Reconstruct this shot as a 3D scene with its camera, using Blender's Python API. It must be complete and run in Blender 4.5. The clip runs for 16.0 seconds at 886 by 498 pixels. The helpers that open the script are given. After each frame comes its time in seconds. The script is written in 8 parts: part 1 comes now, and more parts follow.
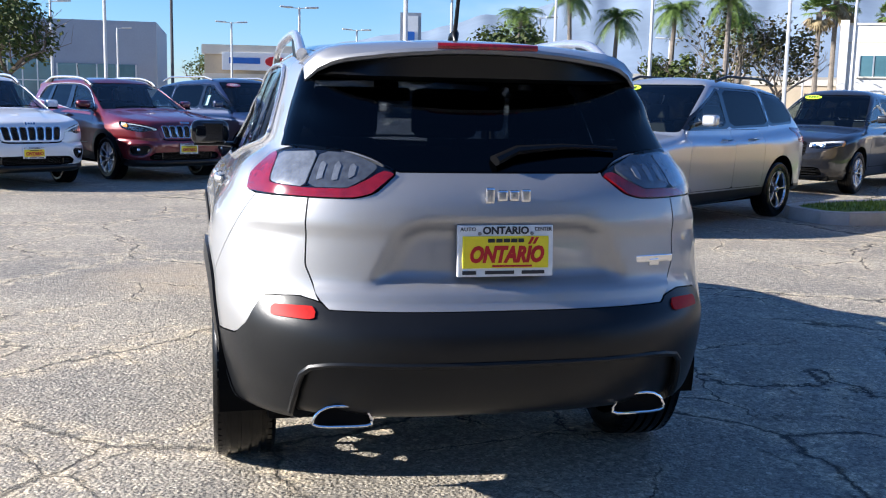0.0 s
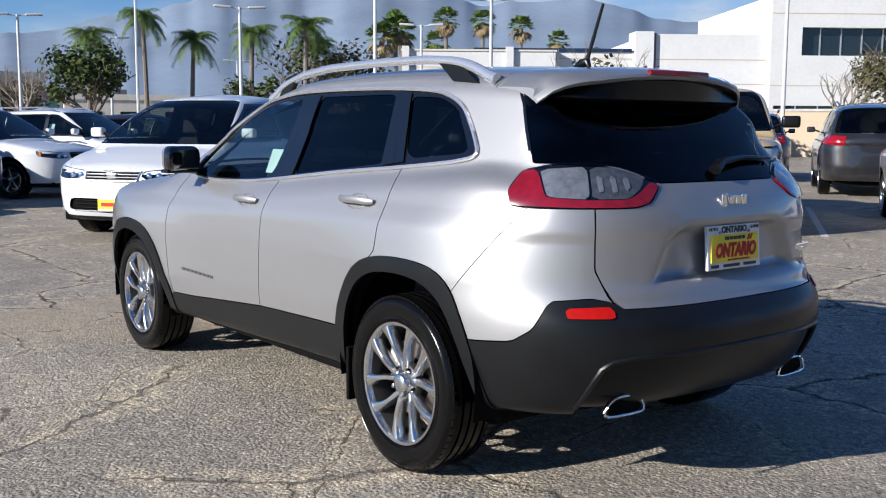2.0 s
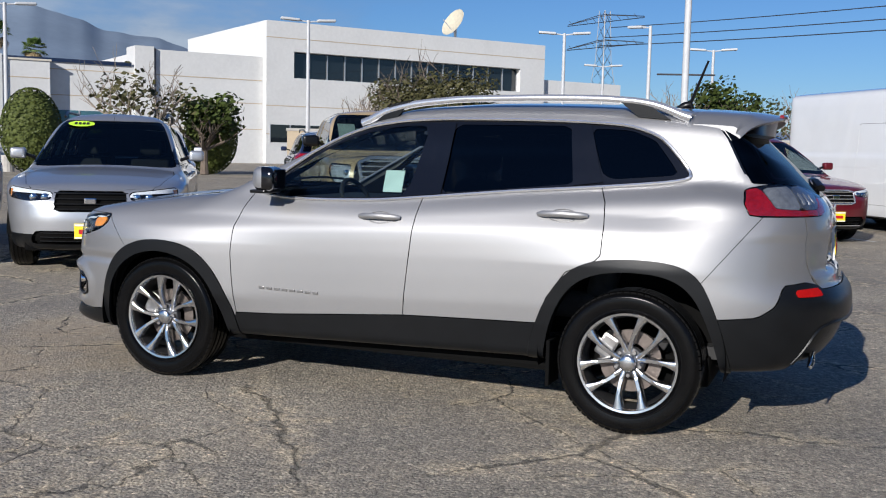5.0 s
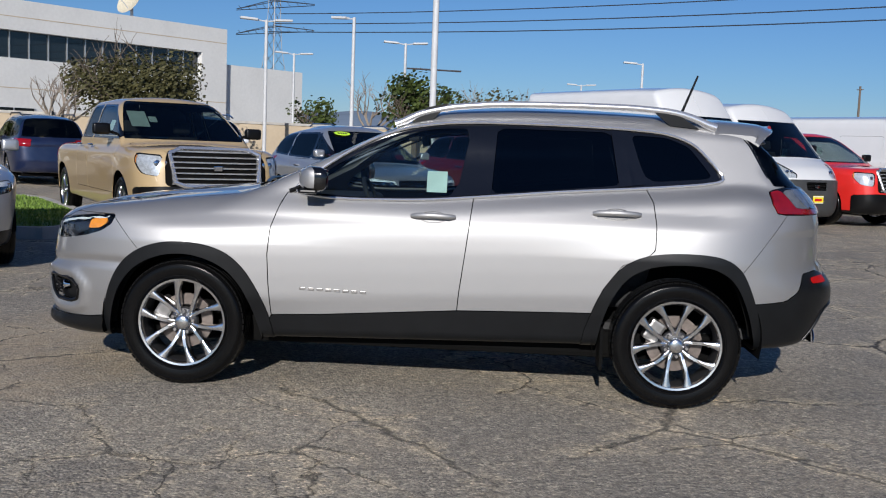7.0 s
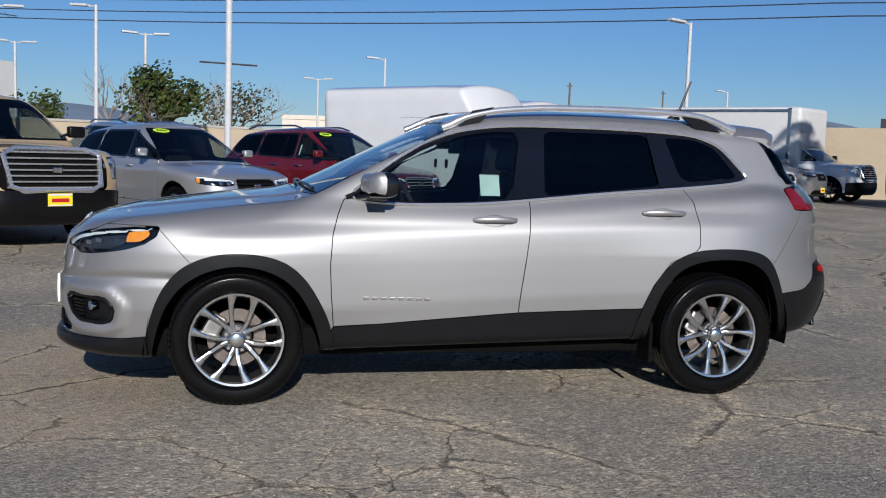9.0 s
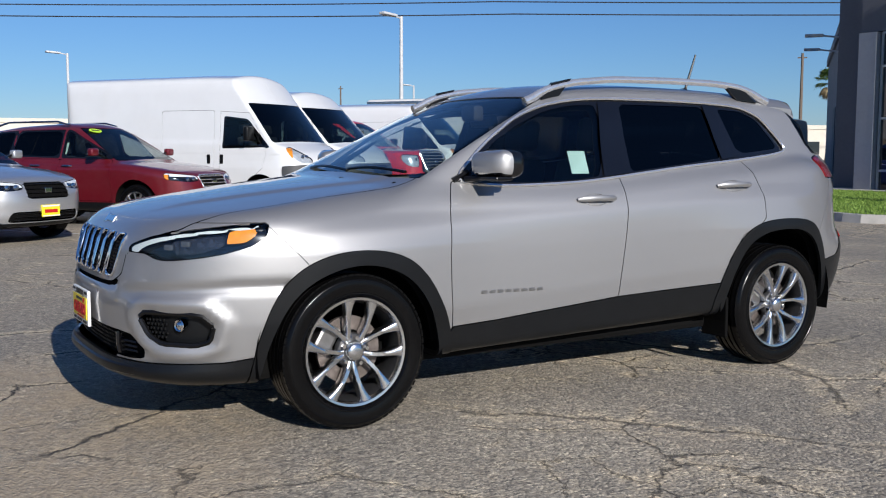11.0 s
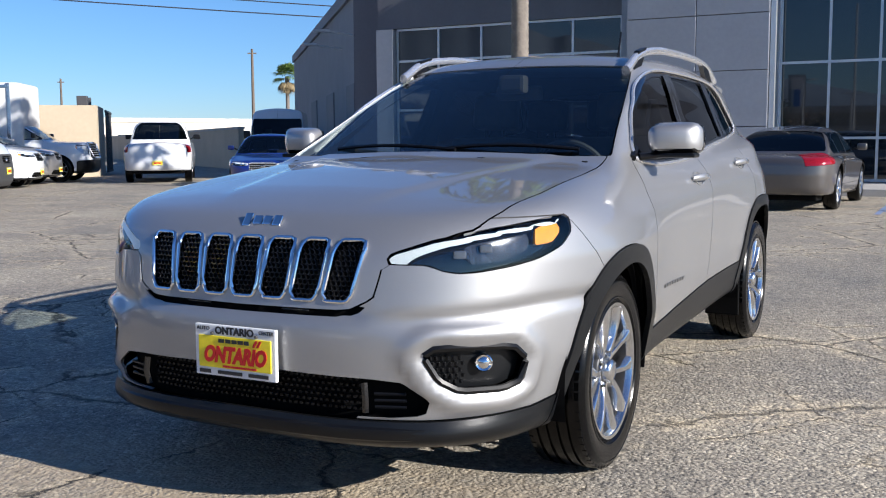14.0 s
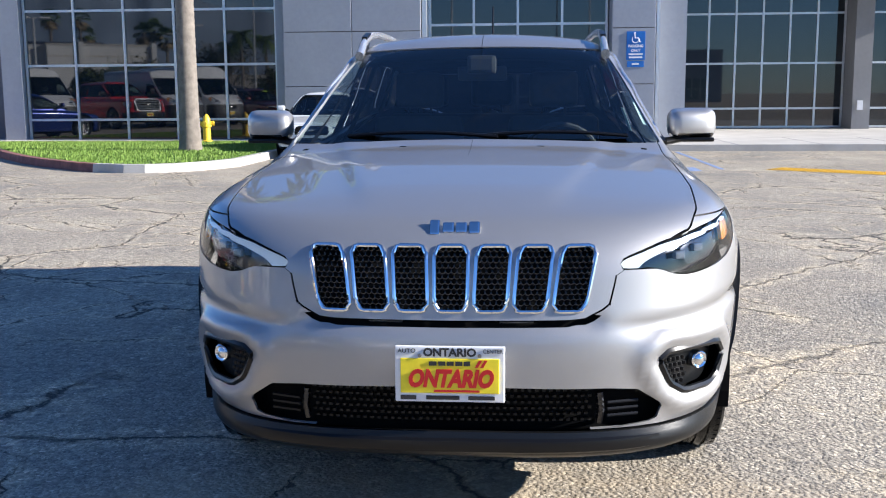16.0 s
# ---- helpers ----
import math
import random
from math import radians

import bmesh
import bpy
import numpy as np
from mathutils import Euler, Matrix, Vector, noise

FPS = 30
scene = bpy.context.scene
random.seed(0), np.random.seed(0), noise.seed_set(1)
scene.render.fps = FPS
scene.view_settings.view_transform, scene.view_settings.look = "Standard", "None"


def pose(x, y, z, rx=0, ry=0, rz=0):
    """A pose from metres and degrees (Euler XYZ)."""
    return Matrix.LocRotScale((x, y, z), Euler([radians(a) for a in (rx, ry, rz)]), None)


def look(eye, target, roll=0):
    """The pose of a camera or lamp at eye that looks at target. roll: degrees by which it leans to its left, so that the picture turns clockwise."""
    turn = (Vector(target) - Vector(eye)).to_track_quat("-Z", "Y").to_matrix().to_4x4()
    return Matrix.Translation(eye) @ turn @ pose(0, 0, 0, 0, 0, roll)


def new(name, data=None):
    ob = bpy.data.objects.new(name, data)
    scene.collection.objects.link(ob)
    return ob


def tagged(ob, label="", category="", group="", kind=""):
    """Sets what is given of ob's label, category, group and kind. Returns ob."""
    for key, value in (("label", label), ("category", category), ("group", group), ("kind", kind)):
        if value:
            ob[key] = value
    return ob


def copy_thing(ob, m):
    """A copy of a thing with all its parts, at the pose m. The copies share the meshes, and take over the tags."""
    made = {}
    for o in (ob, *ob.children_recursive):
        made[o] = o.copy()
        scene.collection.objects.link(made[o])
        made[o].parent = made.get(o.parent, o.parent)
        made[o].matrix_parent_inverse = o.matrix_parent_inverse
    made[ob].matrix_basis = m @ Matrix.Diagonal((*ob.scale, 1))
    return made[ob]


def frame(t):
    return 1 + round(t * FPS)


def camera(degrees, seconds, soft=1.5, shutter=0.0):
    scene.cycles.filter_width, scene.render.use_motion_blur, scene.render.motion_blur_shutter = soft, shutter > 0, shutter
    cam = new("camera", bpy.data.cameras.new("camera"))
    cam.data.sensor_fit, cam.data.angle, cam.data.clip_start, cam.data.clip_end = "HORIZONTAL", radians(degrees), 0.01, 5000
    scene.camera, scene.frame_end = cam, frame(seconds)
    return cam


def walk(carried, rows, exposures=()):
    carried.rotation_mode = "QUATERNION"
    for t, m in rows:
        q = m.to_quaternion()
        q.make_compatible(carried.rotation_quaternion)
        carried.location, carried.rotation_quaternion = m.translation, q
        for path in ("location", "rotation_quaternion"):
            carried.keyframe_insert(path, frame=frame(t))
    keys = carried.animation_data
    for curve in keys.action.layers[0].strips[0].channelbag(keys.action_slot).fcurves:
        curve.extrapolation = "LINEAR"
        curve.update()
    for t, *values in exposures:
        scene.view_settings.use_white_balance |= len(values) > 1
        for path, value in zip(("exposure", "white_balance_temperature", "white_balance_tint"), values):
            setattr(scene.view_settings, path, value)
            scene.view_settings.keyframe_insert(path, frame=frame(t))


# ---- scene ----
cam = camera(47.4, 16.0, soft=1.1)
PATH = [
    (0, (-0.876, -5.254, 1.382), (-0.445, -3.324, 1.087), 1.2),
    (0.5, (-1.444, -5.103, 1.352), (-0.794, -3.232, 1.073), 1.0),
    (1, (-2.015, -4.959, 1.347), (-1.155, -3.173, 1.082), 0.8),
    (1.5, (-2.577, -4.737, 1.339), (-1.534, -3.049, 1.088), 0.4),
    (2, (-3.122, -4.516, 1.349), (-1.909, -2.944, 1.107), 0.3),
    (2.5, (-3.621, -4.213, 1.343), (-2.26, -2.766, 1.111), 0.3),
    (3, (-4.099, -3.95, 1.36), (-2.609, -2.634, 1.136), 0.5),
    (3.5, (-4.515, -3.581, 1.356), (-2.916, -2.399, 1.141), 0.7),
    (4, (-4.956, -3.21, 1.353), (-3.263, -2.165, 1.146), 0.9),
    (4.5, (-5.336, -2.783, 1.347), (-3.563, -1.879, 1.147), 1.1),
    (7, (-6.316, -0.374, 1.374), (-4.329, -0.265, 1.17), 2.2),
    (7.5, (-6.385, 0.128, 1.375), (-4.395, 0.091, 1.172), 2.5),
    (8, (-6.394, 0.559, 1.376), (-4.411, 0.394, 1.175), 2.5),
    (8.5, (-6.321, 0.995, 1.378), (-4.353, 0.697, 1.177), 2.3),
    (11, (-4.848, 3.290, 1.229), (-3.144, 2.263, 1.036), 0.1),
    (11.5, (-4.425, 3.643, 1.208), (-2.819, 2.470, 1.006), 0.3),
    (12, (-3.941, 3.901, 1.194), (-2.443, 2.593, 0.983), 0.5),
    (12.5, (-3.500, 4.186, 1.185), (-2.127, 2.748, 0.974), 0.6),
    (13, (-3.013, 4.373, 1.162), (-1.772, 2.818, 0.954), 0.5),
    (13.5, (-2.509, 4.598, 1.139), (-1.422, 2.932, 0.935), 0.1),
    (14, (-1.987, 4.767, 1.153), (-1.072, 3.001, 0.946), -0.3),
    (14.5, (-1.47, 4.861, 1.177), (-0.748, 3.009, 0.957), -0.8),
    (15, (-1.012, 4.968, 1.221), (-0.496, 3.051, 0.977), -1.0),
    (15.5, (-0.579, 4.98, 1.252), (-0.256, 3.025, 0.979), -1.1),
    (16, (-0.209, 5.097, 1.296), (-0.048, 3.126, 0.995), -0.4),
]
# the camera's own brightness and white balance along the way: seconds, stops, kelvin, tint
EXPOSURES = [(0, 1.47, 5850, 10), (1, 1.14, 5850, 10), (2.5, 0.58, 5850, 10), (4.5, 0.30, 5850, 10), (7, 0.06, 5850, 10), (8.5, 0.05, 5850, 10),
             (11.5, 0.38, 5850, 10), (13, 0.65, 5850, 10), (14, 0.92, 5850, 10), (16, 1.50, 5850, 10)]
walk(cam, [(t, look(eye, target, roll)) for t, eye, target, roll in PATH], EXPOSURES)

# ---- light: clear late-afternoon sky and a low sun on the driver's side ----
SUN_WAY = Vector((2.3, -0.2, -1.0)).normalized()
SUN_UP = math.asin(-SUN_WAY.z)
SUN_BEARING = math.atan2(-SUN_WAY.x, -SUN_WAY.y)      # from +y towards +x
world = bpy.data.worlds.new("sky")
scene.world = world
world.use_nodes = True
wn = world.node_tree.nodes
sky_tex = wn.new("ShaderNodeTexSky")
sky_tex.sky_type = "NISHITA"
sky_tex.sun_disc = False
sky_tex.sun_elevation = SUN_UP
sky_tex.sun_rotation = SUN_BEARING
sky_tex.air_density, sky_tex.dust_density, sky_tex.ozone_density = 1.0, 0.0, 6.0
sky_hue = wn.new("ShaderNodeMix")
sky_hue.data_type, sky_hue.blend_type = "RGBA", "MULTIPLY"
sky_hue.inputs[0].default_value = 1.0
sky_hue.inputs[7].default_value = (0.87, 0.96, 1.10, 1)
world.node_tree.links.new(sky_tex.outputs["Color"], sky_hue.inputs[6])
world.node_tree.links.new(sky_hue.outputs[2], wn["Background"].inputs["Color"])
wn["Background"].inputs["Strength"].default_value = 0.060
sun = new("sun", bpy.data.lights.new("sun", "SUN"))
sun.data.energy, sun.data.angle, sun.data.color = 5.0, radians(0.5), (1.0, 0.90, 0.77)
sun.matrix_world = look((-60, 5, 26), Vector((-60, 5, 26)) + SUN_WAY)

# ---- materials ----
def nodes_of(name):
    m = bpy.data.materials.new(name)
    m.use_nodes = True
    n = m.node_tree.nodes
    return m, n, m.node_tree.links, n["Principled BSDF"]


def noise_node(n, l, scale, detail=4.0, rough=0.55, coords="Object", stretch=None):
    tc = n.new("ShaderNodeTexCoord")
    t = n.new("ShaderNodeTexNoise")
    t.inputs["Scale"].default_value, t.inputs["Detail"].default_value, t.inputs["Roughness"].default_value = scale, detail, rough
    if stretch:
        mp = n.new("ShaderNodeMapping")
        mp.inputs["Scale"].default_value = stretch
        l.new(tc.outputs[coords], mp.inputs["Vector"])
        l.new(mp.outputs["Vector"], t.inputs["Vector"])
    else:
        l.new(tc.outputs[coords], t.inputs["Vector"])
    return t.outputs["Fac"]


def ramp(n, l, src, stops):
    r = n.new("ShaderNodeValToRGB")
    e = r.color_ramp.elements
    while len(e) < len(stops):
        e.new(0.5)
    for k, (p, c) in zip(e, stops):
        k.position, k.color = p, (*c, 1) if len(c) == 3 else c
    l.new(src, r.inputs["Fac"])
    return r.outputs["Color"]


def mixed(n, l, a, b, fac, mode="MIX"):
    m = n.new("ShaderNodeMix")
    m.data_type, m.blend_type = "RGBA", mode
    for sock, v in ((m.inputs[0], fac), (m.inputs[6], a), (m.inputs[7], b)):
        if isinstance(v, (int, float)):
            sock.default_value = v
        elif isinstance(v, tuple):
            sock.default_value = (*v, 1)
        else:
            l.new(v, sock)
    return m.outputs[2]


def bumped(n, l, p, src, strength, dist):
    b = n.new("ShaderNodeBump")
    b.inputs["Strength"].default_value, b.inputs["Distance"].default_value = strength, dist
    l.new(src, b.inputs["Height"])
    l.new(b.outputs["Normal"], p.inputs["Normal"])


def plain(name, color, rough=0.5, metal=0.0, vary=0.12, scale=6.0, bump=0.0, bump_scale=60.0, coat=0.0, spec=0.5):
    """A surface with soft tonal variation at two scales and optional fine relief."""
    m, n, l, p = nodes_of(name)
    dark = tuple(c * (1 - vary) for c in color)
    lite = tuple(min(1, c * (1 + vary)) for c in color)
    a = ramp(n, l, noise_node(n, l, scale), [(0.3, dark), (0.7, lite)])
    b = ramp(n, l, noise_node(n, l, scale * 14, 3), [(0.3, (0.93,) * 3), (0.7, (1.0,) * 3)])
    l.new(mixed(n, l, a, b, 1.0, "MULTIPLY"), p.inputs["Base Color"])
    p.inputs["Roughness"].default_value, p.inputs["Metallic"].default_value = rough, metal
    p.inputs["Coat Weight"].default_value, p.inputs["Coat Roughness"].default_value = coat, 0.04
    p.inputs["Specular IOR Level"].default_value = spec
    if bump:
        bumped(n, l, p, noise_node(n, l, bump_scale, 5), bump, 0.01)
    return m


def car_paint(name, color, metal=0.0, rough=0.35, flake=0.0, dust=0.04):
    """Clear-coated paint with metallic flake and a little road dust."""
    m, n, l, p = nodes_of(name)
    col = color
    if flake:
        f = noise_node(n, l, 900.0, 2)
        col = ramp(n, l, f, [(0.35, tuple(c * (1 - flake) for c in color)), (0.65, tuple(min(1, c * (1 + flake)) for c in color))])
    else:
        col = ramp(n, l, noise_node(n, l, 2.0), [(0.3, tuple(c * 0.96 for c in color)), (0.7, color)])
    d = ramp(n, l, noise_node(n, l, 3.5, 6, 0.7), [(0.45, (0, 0, 0)), (0.8, (dust,) * 3)])
    l.new(mixed(n, l, col, (0.34, 0.31, 0.27), d), p.inputs["Base Color"])
    p.inputs["Metallic"].default_value, p.inputs["Roughness"].default_value = metal, rough
    p.inputs["Coat Weight"].default_value, p.inputs["Coat Roughness"].default_value, p.inputs["Coat IOR"].default_value = 1.0, 0.03, 1.5
    return m


def glass(name, tint, rough=0.0, gloss=1.0):
    m, n, l, p = nodes_of(name)
    n.remove(p)
    out = n["Material Output"]
    tr, gl, mx, fr = n.new("ShaderNodeBsdfTransparent"), n.new("ShaderNodeBsdfGlossy"), n.new("ShaderNodeMixShader"), n.new("ShaderNodeLayerWeight")
    tr.inputs["Color"].default_value = (*tint, 1)
    gl.inputs["Color"].default_value, gl.inputs["Roughness"].default_value = (gloss, gloss, gloss, 1), rough
    # the gloss grows towards the edge, alike from both sides of the pane
    pw, sc = n.new("ShaderNodeMath"), n.new("ShaderNodeMath")
    pw.operation, sc.operation = "POWER", "MULTIPLY_ADD"
    l.new(fr.outputs["Facing"], pw.inputs[0])
    pw.inputs[1].default_value = 5.0
    l.new(pw.outputs[0], sc.inputs[0])
    sc.inputs[1].default_value, sc.inputs[2].default_value = 0.93, 0.045
    l.new(sc.outputs[0], mx.inputs["Fac"])
    l.new(tr.outputs["BSDF"], mx.inputs[1])
    l.new(gl.outputs["BSDF"], mx.inputs[2])
    l.new(mx.outputs["Shader"], out.inputs["Surface"])
    return m


def asphalt_material():
    m, n, l, p = nodes_of("worn_asphalt")
    tc = n.new("ShaderNodeTexCoord")

    def cells(scale, feature="F1", src=None):
        v = n.new("ShaderNodeTexVoronoi")
        v.feature = feature
        v.inputs["Scale"].default_value = scale
        l.new(src or tc.outputs["Object"], v.inputs["Vector"])
        return v

    # aggregate: stones of two sizes, each with a tone of its own, in dark binder
    big, small = cells(58.0), cells(125.0)
    tone_a = ramp(n, l, big.outputs["Color"], [(0.0, (0.115, 0.112, 0.105)), (0.45, (0.20, 0.192, 0.178)), (0.8, (0.33, 0.315, 0.285)), (1.0, (0.56, 0.53, 0.47))])
    tone_b = ramp(n, l, small.outputs["Color"], [(0.0, (0.10, 0.098, 0.093)), (0.5, (0.21, 0.203, 0.188)), (1.0, (0.46, 0.44, 0.40))])
    pick = ramp(n, l, noise_node(n, l, 9.0, 5, 0.7), [(0.40, (0, 0, 0)), (0.60, (1, 1, 1))])
    grit = mixed(n, l, tone_a, tone_b, pick)
    clump = ramp(n, l, noise_node(n, l, 21.0, 6, 0.75), [(0.30, (0.62, 0.62, 0.63)), (0.5, (1.18, 1.16, 1.12)), (0.70, (1.7, 1.63, 1.50))])
    grit = mixed(n, l, grit, clump, 1.0, "MULTIPLY")
    tone = ramp(n, l, noise_node(n, l, 0.5, 7, 0.62), [(0.28, (0.72, 0.73, 0.75)), (0.5, (1.09, 1.04, 0.97)), (0.72, (1.5, 1.43, 1.30))])
    col = mixed(n, l, grit, tone, 1.0, "MULTIPLY")
    stain = ramp(n, l, noise_node(n, l, 1.3, 8, 0.68), [(0.54, (0, 0, 0)), (0.74, (0.34, 0.34, 0.34))])
    col = mixed(n, l, col, (0.34, 0.285, 0.215), stain)
    oil = ramp(n, l, noise_node(n, l, 0.9, 4, 0.55, stretch=(1.0, 1.4, 1.0)), [(0.62, (0, 0, 0)), (0.76, (0.5, 0.5, 0.5))])
    col = mixed(n, l, col, (0.085, 0.083, 0.082), oil)
    # wandering splits and, in places, a fine net of cracks with spalled edges
    wob = n.new("ShaderNodeTexNoise")
    wob.inputs["Scale"].default_value, wob.inputs["Detail"].default_value, wob.inputs["Roughness"].default_value = 2.2, 9.0, 0.66
    l.new(tc.outputs["Object"], wob.inputs["Vector"])
    mp = n.new("ShaderNodeMix")
    mp.data_type = "VECTOR"
    mp.inputs[0].default_value = 0.26
    l.new(tc.outputs["Object"], mp.inputs[4])
    l.new(wob.outputs["Color"], mp.inputs[5])
    crack, spall = None, None
    for scale, width, lo, hi, seed in ((0.55, 0.0060, 0.40, 0.47, 0.31), (1.35, 0.0085, 0.47, 0.54, 0.43), (3.3, 0.015, 0.55, 0.62, 0.37)):
        v = cells(scale, "DISTANCE_TO_EDGE", mp.outputs[1])
        where = ramp(n, l, noise_node(n, l, seed, 5, 0.6, stretch=(1.0, 1.3, 1 + scale)), [(lo, (0, 0, 0)), (hi, (1, 1, 1))])
        line = mixed(n, l, ramp(n, l, v.outputs["Distance"], [(0.0, (1, 1, 1)), (width * 0.55, (0.8,) * 3), (width, (0, 0, 0))]), where, 1.0, "MULTIPLY")
        edge = mixed(n, l, ramp(n, l, v.outputs["Distance"], [(0.0, (1, 1, 1)), (width * 4, (0.55,) * 3), (width * 10, (0, 0, 0))]), where, 1.0, "MULTIPLY")
        crack = line if crack is None else mixed(n, l, crack, line, 1.0, "LIGHTEN")
        spall = edge if spall is None else mixed(n, l, spall, edge, 1.0, "LIGHTEN")

    # where the lot was patched and sanded: an uneven round field about a place on the ground
    def field(cx, cy, rx, ry):
        q = n.new("ShaderNodeMapping")
        q.vector_type = "TEXTURE"
        q.inputs["Location"].default_value, q.inputs["Scale"].default_value = (cx * 0.74 + 0.13, cy * 0.74 + 0.13, 0), (rx * 0.74, ry * 0.74, 1)
        l.new(mp.outputs[1], q.inputs["Vector"])
        g = n.new("ShaderNodeVectorMath")
        g.operation = "LENGTH"
        l.new(q.outputs["Vector"], g.inputs[0])
        return ramp(n, l, g.outputs["Value"], [(0.72, (1, 1, 1)), (1.0, (0, 0, 0))])
    sandy = field(-2.6, 0.2, 2.6, 4.2)
    beige = field(-0.2, 2.5, 1.9, 0.95)
    broken = mixed(n, l, spall, ramp(n, l, noise_node(n, l, 6.0, 7, 0.72), [(0.44, (0.0,) * 3), (0.54, (0.95,) * 3)]), 1.0, "MULTIPLY")
    col = mixed(n, l, col, mixed(n, l, grit, (2.05, 1.85, 1.52), 1.0, "MULTIPLY"), broken)
    col = mixed(n, l, col, mixed(n, l, (0.37, 0.305, 0.22), clump, 0.55, "MULTIPLY"), mixed(n, l, beige, ramp(n, l, noise_node(n, l, 2.4, 8, 0.7), [(0.35, (0.15,) * 3), (0.6, (0.75,) * 3)]), 1.0, "MULTIPLY"))
    core = mixed(n, l, crack, mixed(n, l, (1.0, 1.0, 1.0), (0.70, 0.70, 0.70), sandy), 1.0, "MULTIPLY")
    col = mixed(n, l, col, (0.030, 0.029, 0.028), core)
    col = mixed(n, l, col, (0.955, 0.94, 0.91), 1.0, "MULTIPLY")
    l.new(col, p.inputs["Base Color"])
    p.inputs["Roughness"].default_value, p.inputs["Specular IOR Level"].default_value = 0.8, 0.4
    knobs = mixed(n, l, ramp(n, l, big.outputs["Distance"], [(0.0, (1, 1, 1)), (0.7, (0, 0, 0))]), noise_node(n, l, 75.0, 4, 0.7), 0.5)
    rough = mixed(n, l, knobs, noise_node(n, l, 7.0, 6, 0.7), 0.35)
    rel = mixed(n, l, rough, core, 0.9, "SUBTRACT")
    bumped(n, l, p, rel, 0.9, 0.016)
    return m


def leaf_material(name, a, b):
    m, n, l, p = nodes_of(name)
    g = n.new("ShaderNodeNewGeometry")
    l.new(ramp(n, l, g.outputs["Random Per Island"], [(0.0, a), (1.0, b)]), p.inputs["Base Color"])
    p.inputs["Roughness"].default_value = 0.6
    p.inputs["Specular IOR Level"].default_value = 0.2
    return m


M = {}
M["asphalt"] = asphalt_material()
M["silver"] = car_paint("silver_paint", (0.345, 0.342, 0.343), 0.72, 0.48, 0.07, 0.04)
M["white_paint"] = car_paint("white_paint", (0.68, 0.69, 0.70))
M["red_paint"] = car_paint("red_paint", (0.62, 0.02, 0.015), 0.0)
M["dark_red"] = car_paint("dark_red_paint", (0.13, 0.007, 0.014), 0.3, 0.3, 0.1)
M["navy"] = car_paint("navy_paint", (0.012, 0.02, 0.06), 0.3, 0.3, 0.1)
M["tan"] = car_paint("tan_paint", (0.47, 0.35, 0.19), 0.1, 0.35, 0.05)
M["brown"] = car_paint("gunmetal_paint", (0.115, 0.105, 0.10), 0.6, 0.32, 0.1)
M["charcoal"] = car_paint("charcoal_paint", (0.030, 0.031, 0.036), 0.6, 0.30, 0.1)
M["blue_paint"] = car_paint("blue_paint", (0.008, 0.03, 0.22), 0.4, 0.3, 0.1)
M["light_silver"] = car_paint("light_silver_paint", (0.50, 0.51, 0.53), 0.7, 0.33, 0.07)
M["dark_silver"] = car_paint("grey_silver_paint", (0.36, 0.35, 0.345), 0.75, 0.33, 0.07)
M["black_paint"] = car_paint("black_paint", (0.012, 0.012, 0.014))
M["cladding"] = plain("black_textured_plastic", (0.0062, 0.0068, 0.0078), 0.33, 0, 0.15, 9, 0.06, 420, spec=0.30)
M["gloss_black"] = plain("gloss_black_trim", (0.005, 0.005, 0.006), 0.12, 0, 0.05, 8, coat=0.5)
M["satin_black"] = plain("satin_black_trim", (0.005, 0.005, 0.0055), 0.3, 0, 0.1, 8, spec=0.3)
M["chrome"] = plain("chrome", (0.80, 0.80, 0.81), 0.07, 1.0, 0.03)
M["bright_trim"] = plain("polished_trim", (0.74, 0.74, 0.75), 0.22, 0.8, 0.05)
M["satin_metal"] = plain("satin_aluminium", (0.66, 0.66, 0.67), 0.24, 1.0, 0.05)
M["alloy"] = plain("machined_alloy", (0.70, 0.70, 0.70), 0.22, 1.0, 0.06, 20)
M["disc"] = plain("ground_brake_disc", (0.16, 0.135, 0.12), 0.5, 0.7, 0.2, 30)
M["brake"] = plain("brake_steel", (0.30, 0.29, 0.28), 0.4, 1.0, 0.15, 20)
# dark grey cast pockets, with the shade behind the spokes put into the colour
M["shaded_alloy"] = plain("shadowed_cast_alloy", (0.05, 0.05, 0.052), 0.45, 0.6, 0.15, 20)
M["rubber"] = plain("tyre_rubber", (0.0030, 0.0030, 0.0032), 0.21, 0, 0.2, 12, 0.04, 200, spec=0.20)
M["cabin"] = plain("dark_cabin_trim", (0.018, 0.018, 0.019), 0.7, 0, 0.15, 12, 0.2, 300)
M["seat"] = plain("black_seat_cloth", (0.022, 0.022, 0.024), 0.85, 0, 0.2, 30, 0.3, 500)
# near-black, which also stands in for shade in gaps and openings
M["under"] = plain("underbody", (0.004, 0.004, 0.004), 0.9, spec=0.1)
M["glass_clear"] = glass("windscreen_glass", (0.78, 0.84, 0.82))
# parked cars' windscreens: shade is put into a darker tint
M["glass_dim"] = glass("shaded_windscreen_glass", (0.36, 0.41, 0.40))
M["glass_front"] = glass("door_glass", (0.62, 0.70, 0.69))
M["glass_tint"] = glass("privacy_glass", (0.02, 0.022, 0.025), gloss=0.7)
M["glass_rear"] = glass("rear_privacy_glass", (0.045, 0.048, 0.055), gloss=0.55)
M["lens"] = glass("clear_lens", (0.88, 0.9, 0.92))
M["red_lens"] = plain("red_lens", (0.24, 0.005, 0.010), 0.12, 0, 0.35, 45, coat=0.5)
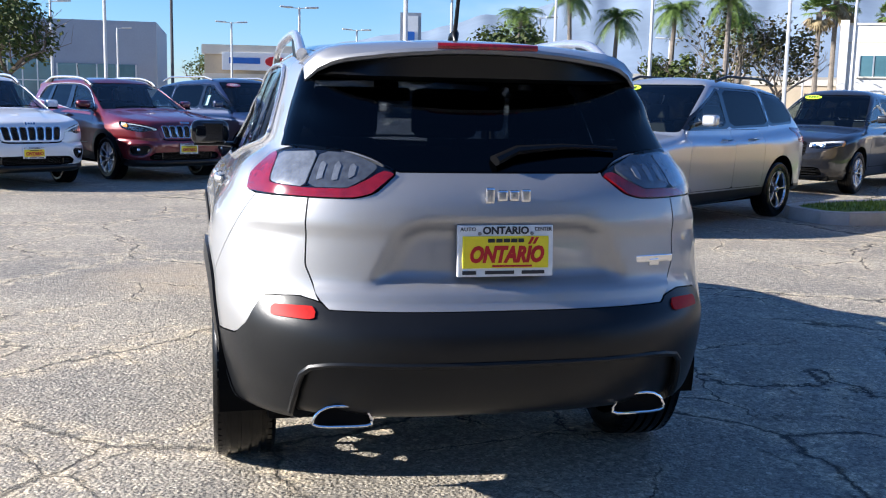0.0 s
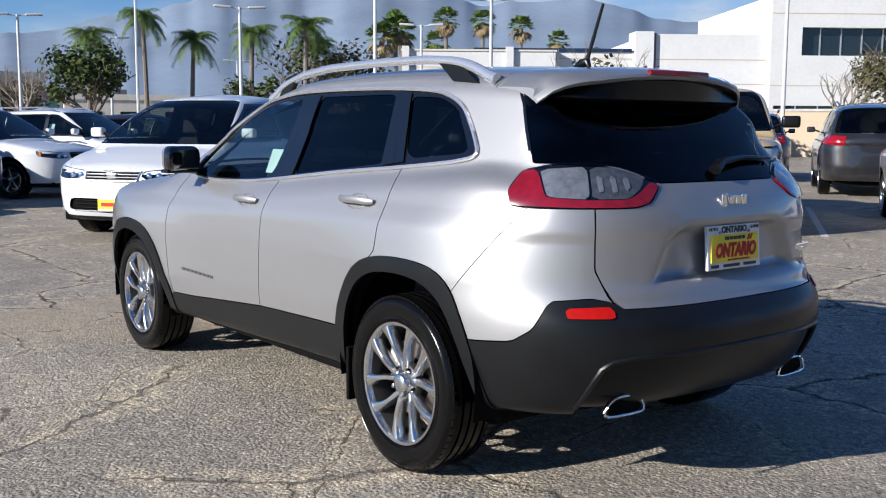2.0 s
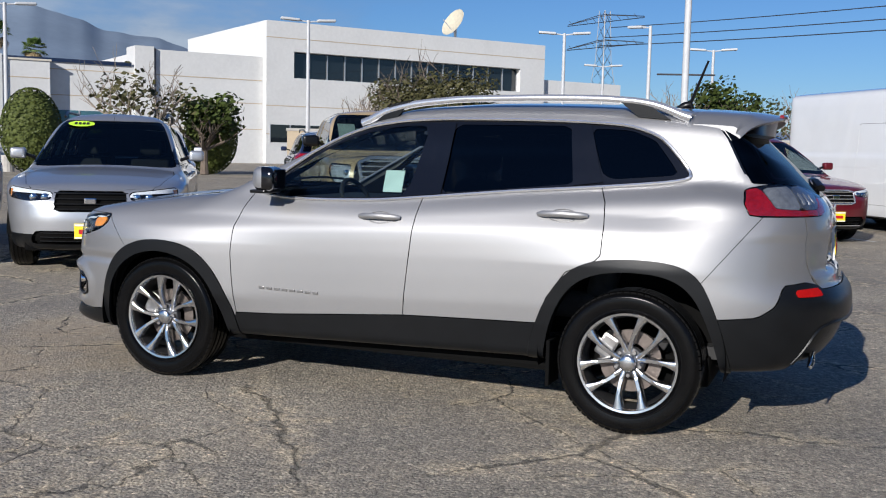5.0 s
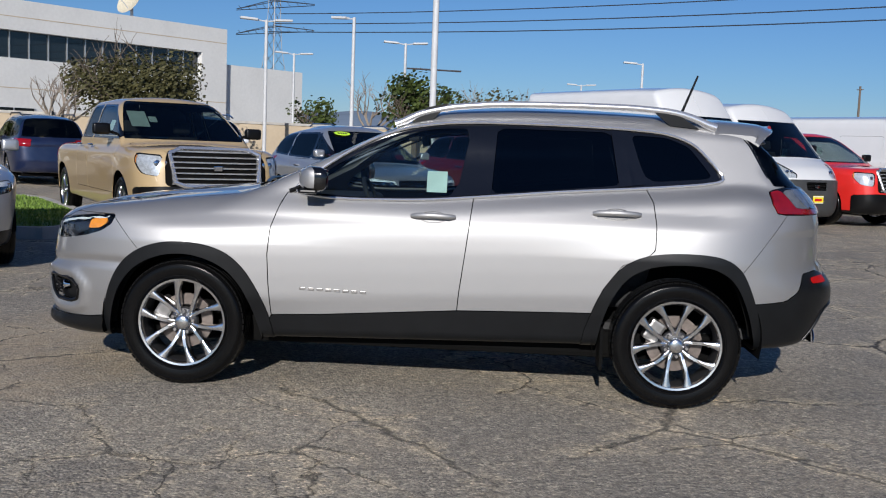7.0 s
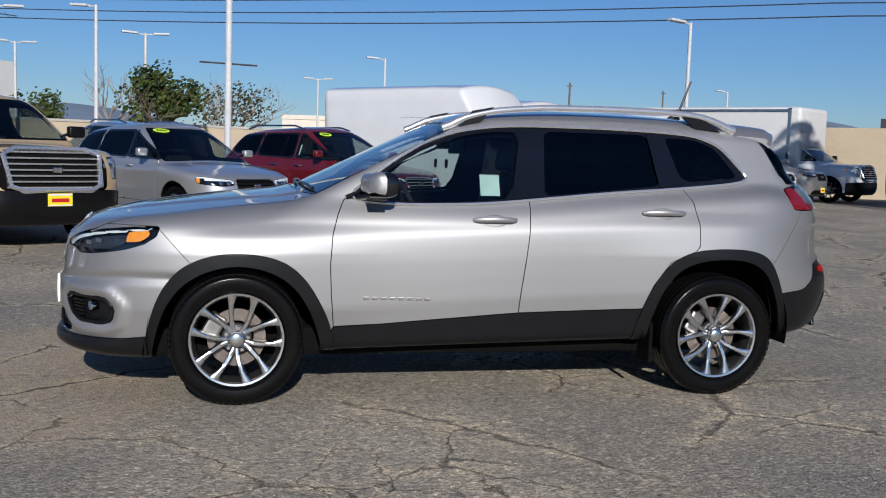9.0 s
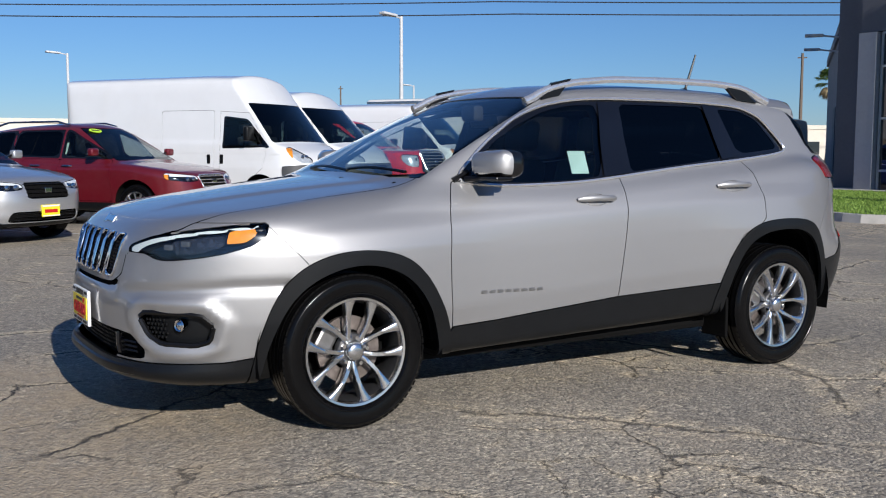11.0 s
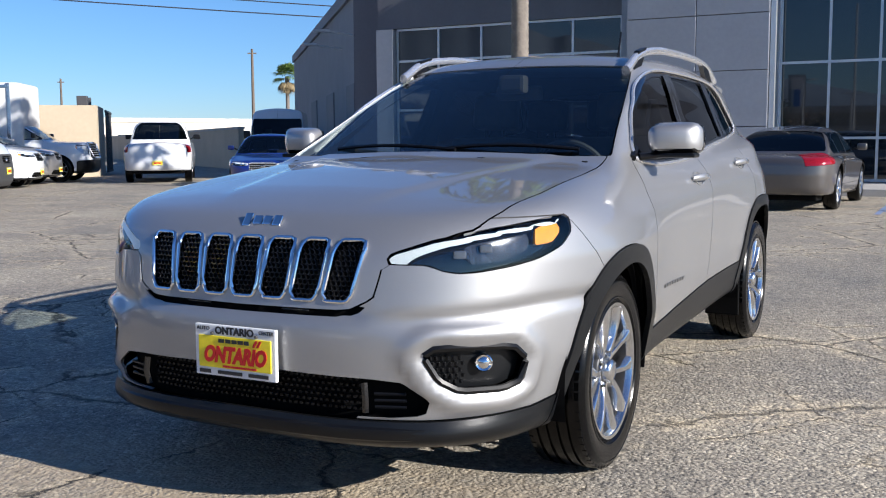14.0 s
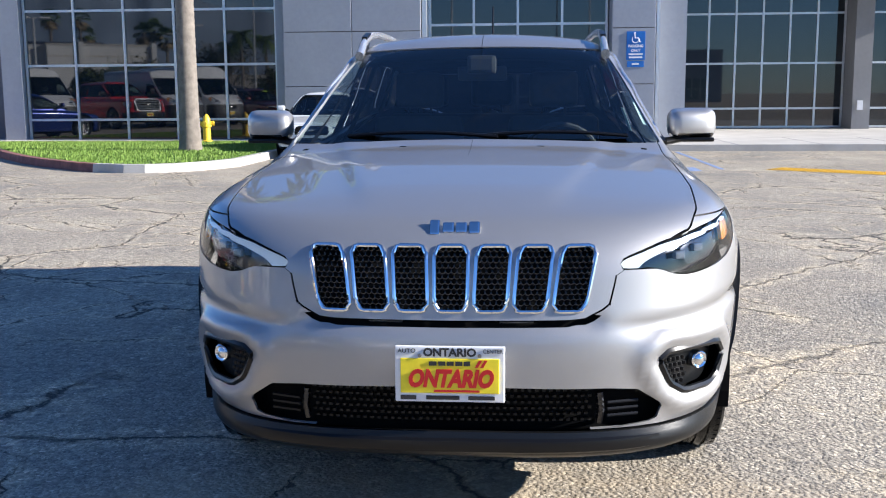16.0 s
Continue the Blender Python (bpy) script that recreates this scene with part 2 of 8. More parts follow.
M["reflector_red"] = plain("prismatic_red_reflector", (0.36, 0.006, 0.005), 0.45, 0, 0.1, 60, spec=0.1)
M["smoke_lens"] = plain("smoked_lens", (0.10, 0.105, 0.115), 0.10, 0.3, 0.3, 40, coat=1.0)
M["lamp_clear"] = plain("clear_lamp_optic", (0.30, 0.305, 0.315), 0.2, 0.5, 0.25, 45, coat=0.8)
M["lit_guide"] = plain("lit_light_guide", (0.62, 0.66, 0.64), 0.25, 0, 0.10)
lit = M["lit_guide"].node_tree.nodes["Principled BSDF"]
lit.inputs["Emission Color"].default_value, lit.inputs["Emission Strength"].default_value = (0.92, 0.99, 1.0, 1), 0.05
M["smoke_bowl"] = plain("smoked_reflector", (0.06, 0.062, 0.068), 0.18, 0.6, 0.4, 40, coat=0.5)
M["lens_block"] = plain("projector_lens_glass", (0.10, 0.11, 0.125), 0.06, 0.2, 0.2, 60, coat=1.0)
M["lamp_bright"] = plain("bright_lamp_reflector", (0.58, 0.60, 0.62), 0.28, 0.25, 0.3, 30, coat=0.6)
M["bumper_grey"] = plain("grey_bumper_plastic", (0.045, 0.047, 0.05), 0.55, 0, 0.12, 9, 0.2, 300)
M["panel_blue"] = plain("blue_grey_panel", (0.27, 0.31, 0.38), 0.5, 0.1, 0.05, 0.4)
M["white_lens"] = plain("white_light_guide", (0.82, 0.84, 0.85), 0.2, 0, 0.05)
M["amber"] = plain("amber_lens", (0.85, 0.30, 0.015), 0.15, 0, 0.1, 40, coat=1.0)
M["yellow"] = plain("yellow_plate", (0.86, 0.70, 0.02), 0.4, 0, 0.05)
M["plate_white"] = plain("white_plate_frame", (0.75, 0.75, 0.75), 0.35, 0, 0.05)
M["ink_red"] = plain("red_print", (0.48, 0.006, 0.008), 0.6)
M["ink_black"] = plain("black_print", (0.02, 0.02, 0.022), 0.5)
M["ink_blue"] = plain("blue_print", (0.02, 0.12, 0.45), 0.5)
M["paper"] = plain("pale_green_paper", (0.66, 0.80, 0.74), 0.7)
M["sticker_green"] = plain("lime_sticker", (0.55, 0.85, 0.04), 0.5)
M["sticker_pink"] = plain("pink_sticker", (0.75, 0.25, 0.30), 0.5)
M["galv"] = plain("white_painted_steel", (0.52, 0.53, 0.54), 0.45, 0, 0.08)
M["dark_steel"] = plain("dark_painted_steel", (0.05, 0.05, 0.055), 0.5)
M["concrete"] = plain("kerb_concrete", (0.45, 0.43, 0.395), 0.85, 0, 0.18, 2.5, 0.4, 90)
M["walk"] = plain("pavement_concrete", (0.42, 0.40, 0.37), 0.85, 0, 0.14, 1.2, 0.3, 90)
M["kerb_red"] = plain("faded_red_kerb_paint", (0.22, 0.09, 0.075), 0.8, 0, 0.3, 5)
M["panel_grey"] = plain("grey_metal_panel", (0.31, 0.325, 0.36), 0.42, 0.3, 0.05, 0.7)
M["panel_dark"] = plain("dark_grey_plaster", (0.13, 0.132, 0.148), 0.7, 0, 0.08, 0.8)
M["stucco_grey"] = plain("grey_stucco", (0.23, 0.23, 0.235), 0.85, 0, 0.08, 0.6, 0.3, 40)
M["stucco_cream"] = plain("cream_stucco", (0.62, 0.57, 0.48), 0.85, 0, 0.06, 0.8)
M["white_wall"] = plain("white_plaster", (0.64, 0.64, 0.625), 0.8, 0, 0.05, 0.3)
M["tan_wall"] = plain("tan_block_wall", (0.50, 0.41, 0.29), 0.85, 0, 0.1, 0.5)
M["mullion"] = plain("aluminium_mullion", (0.62, 0.63, 0.64), 0.35, 0.7, 0.05)
M["dark_glass"] = plain("dark_reflective_glazing", (0.012, 0.016, 0.020), 0.02, 0, 0.1, 0.3, spec=0.9)
M["blue_glass"] = plain("blue_green_glazing", (0.07, 0.16, 0.20), 0.05, 0, 0.2, 0.3, spec=1.0)
M["grass"] = plain("mown_grass", (0.13, 0.21, 0.035), 0.9, 0, 0.3, 5, 0.8, 160)
M["bark"] = plain("palm_bark", (0.18, 0.155, 0.13), 0.9, 0, 0.25, 8, 0.8, 22)
M["brown_bark"] = plain("tree_bark", (0.14, 0.11, 0.085), 0.9, 0, 0.25, 10, 0.8, 30)
M["leaf"] = leaf_material("green_leaves", (0.022, 0.035, 0.008), (0.075, 0.10, 0.022))
M["leaf_dull"] = leaf_material("olive_leaves", (0.035, 0.036, 0.013), (0.095, 0.088, 0.035))
M["frond"] = leaf_material("palm_fronds", (0.05, 0.10, 0.02), (0.16, 0.22, 0.06))
M["frond_dry"] = leaf_material("dry_palm_fronds", (0.20, 0.15, 0.08), (0.32, 0.25, 0.14))
M["twig"] = plain("bare_twigs", (0.26, 0.22, 0.18), 0.9)
M["hedge"] = leaf_material("clipped_hedge", (0.05, 0.065, 0.015), (0.10, 0.12, 0.03))
M["hydrant"] = plain("yellow_hydrant_paint", (0.80, 0.52, 0.03), 0.45, 0, 0.12, 12)
M["sign_blue"] = plain("blue_sign_face", (0.015, 0.13, 0.45), 0.4)
M["white_line"] = plain("worn_white_line_paint", (0.50, 0.50, 0.47), 0.8, 0, 0.3, 14)
M["blue_line"] = plain("worn_blue_line_paint", (0.18, 0.25, 0.42), 0.8, 0, 0.35, 14)
M["yellow_line"] = plain("yellow_tactile_strip", (0.66, 0.40, 0.03), 0.7, 0, 0.15, 14)
M["dish"] = plain("weathered_dish", (0.55, 0.50, 0.38), 0.6)
# the blue haze of distance is mixed into this base colour
M["mountain"] = plain("haze_tinted_mountain", (0.19, 0.24, 0.31), 1.0, 0, 0.14, 0.003, spec=0.0)
M["wire"] = plain("power_line", (0.03, 0.035, 0.045), 0.6)
M["box_white"] = plain("white_box_body", (0.62, 0.62, 0.61), 0.4, 0, 0.05, 0.6)
import collections


# ---- mesh helpers ----
def mesh_data(name, verts, faces, mats, smooth=False, normals=None, slots=None):
    me = bpy.data.meshes.new(name)
    me.from_pydata([tuple(v) for v in verts], [], [tuple(f) for f in faces])
    for m in mats if isinstance(mats, (list, tuple)) else [mats]:
        me.materials.append(m)
    if slots is not None:
        me.polygons.foreach_set("material_index", slots)
    me.polygons.foreach_set("use_smooth", [bool(smooth)] * len(me.polygons))
    me.update()
    if normals is not None:
        me.normals_split_custom_set_from_vertices([tuple(v) for v in normals])
    return me


def part(name, geo, material, parent=None, label="", smooth=False, m=None):
    """Links one mesh object; geo is a bmesh, a mesh or a pair (verts, faces)."""
    if isinstance(geo, bmesh.types.BMesh):
        me = bpy.data.meshes.new(name)
        bmesh.ops.recalc_face_normals(geo, faces=geo.faces)
        geo.to_mesh(me)
        geo.free()
        for mm in material if isinstance(material, (list, tuple)) else [material]:
            me.materials.append(mm)
        me.polygons.foreach_set("use_smooth", [bool(smooth)] * len(me.polygons))
        if smooth:
            me.set_sharp_from_angle(angle=radians(38))
    elif isinstance(geo, bpy.types.Mesh):
        me = geo
    else:
        me = mesh_data(name, geo[0], geo[1], material, smooth)
        if smooth:
            me.set_sharp_from_angle(angle=radians(38))
    ob = new(name, me)
    if parent is not None:
        ob.parent = parent
    if m is not None:
        ob.matrix_basis = m
    if label:
        tagged(ob, label)
    return ob


def thing(name, label, category, m=None, group="", kind=""):
    ob = new(name)
    ob.empty_display_size = 0.2
    if m is not None:
        ob.matrix_basis = m
    return tagged(ob, label, category, group, kind)


def add_box(bm, x0, x1, y0, y1, z0, z1, bevel=0.0, m=None, seg=2):
    g = bmesh.ops.create_cube(bm, size=1.0)
    vs = g["verts"]
    for v in vs:
        v.co = Vector((x0 + (v.co.x + 0.5) * (x1 - x0), y0 + (v.co.y + 0.5) * (y1 - y0), z0 + (v.co.z + 0.5) * (z1 - z0)))
    if bevel:
        es = list({e for v in vs for e in v.link_edges})
        r = bmesh.ops.bevel(bm, geom=es, offset=bevel, segments=seg, profile=0.6, affect="EDGES")
        vs = list({v for f in r["faces"] for v in f.verts} | {v for v in vs if v.is_valid})
    if m is not None:
        bmesh.ops.transform(bm, matrix=m, verts=vs)
    return vs


def box(*a, **k):
    bm = bmesh.new()
    add_box(bm, *a, **k)
    return bm


def add_tube(bm, pts, radii, sides=8, closed=False, squash=(1.0, 1.0), caps=True):
    """A tube along a line of points; radii is one number or one for each point."""
    pts = [Vector(p) for p in pts]
    radii = [radii] * len(pts) if isinstance(radii, (int, float)) else list(radii)
    rings = []
    for i, p in enumerate(pts):
        a = pts[(i - 1) % len(pts)] if (i or closed) else pts[0]
        b = pts[(i + 1) % len(pts)] if (i < len(pts) - 1 or closed) else pts[-1]
        d = (b - a).normalized()
        ref = Vector((0, 0, 1)) if abs(d.z) < 0.95 else Vector((0, 1, 0))
        u = d.cross(ref).normalized()
        w = u.cross(d)
        rings.append([bm.verts.new(p + radii[i] * (u * math.cos(t) * squash[0] + w * math.sin(t) * squash[1]))
                      for t in (2 * math.pi * k / sides for k in range(sides))])
    n = len(rings)
    for i in range(n if closed else n - 1):
        for k in range(sides):
            bm.faces.new((rings[i][k], rings[i][(k + 1) % sides], rings[(i + 1) % n][(k + 1) % sides], rings[(i + 1) % n][k]))
    if caps and not closed:
        bm.faces.new(rings[0][::-1])
        bm.faces.new(rings[-1])


def tube(pts, radii, sides=8, **k):
    bm = bmesh.new()
    add_tube(bm, pts, radii, sides, **k)
    return bm


def lathe(profile, steps=48, axis="x", a0=0.0, a1=2 * math.pi):
    """Turns (along, radius) pairs round an axis; gives verts and faces."""
    full = abs(a1 - a0 - 2 * math.pi) < 1e-6
    n = steps if full else steps + 1
    vs, fs = [], []
    for k in range(n):
        t = a0 + (a1 - a0) * k / steps
        c, s = math.cos(t), math.sin(t)
        for h, r in profile:
            vs.append({"x": (h, r * c, r * s), "z": (r * c, r * s, h), "y": (r * c, h, r * s)}[axis])
    q = len(profile)
    for k in range(steps):
        j = (k + 1) % n
        for i in range(q - 1):
            fs.append((k * q + i, k * q + i + 1, j * q + i + 1, j * q + i))
    return vs, fs


def prism(outline, depth, bevel=0.0):
    """A flat outline in x, z given depth along y, centred on y = 0."""
    bm = bmesh.new()
    fs = [bm.verts.new((x, -depth / 2, z)) for x, z in outline]
    f = bm.faces.new(fs)
    r = bmesh.ops.extrude_face_region(bm, geom=[f])
    bmesh.ops.translate(bm, vec=(0, depth, 0), verts=[v for v in r["geom"] if isinstance(v, bmesh.types.BMVert)])
    if bevel:
        bmesh.ops.bevel(bm, geom=list(bm.edges), offset=bevel, segments=2, profile=0.6, affect="EDGES")
    return bm


def lettering(name, text, size, material, parent, m, depth=0.002, shear=0.0, bold=0.0, width=None):
    """Raised letters in the built-in font, upright in x, z and facing -y before m."""
    cu = bpy.data.curves.new(name, "FONT")
    cu.body, cu.size, cu.extrude, cu.align_x, cu.align_y, cu.shear, cu.offset = text, size, depth, "CENTER", "CENTER", shear, bold
    cu.resolution_u = 3
    ob = new(name, cu)
    bpy.context.view_layer.update()
    me = bpy.data.meshes.new_from_object(ob.evaluated_get(bpy.context.evaluated_depsgraph_get()))
    bpy.data.objects.remove(ob)
    sx = width / max(v.co.x * 2 for v in me.vertices) if width else 1.0
    me.transform(Matrix.Rotation(radians(90), 4, "X") @ Matrix.Diagonal((sx, 1, 1, 1)))
    me.materials.append(material)
    return part(name, me, material, parent, m=m)


# ---- shaped shells: a car body as a smooth solid, cut into its panels ----
def curve(points, soft=0.0, n=500):
    xs = np.array([p[0] for p in points], float)
    ys = np.array([p[1] for p in points], float)
    o = np.argsort(xs)
    xs, ys = xs[o], ys[o]
    g = np.linspace(xs[0] - 0.3, xs[-1] + 0.3, n)
    v = np.interp(g, xs, ys)
    if soft:
        h = g[1] - g[0]
        k = np.arange(-int(3 * soft / h) - 1, int(3 * soft / h) + 2)
        w = np.exp(-0.5 * (k * h / soft) ** 2)
        v = np.convolve(np.pad(v, len(k) // 2, mode="edge"), w / w.sum(), mode="valid")
    return lambda x: np.interp(x, g, v)


def smax(a, b, k):
    h = np.maximum(k - np.abs(a - b), 0) / k
    return np.maximum(a, b) + h * h * k * 0.25


def smin(a, b, k):
    return -smax(-a, -b, k)


class Shape:
    """A car's outer form: a lower body and a cabin on it. y is ahead, z up, the middle at x = 0."""

    def __init__(self, **k):
        self.k = k
        self.W, self.top, self.low = curve(k["side"], k.get("side_soft", 0.018)), curve(k["deck"], k.get("deck_soft", 0.05)), curve(k["sill"], 0.08)
        if "side_end" in k:
            self.W_end = curve(k["side_end"], 0.05)
        self.nose, self.tail = curve(k["nose"], 0.03), curve(k["tail"], 0.03)
        self.cab_w, self.roof = curve(k["cabin"], 0.03), curve(k["roof"], 0.12)
        self.line = curve(k.get("crease", [(-3, 0.92), (3, 0.92)]), 0.2)

    def fields(self, p):
        k = self.k
        s, y, z = np.abs(p[:, 0]), p[:, 1], p[:, 2]
        w = self.W(z - self.line(y) + 0.92)
        if "side_end" in k:
            t = np.clip((np.abs(y) - 1.42) / 0.5, 0, 1)
            t = t * t * (3 - 2 * t)
            w = w * (1 - t) + self.W_end(z) * t
        for ya, amp in k.get("flares", ()):
            w = w + amp * np.exp(-((y - ya) / k.get("flare_len", 0.40)) ** 2) * np.clip((1.05 - z) / 0.25, 0, 1) * np.clip((z - 0.2) / 0.3, 0, 1)
        yf, yr, n = k["yf"], k["yr"], k.get("n", 2.6)
        nr = k.get("nr", 3.0)
        ahead = np.clip((y - yf) / (self.nose(z) - yf), 0, None)
        behind = np.clip((yr - y) / (yr - self.tail(z)), 0, None)
        a = s / w
        plan = np.where(y > 0, (a ** n + ahead ** n) ** (1 / n), (a ** nr + behind ** nr) ** (1 / nr)) - 1
        plan = plan * 0.85
        crown = k.get("crown", 0.035)
        top = z - (self.top(y) - crown * (s / 0.75) ** 2)
        low = self.low(y) - z
        lower = smax(smax(plan, top, k.get("edge", 0.07)), low, 0.05)
        side = (s - self.cab_w(z) + k.get("taper", 0.05) * np.clip((-y - 0.9) / 0.9, 0, 1.4) ** 2) * 0.92
        roof = z - (self.roof(y) - k.get("roof_crown", 0.045) * (s / 0.6) ** 2)
        (ya, za), (yb, zb) = k["screen"]
        g = math.hypot(ya - yb, zb - za)
        screen = ((y + k.get("screen_bow", 0.15) * s ** 2 - ya) * (zb - za) + (z - za) * (ya - yb)) / g
        (yc, zc), (yd, zd) = k["back"]
        g = math.hypot(yd - yc, zd - zc)
        back = ((yc - y + k.get("back_bow", 0.35) * s ** 2) * (zd - zc) + (z - zc) * (yd - yc)) / g
        cabin = smax(smax(side, roof, k.get("rail_r", 0.09)), smax(screen, back, 0.05), k.get("pillar_r", 0.06))
        cabin = smax(smax(cabin, k.get("cab_floor", 0.98) - z, 0.02), plan, 0.03)
        return dict(lower=lower, cabin=cabin, side=side, roof=roof, screen=screen, back=back, plan=plan, top=top)

    def value(self, p):
        f = self.fields(p)
        return smin(f["lower"], f["cabin"], self.k.get("blend", 0.035))

    def normal(self, p):
        h = 0.004
        g = np.stack([self.value(p + h * e) - self.value(p - h * e) for e in np.eye(3)], 1)
        return g / np.maximum(np.linalg.norm(g, axis=1, keepdims=True), 1e-9)

    def grid(self, nu_cap, nu_mid, nv, axis_z=0.75, e0=-36.0):
        """Half of the skin (x <= 0), from rays that leave an axis inside the body."""
        k = self.k
        yf, yr = k["yf"], k["yr"] + 0.1
        at, way = [], []
        for t in np.linspace(0, math.pi / 2, nu_cap, endpoint=False):
            at.append(yf), way.append((-math.sin(t), math.cos(t)))
        for t in np.linspace(yf, yr, nu_mid, endpoint=False):
            at.append(t), way.append((-1.0, 0.0))
        for t in np.linspace(math.pi / 2, math.pi, nu_cap):
            at.append(yr), way.append((-math.sin(t), math.cos(t)))
        el = np.radians(np.linspace(e0, 89.9, nv))
        nu = len(at)
        o = np.zeros((nu, nv, 3))
        d = np.zeros((nu, nv, 3))
        o[..., 1], o[..., 2] = np.array(at)[:, None], axis_z
        w = np.array(way)
        d[..., 0], d[..., 1], d[..., 2] = w[:, :1] * np.cos(el), w[:, 1:] * np.cos(el), np.sin(el)
        o, d = o.reshape(-1, 3), d.reshape(-1, 3)
        lo, hi = np.full(len(o), 0.05), np.full(len(o), np.nan)
        for t in np.arange(0.12, k.get("reach", 3.2), 0.06):
            open_ = np.isnan(hi)
            if not open_.any():
                break
            f = self.value(o[open_] + t * d[open_])
            idx = np.where(open_)[0]
            hi[idx[f > 0]] = t
            lo[idx[f <= 0]] = t
        hi = np.where(np.isnan(hi), lo, hi)
        for _ in range(16):
            mid = (lo + hi) / 2
            f = self.value(o + mid[:, None] * d) > 0
            hi, lo = np.where(f, mid, hi), np.where(f, lo, mid)
        v = o + ((lo + hi) / 2)[:, None] * d
        v[np.abs(v[:, 0]) < 1e-4, 0] = 0.0
        i, j = np.meshgrid(np.arange(nu - 1), np.arange(nv - 1), indexing="ij")
        a = (i * nv + j).ravel()
        return v, np.stack([a, a + nv, a + nv + 1, a + 1], 1)


def poly_distance(q, pts):
    """Signed distance from points q to a closed outline, negative inside."""
    pts = np.array(pts, float)
    best, inside = np.full(len(q), 1e9), np.zeros(len(q), bool)
    for a, b in zip(pts, np.roll(pts, -1, 0)):
        e, w = b - a, q - a
        t = np.clip((w @ e) / max(e @ e, 1e-12), 0, 1)
        best = np.minimum(best, np.hypot(*(w - t[:, None] * e).T))
        c = (a[1] <= q[:, 1]) != (b[1] <= q[:, 1])
        with np.errstate(divide="ignore", invalid="ignore"):
            xx = a[0] + (q[:, 1] - a[1]) * e[0] / e[1]
        inside ^= c & (q[:, 0] < xx)
    return np.where(inside, -best, best)


def rounded(pts, r=0.25, rounds=2):
    """Corner-cutting of a closed outline."""
    for _ in range(rounds):
        out = []
        for a, b in zip(pts, pts[1:] + pts[:1]):
            out += [(a[0] + r * (b[0] - a[0]), a[1] + r * (b[1] - a[1])), (a[0] + (1 - r) * (b[0] - a[0]), a[1] + (1 - r) * (b[1] - a[1]))]
        pts = out
    return pts


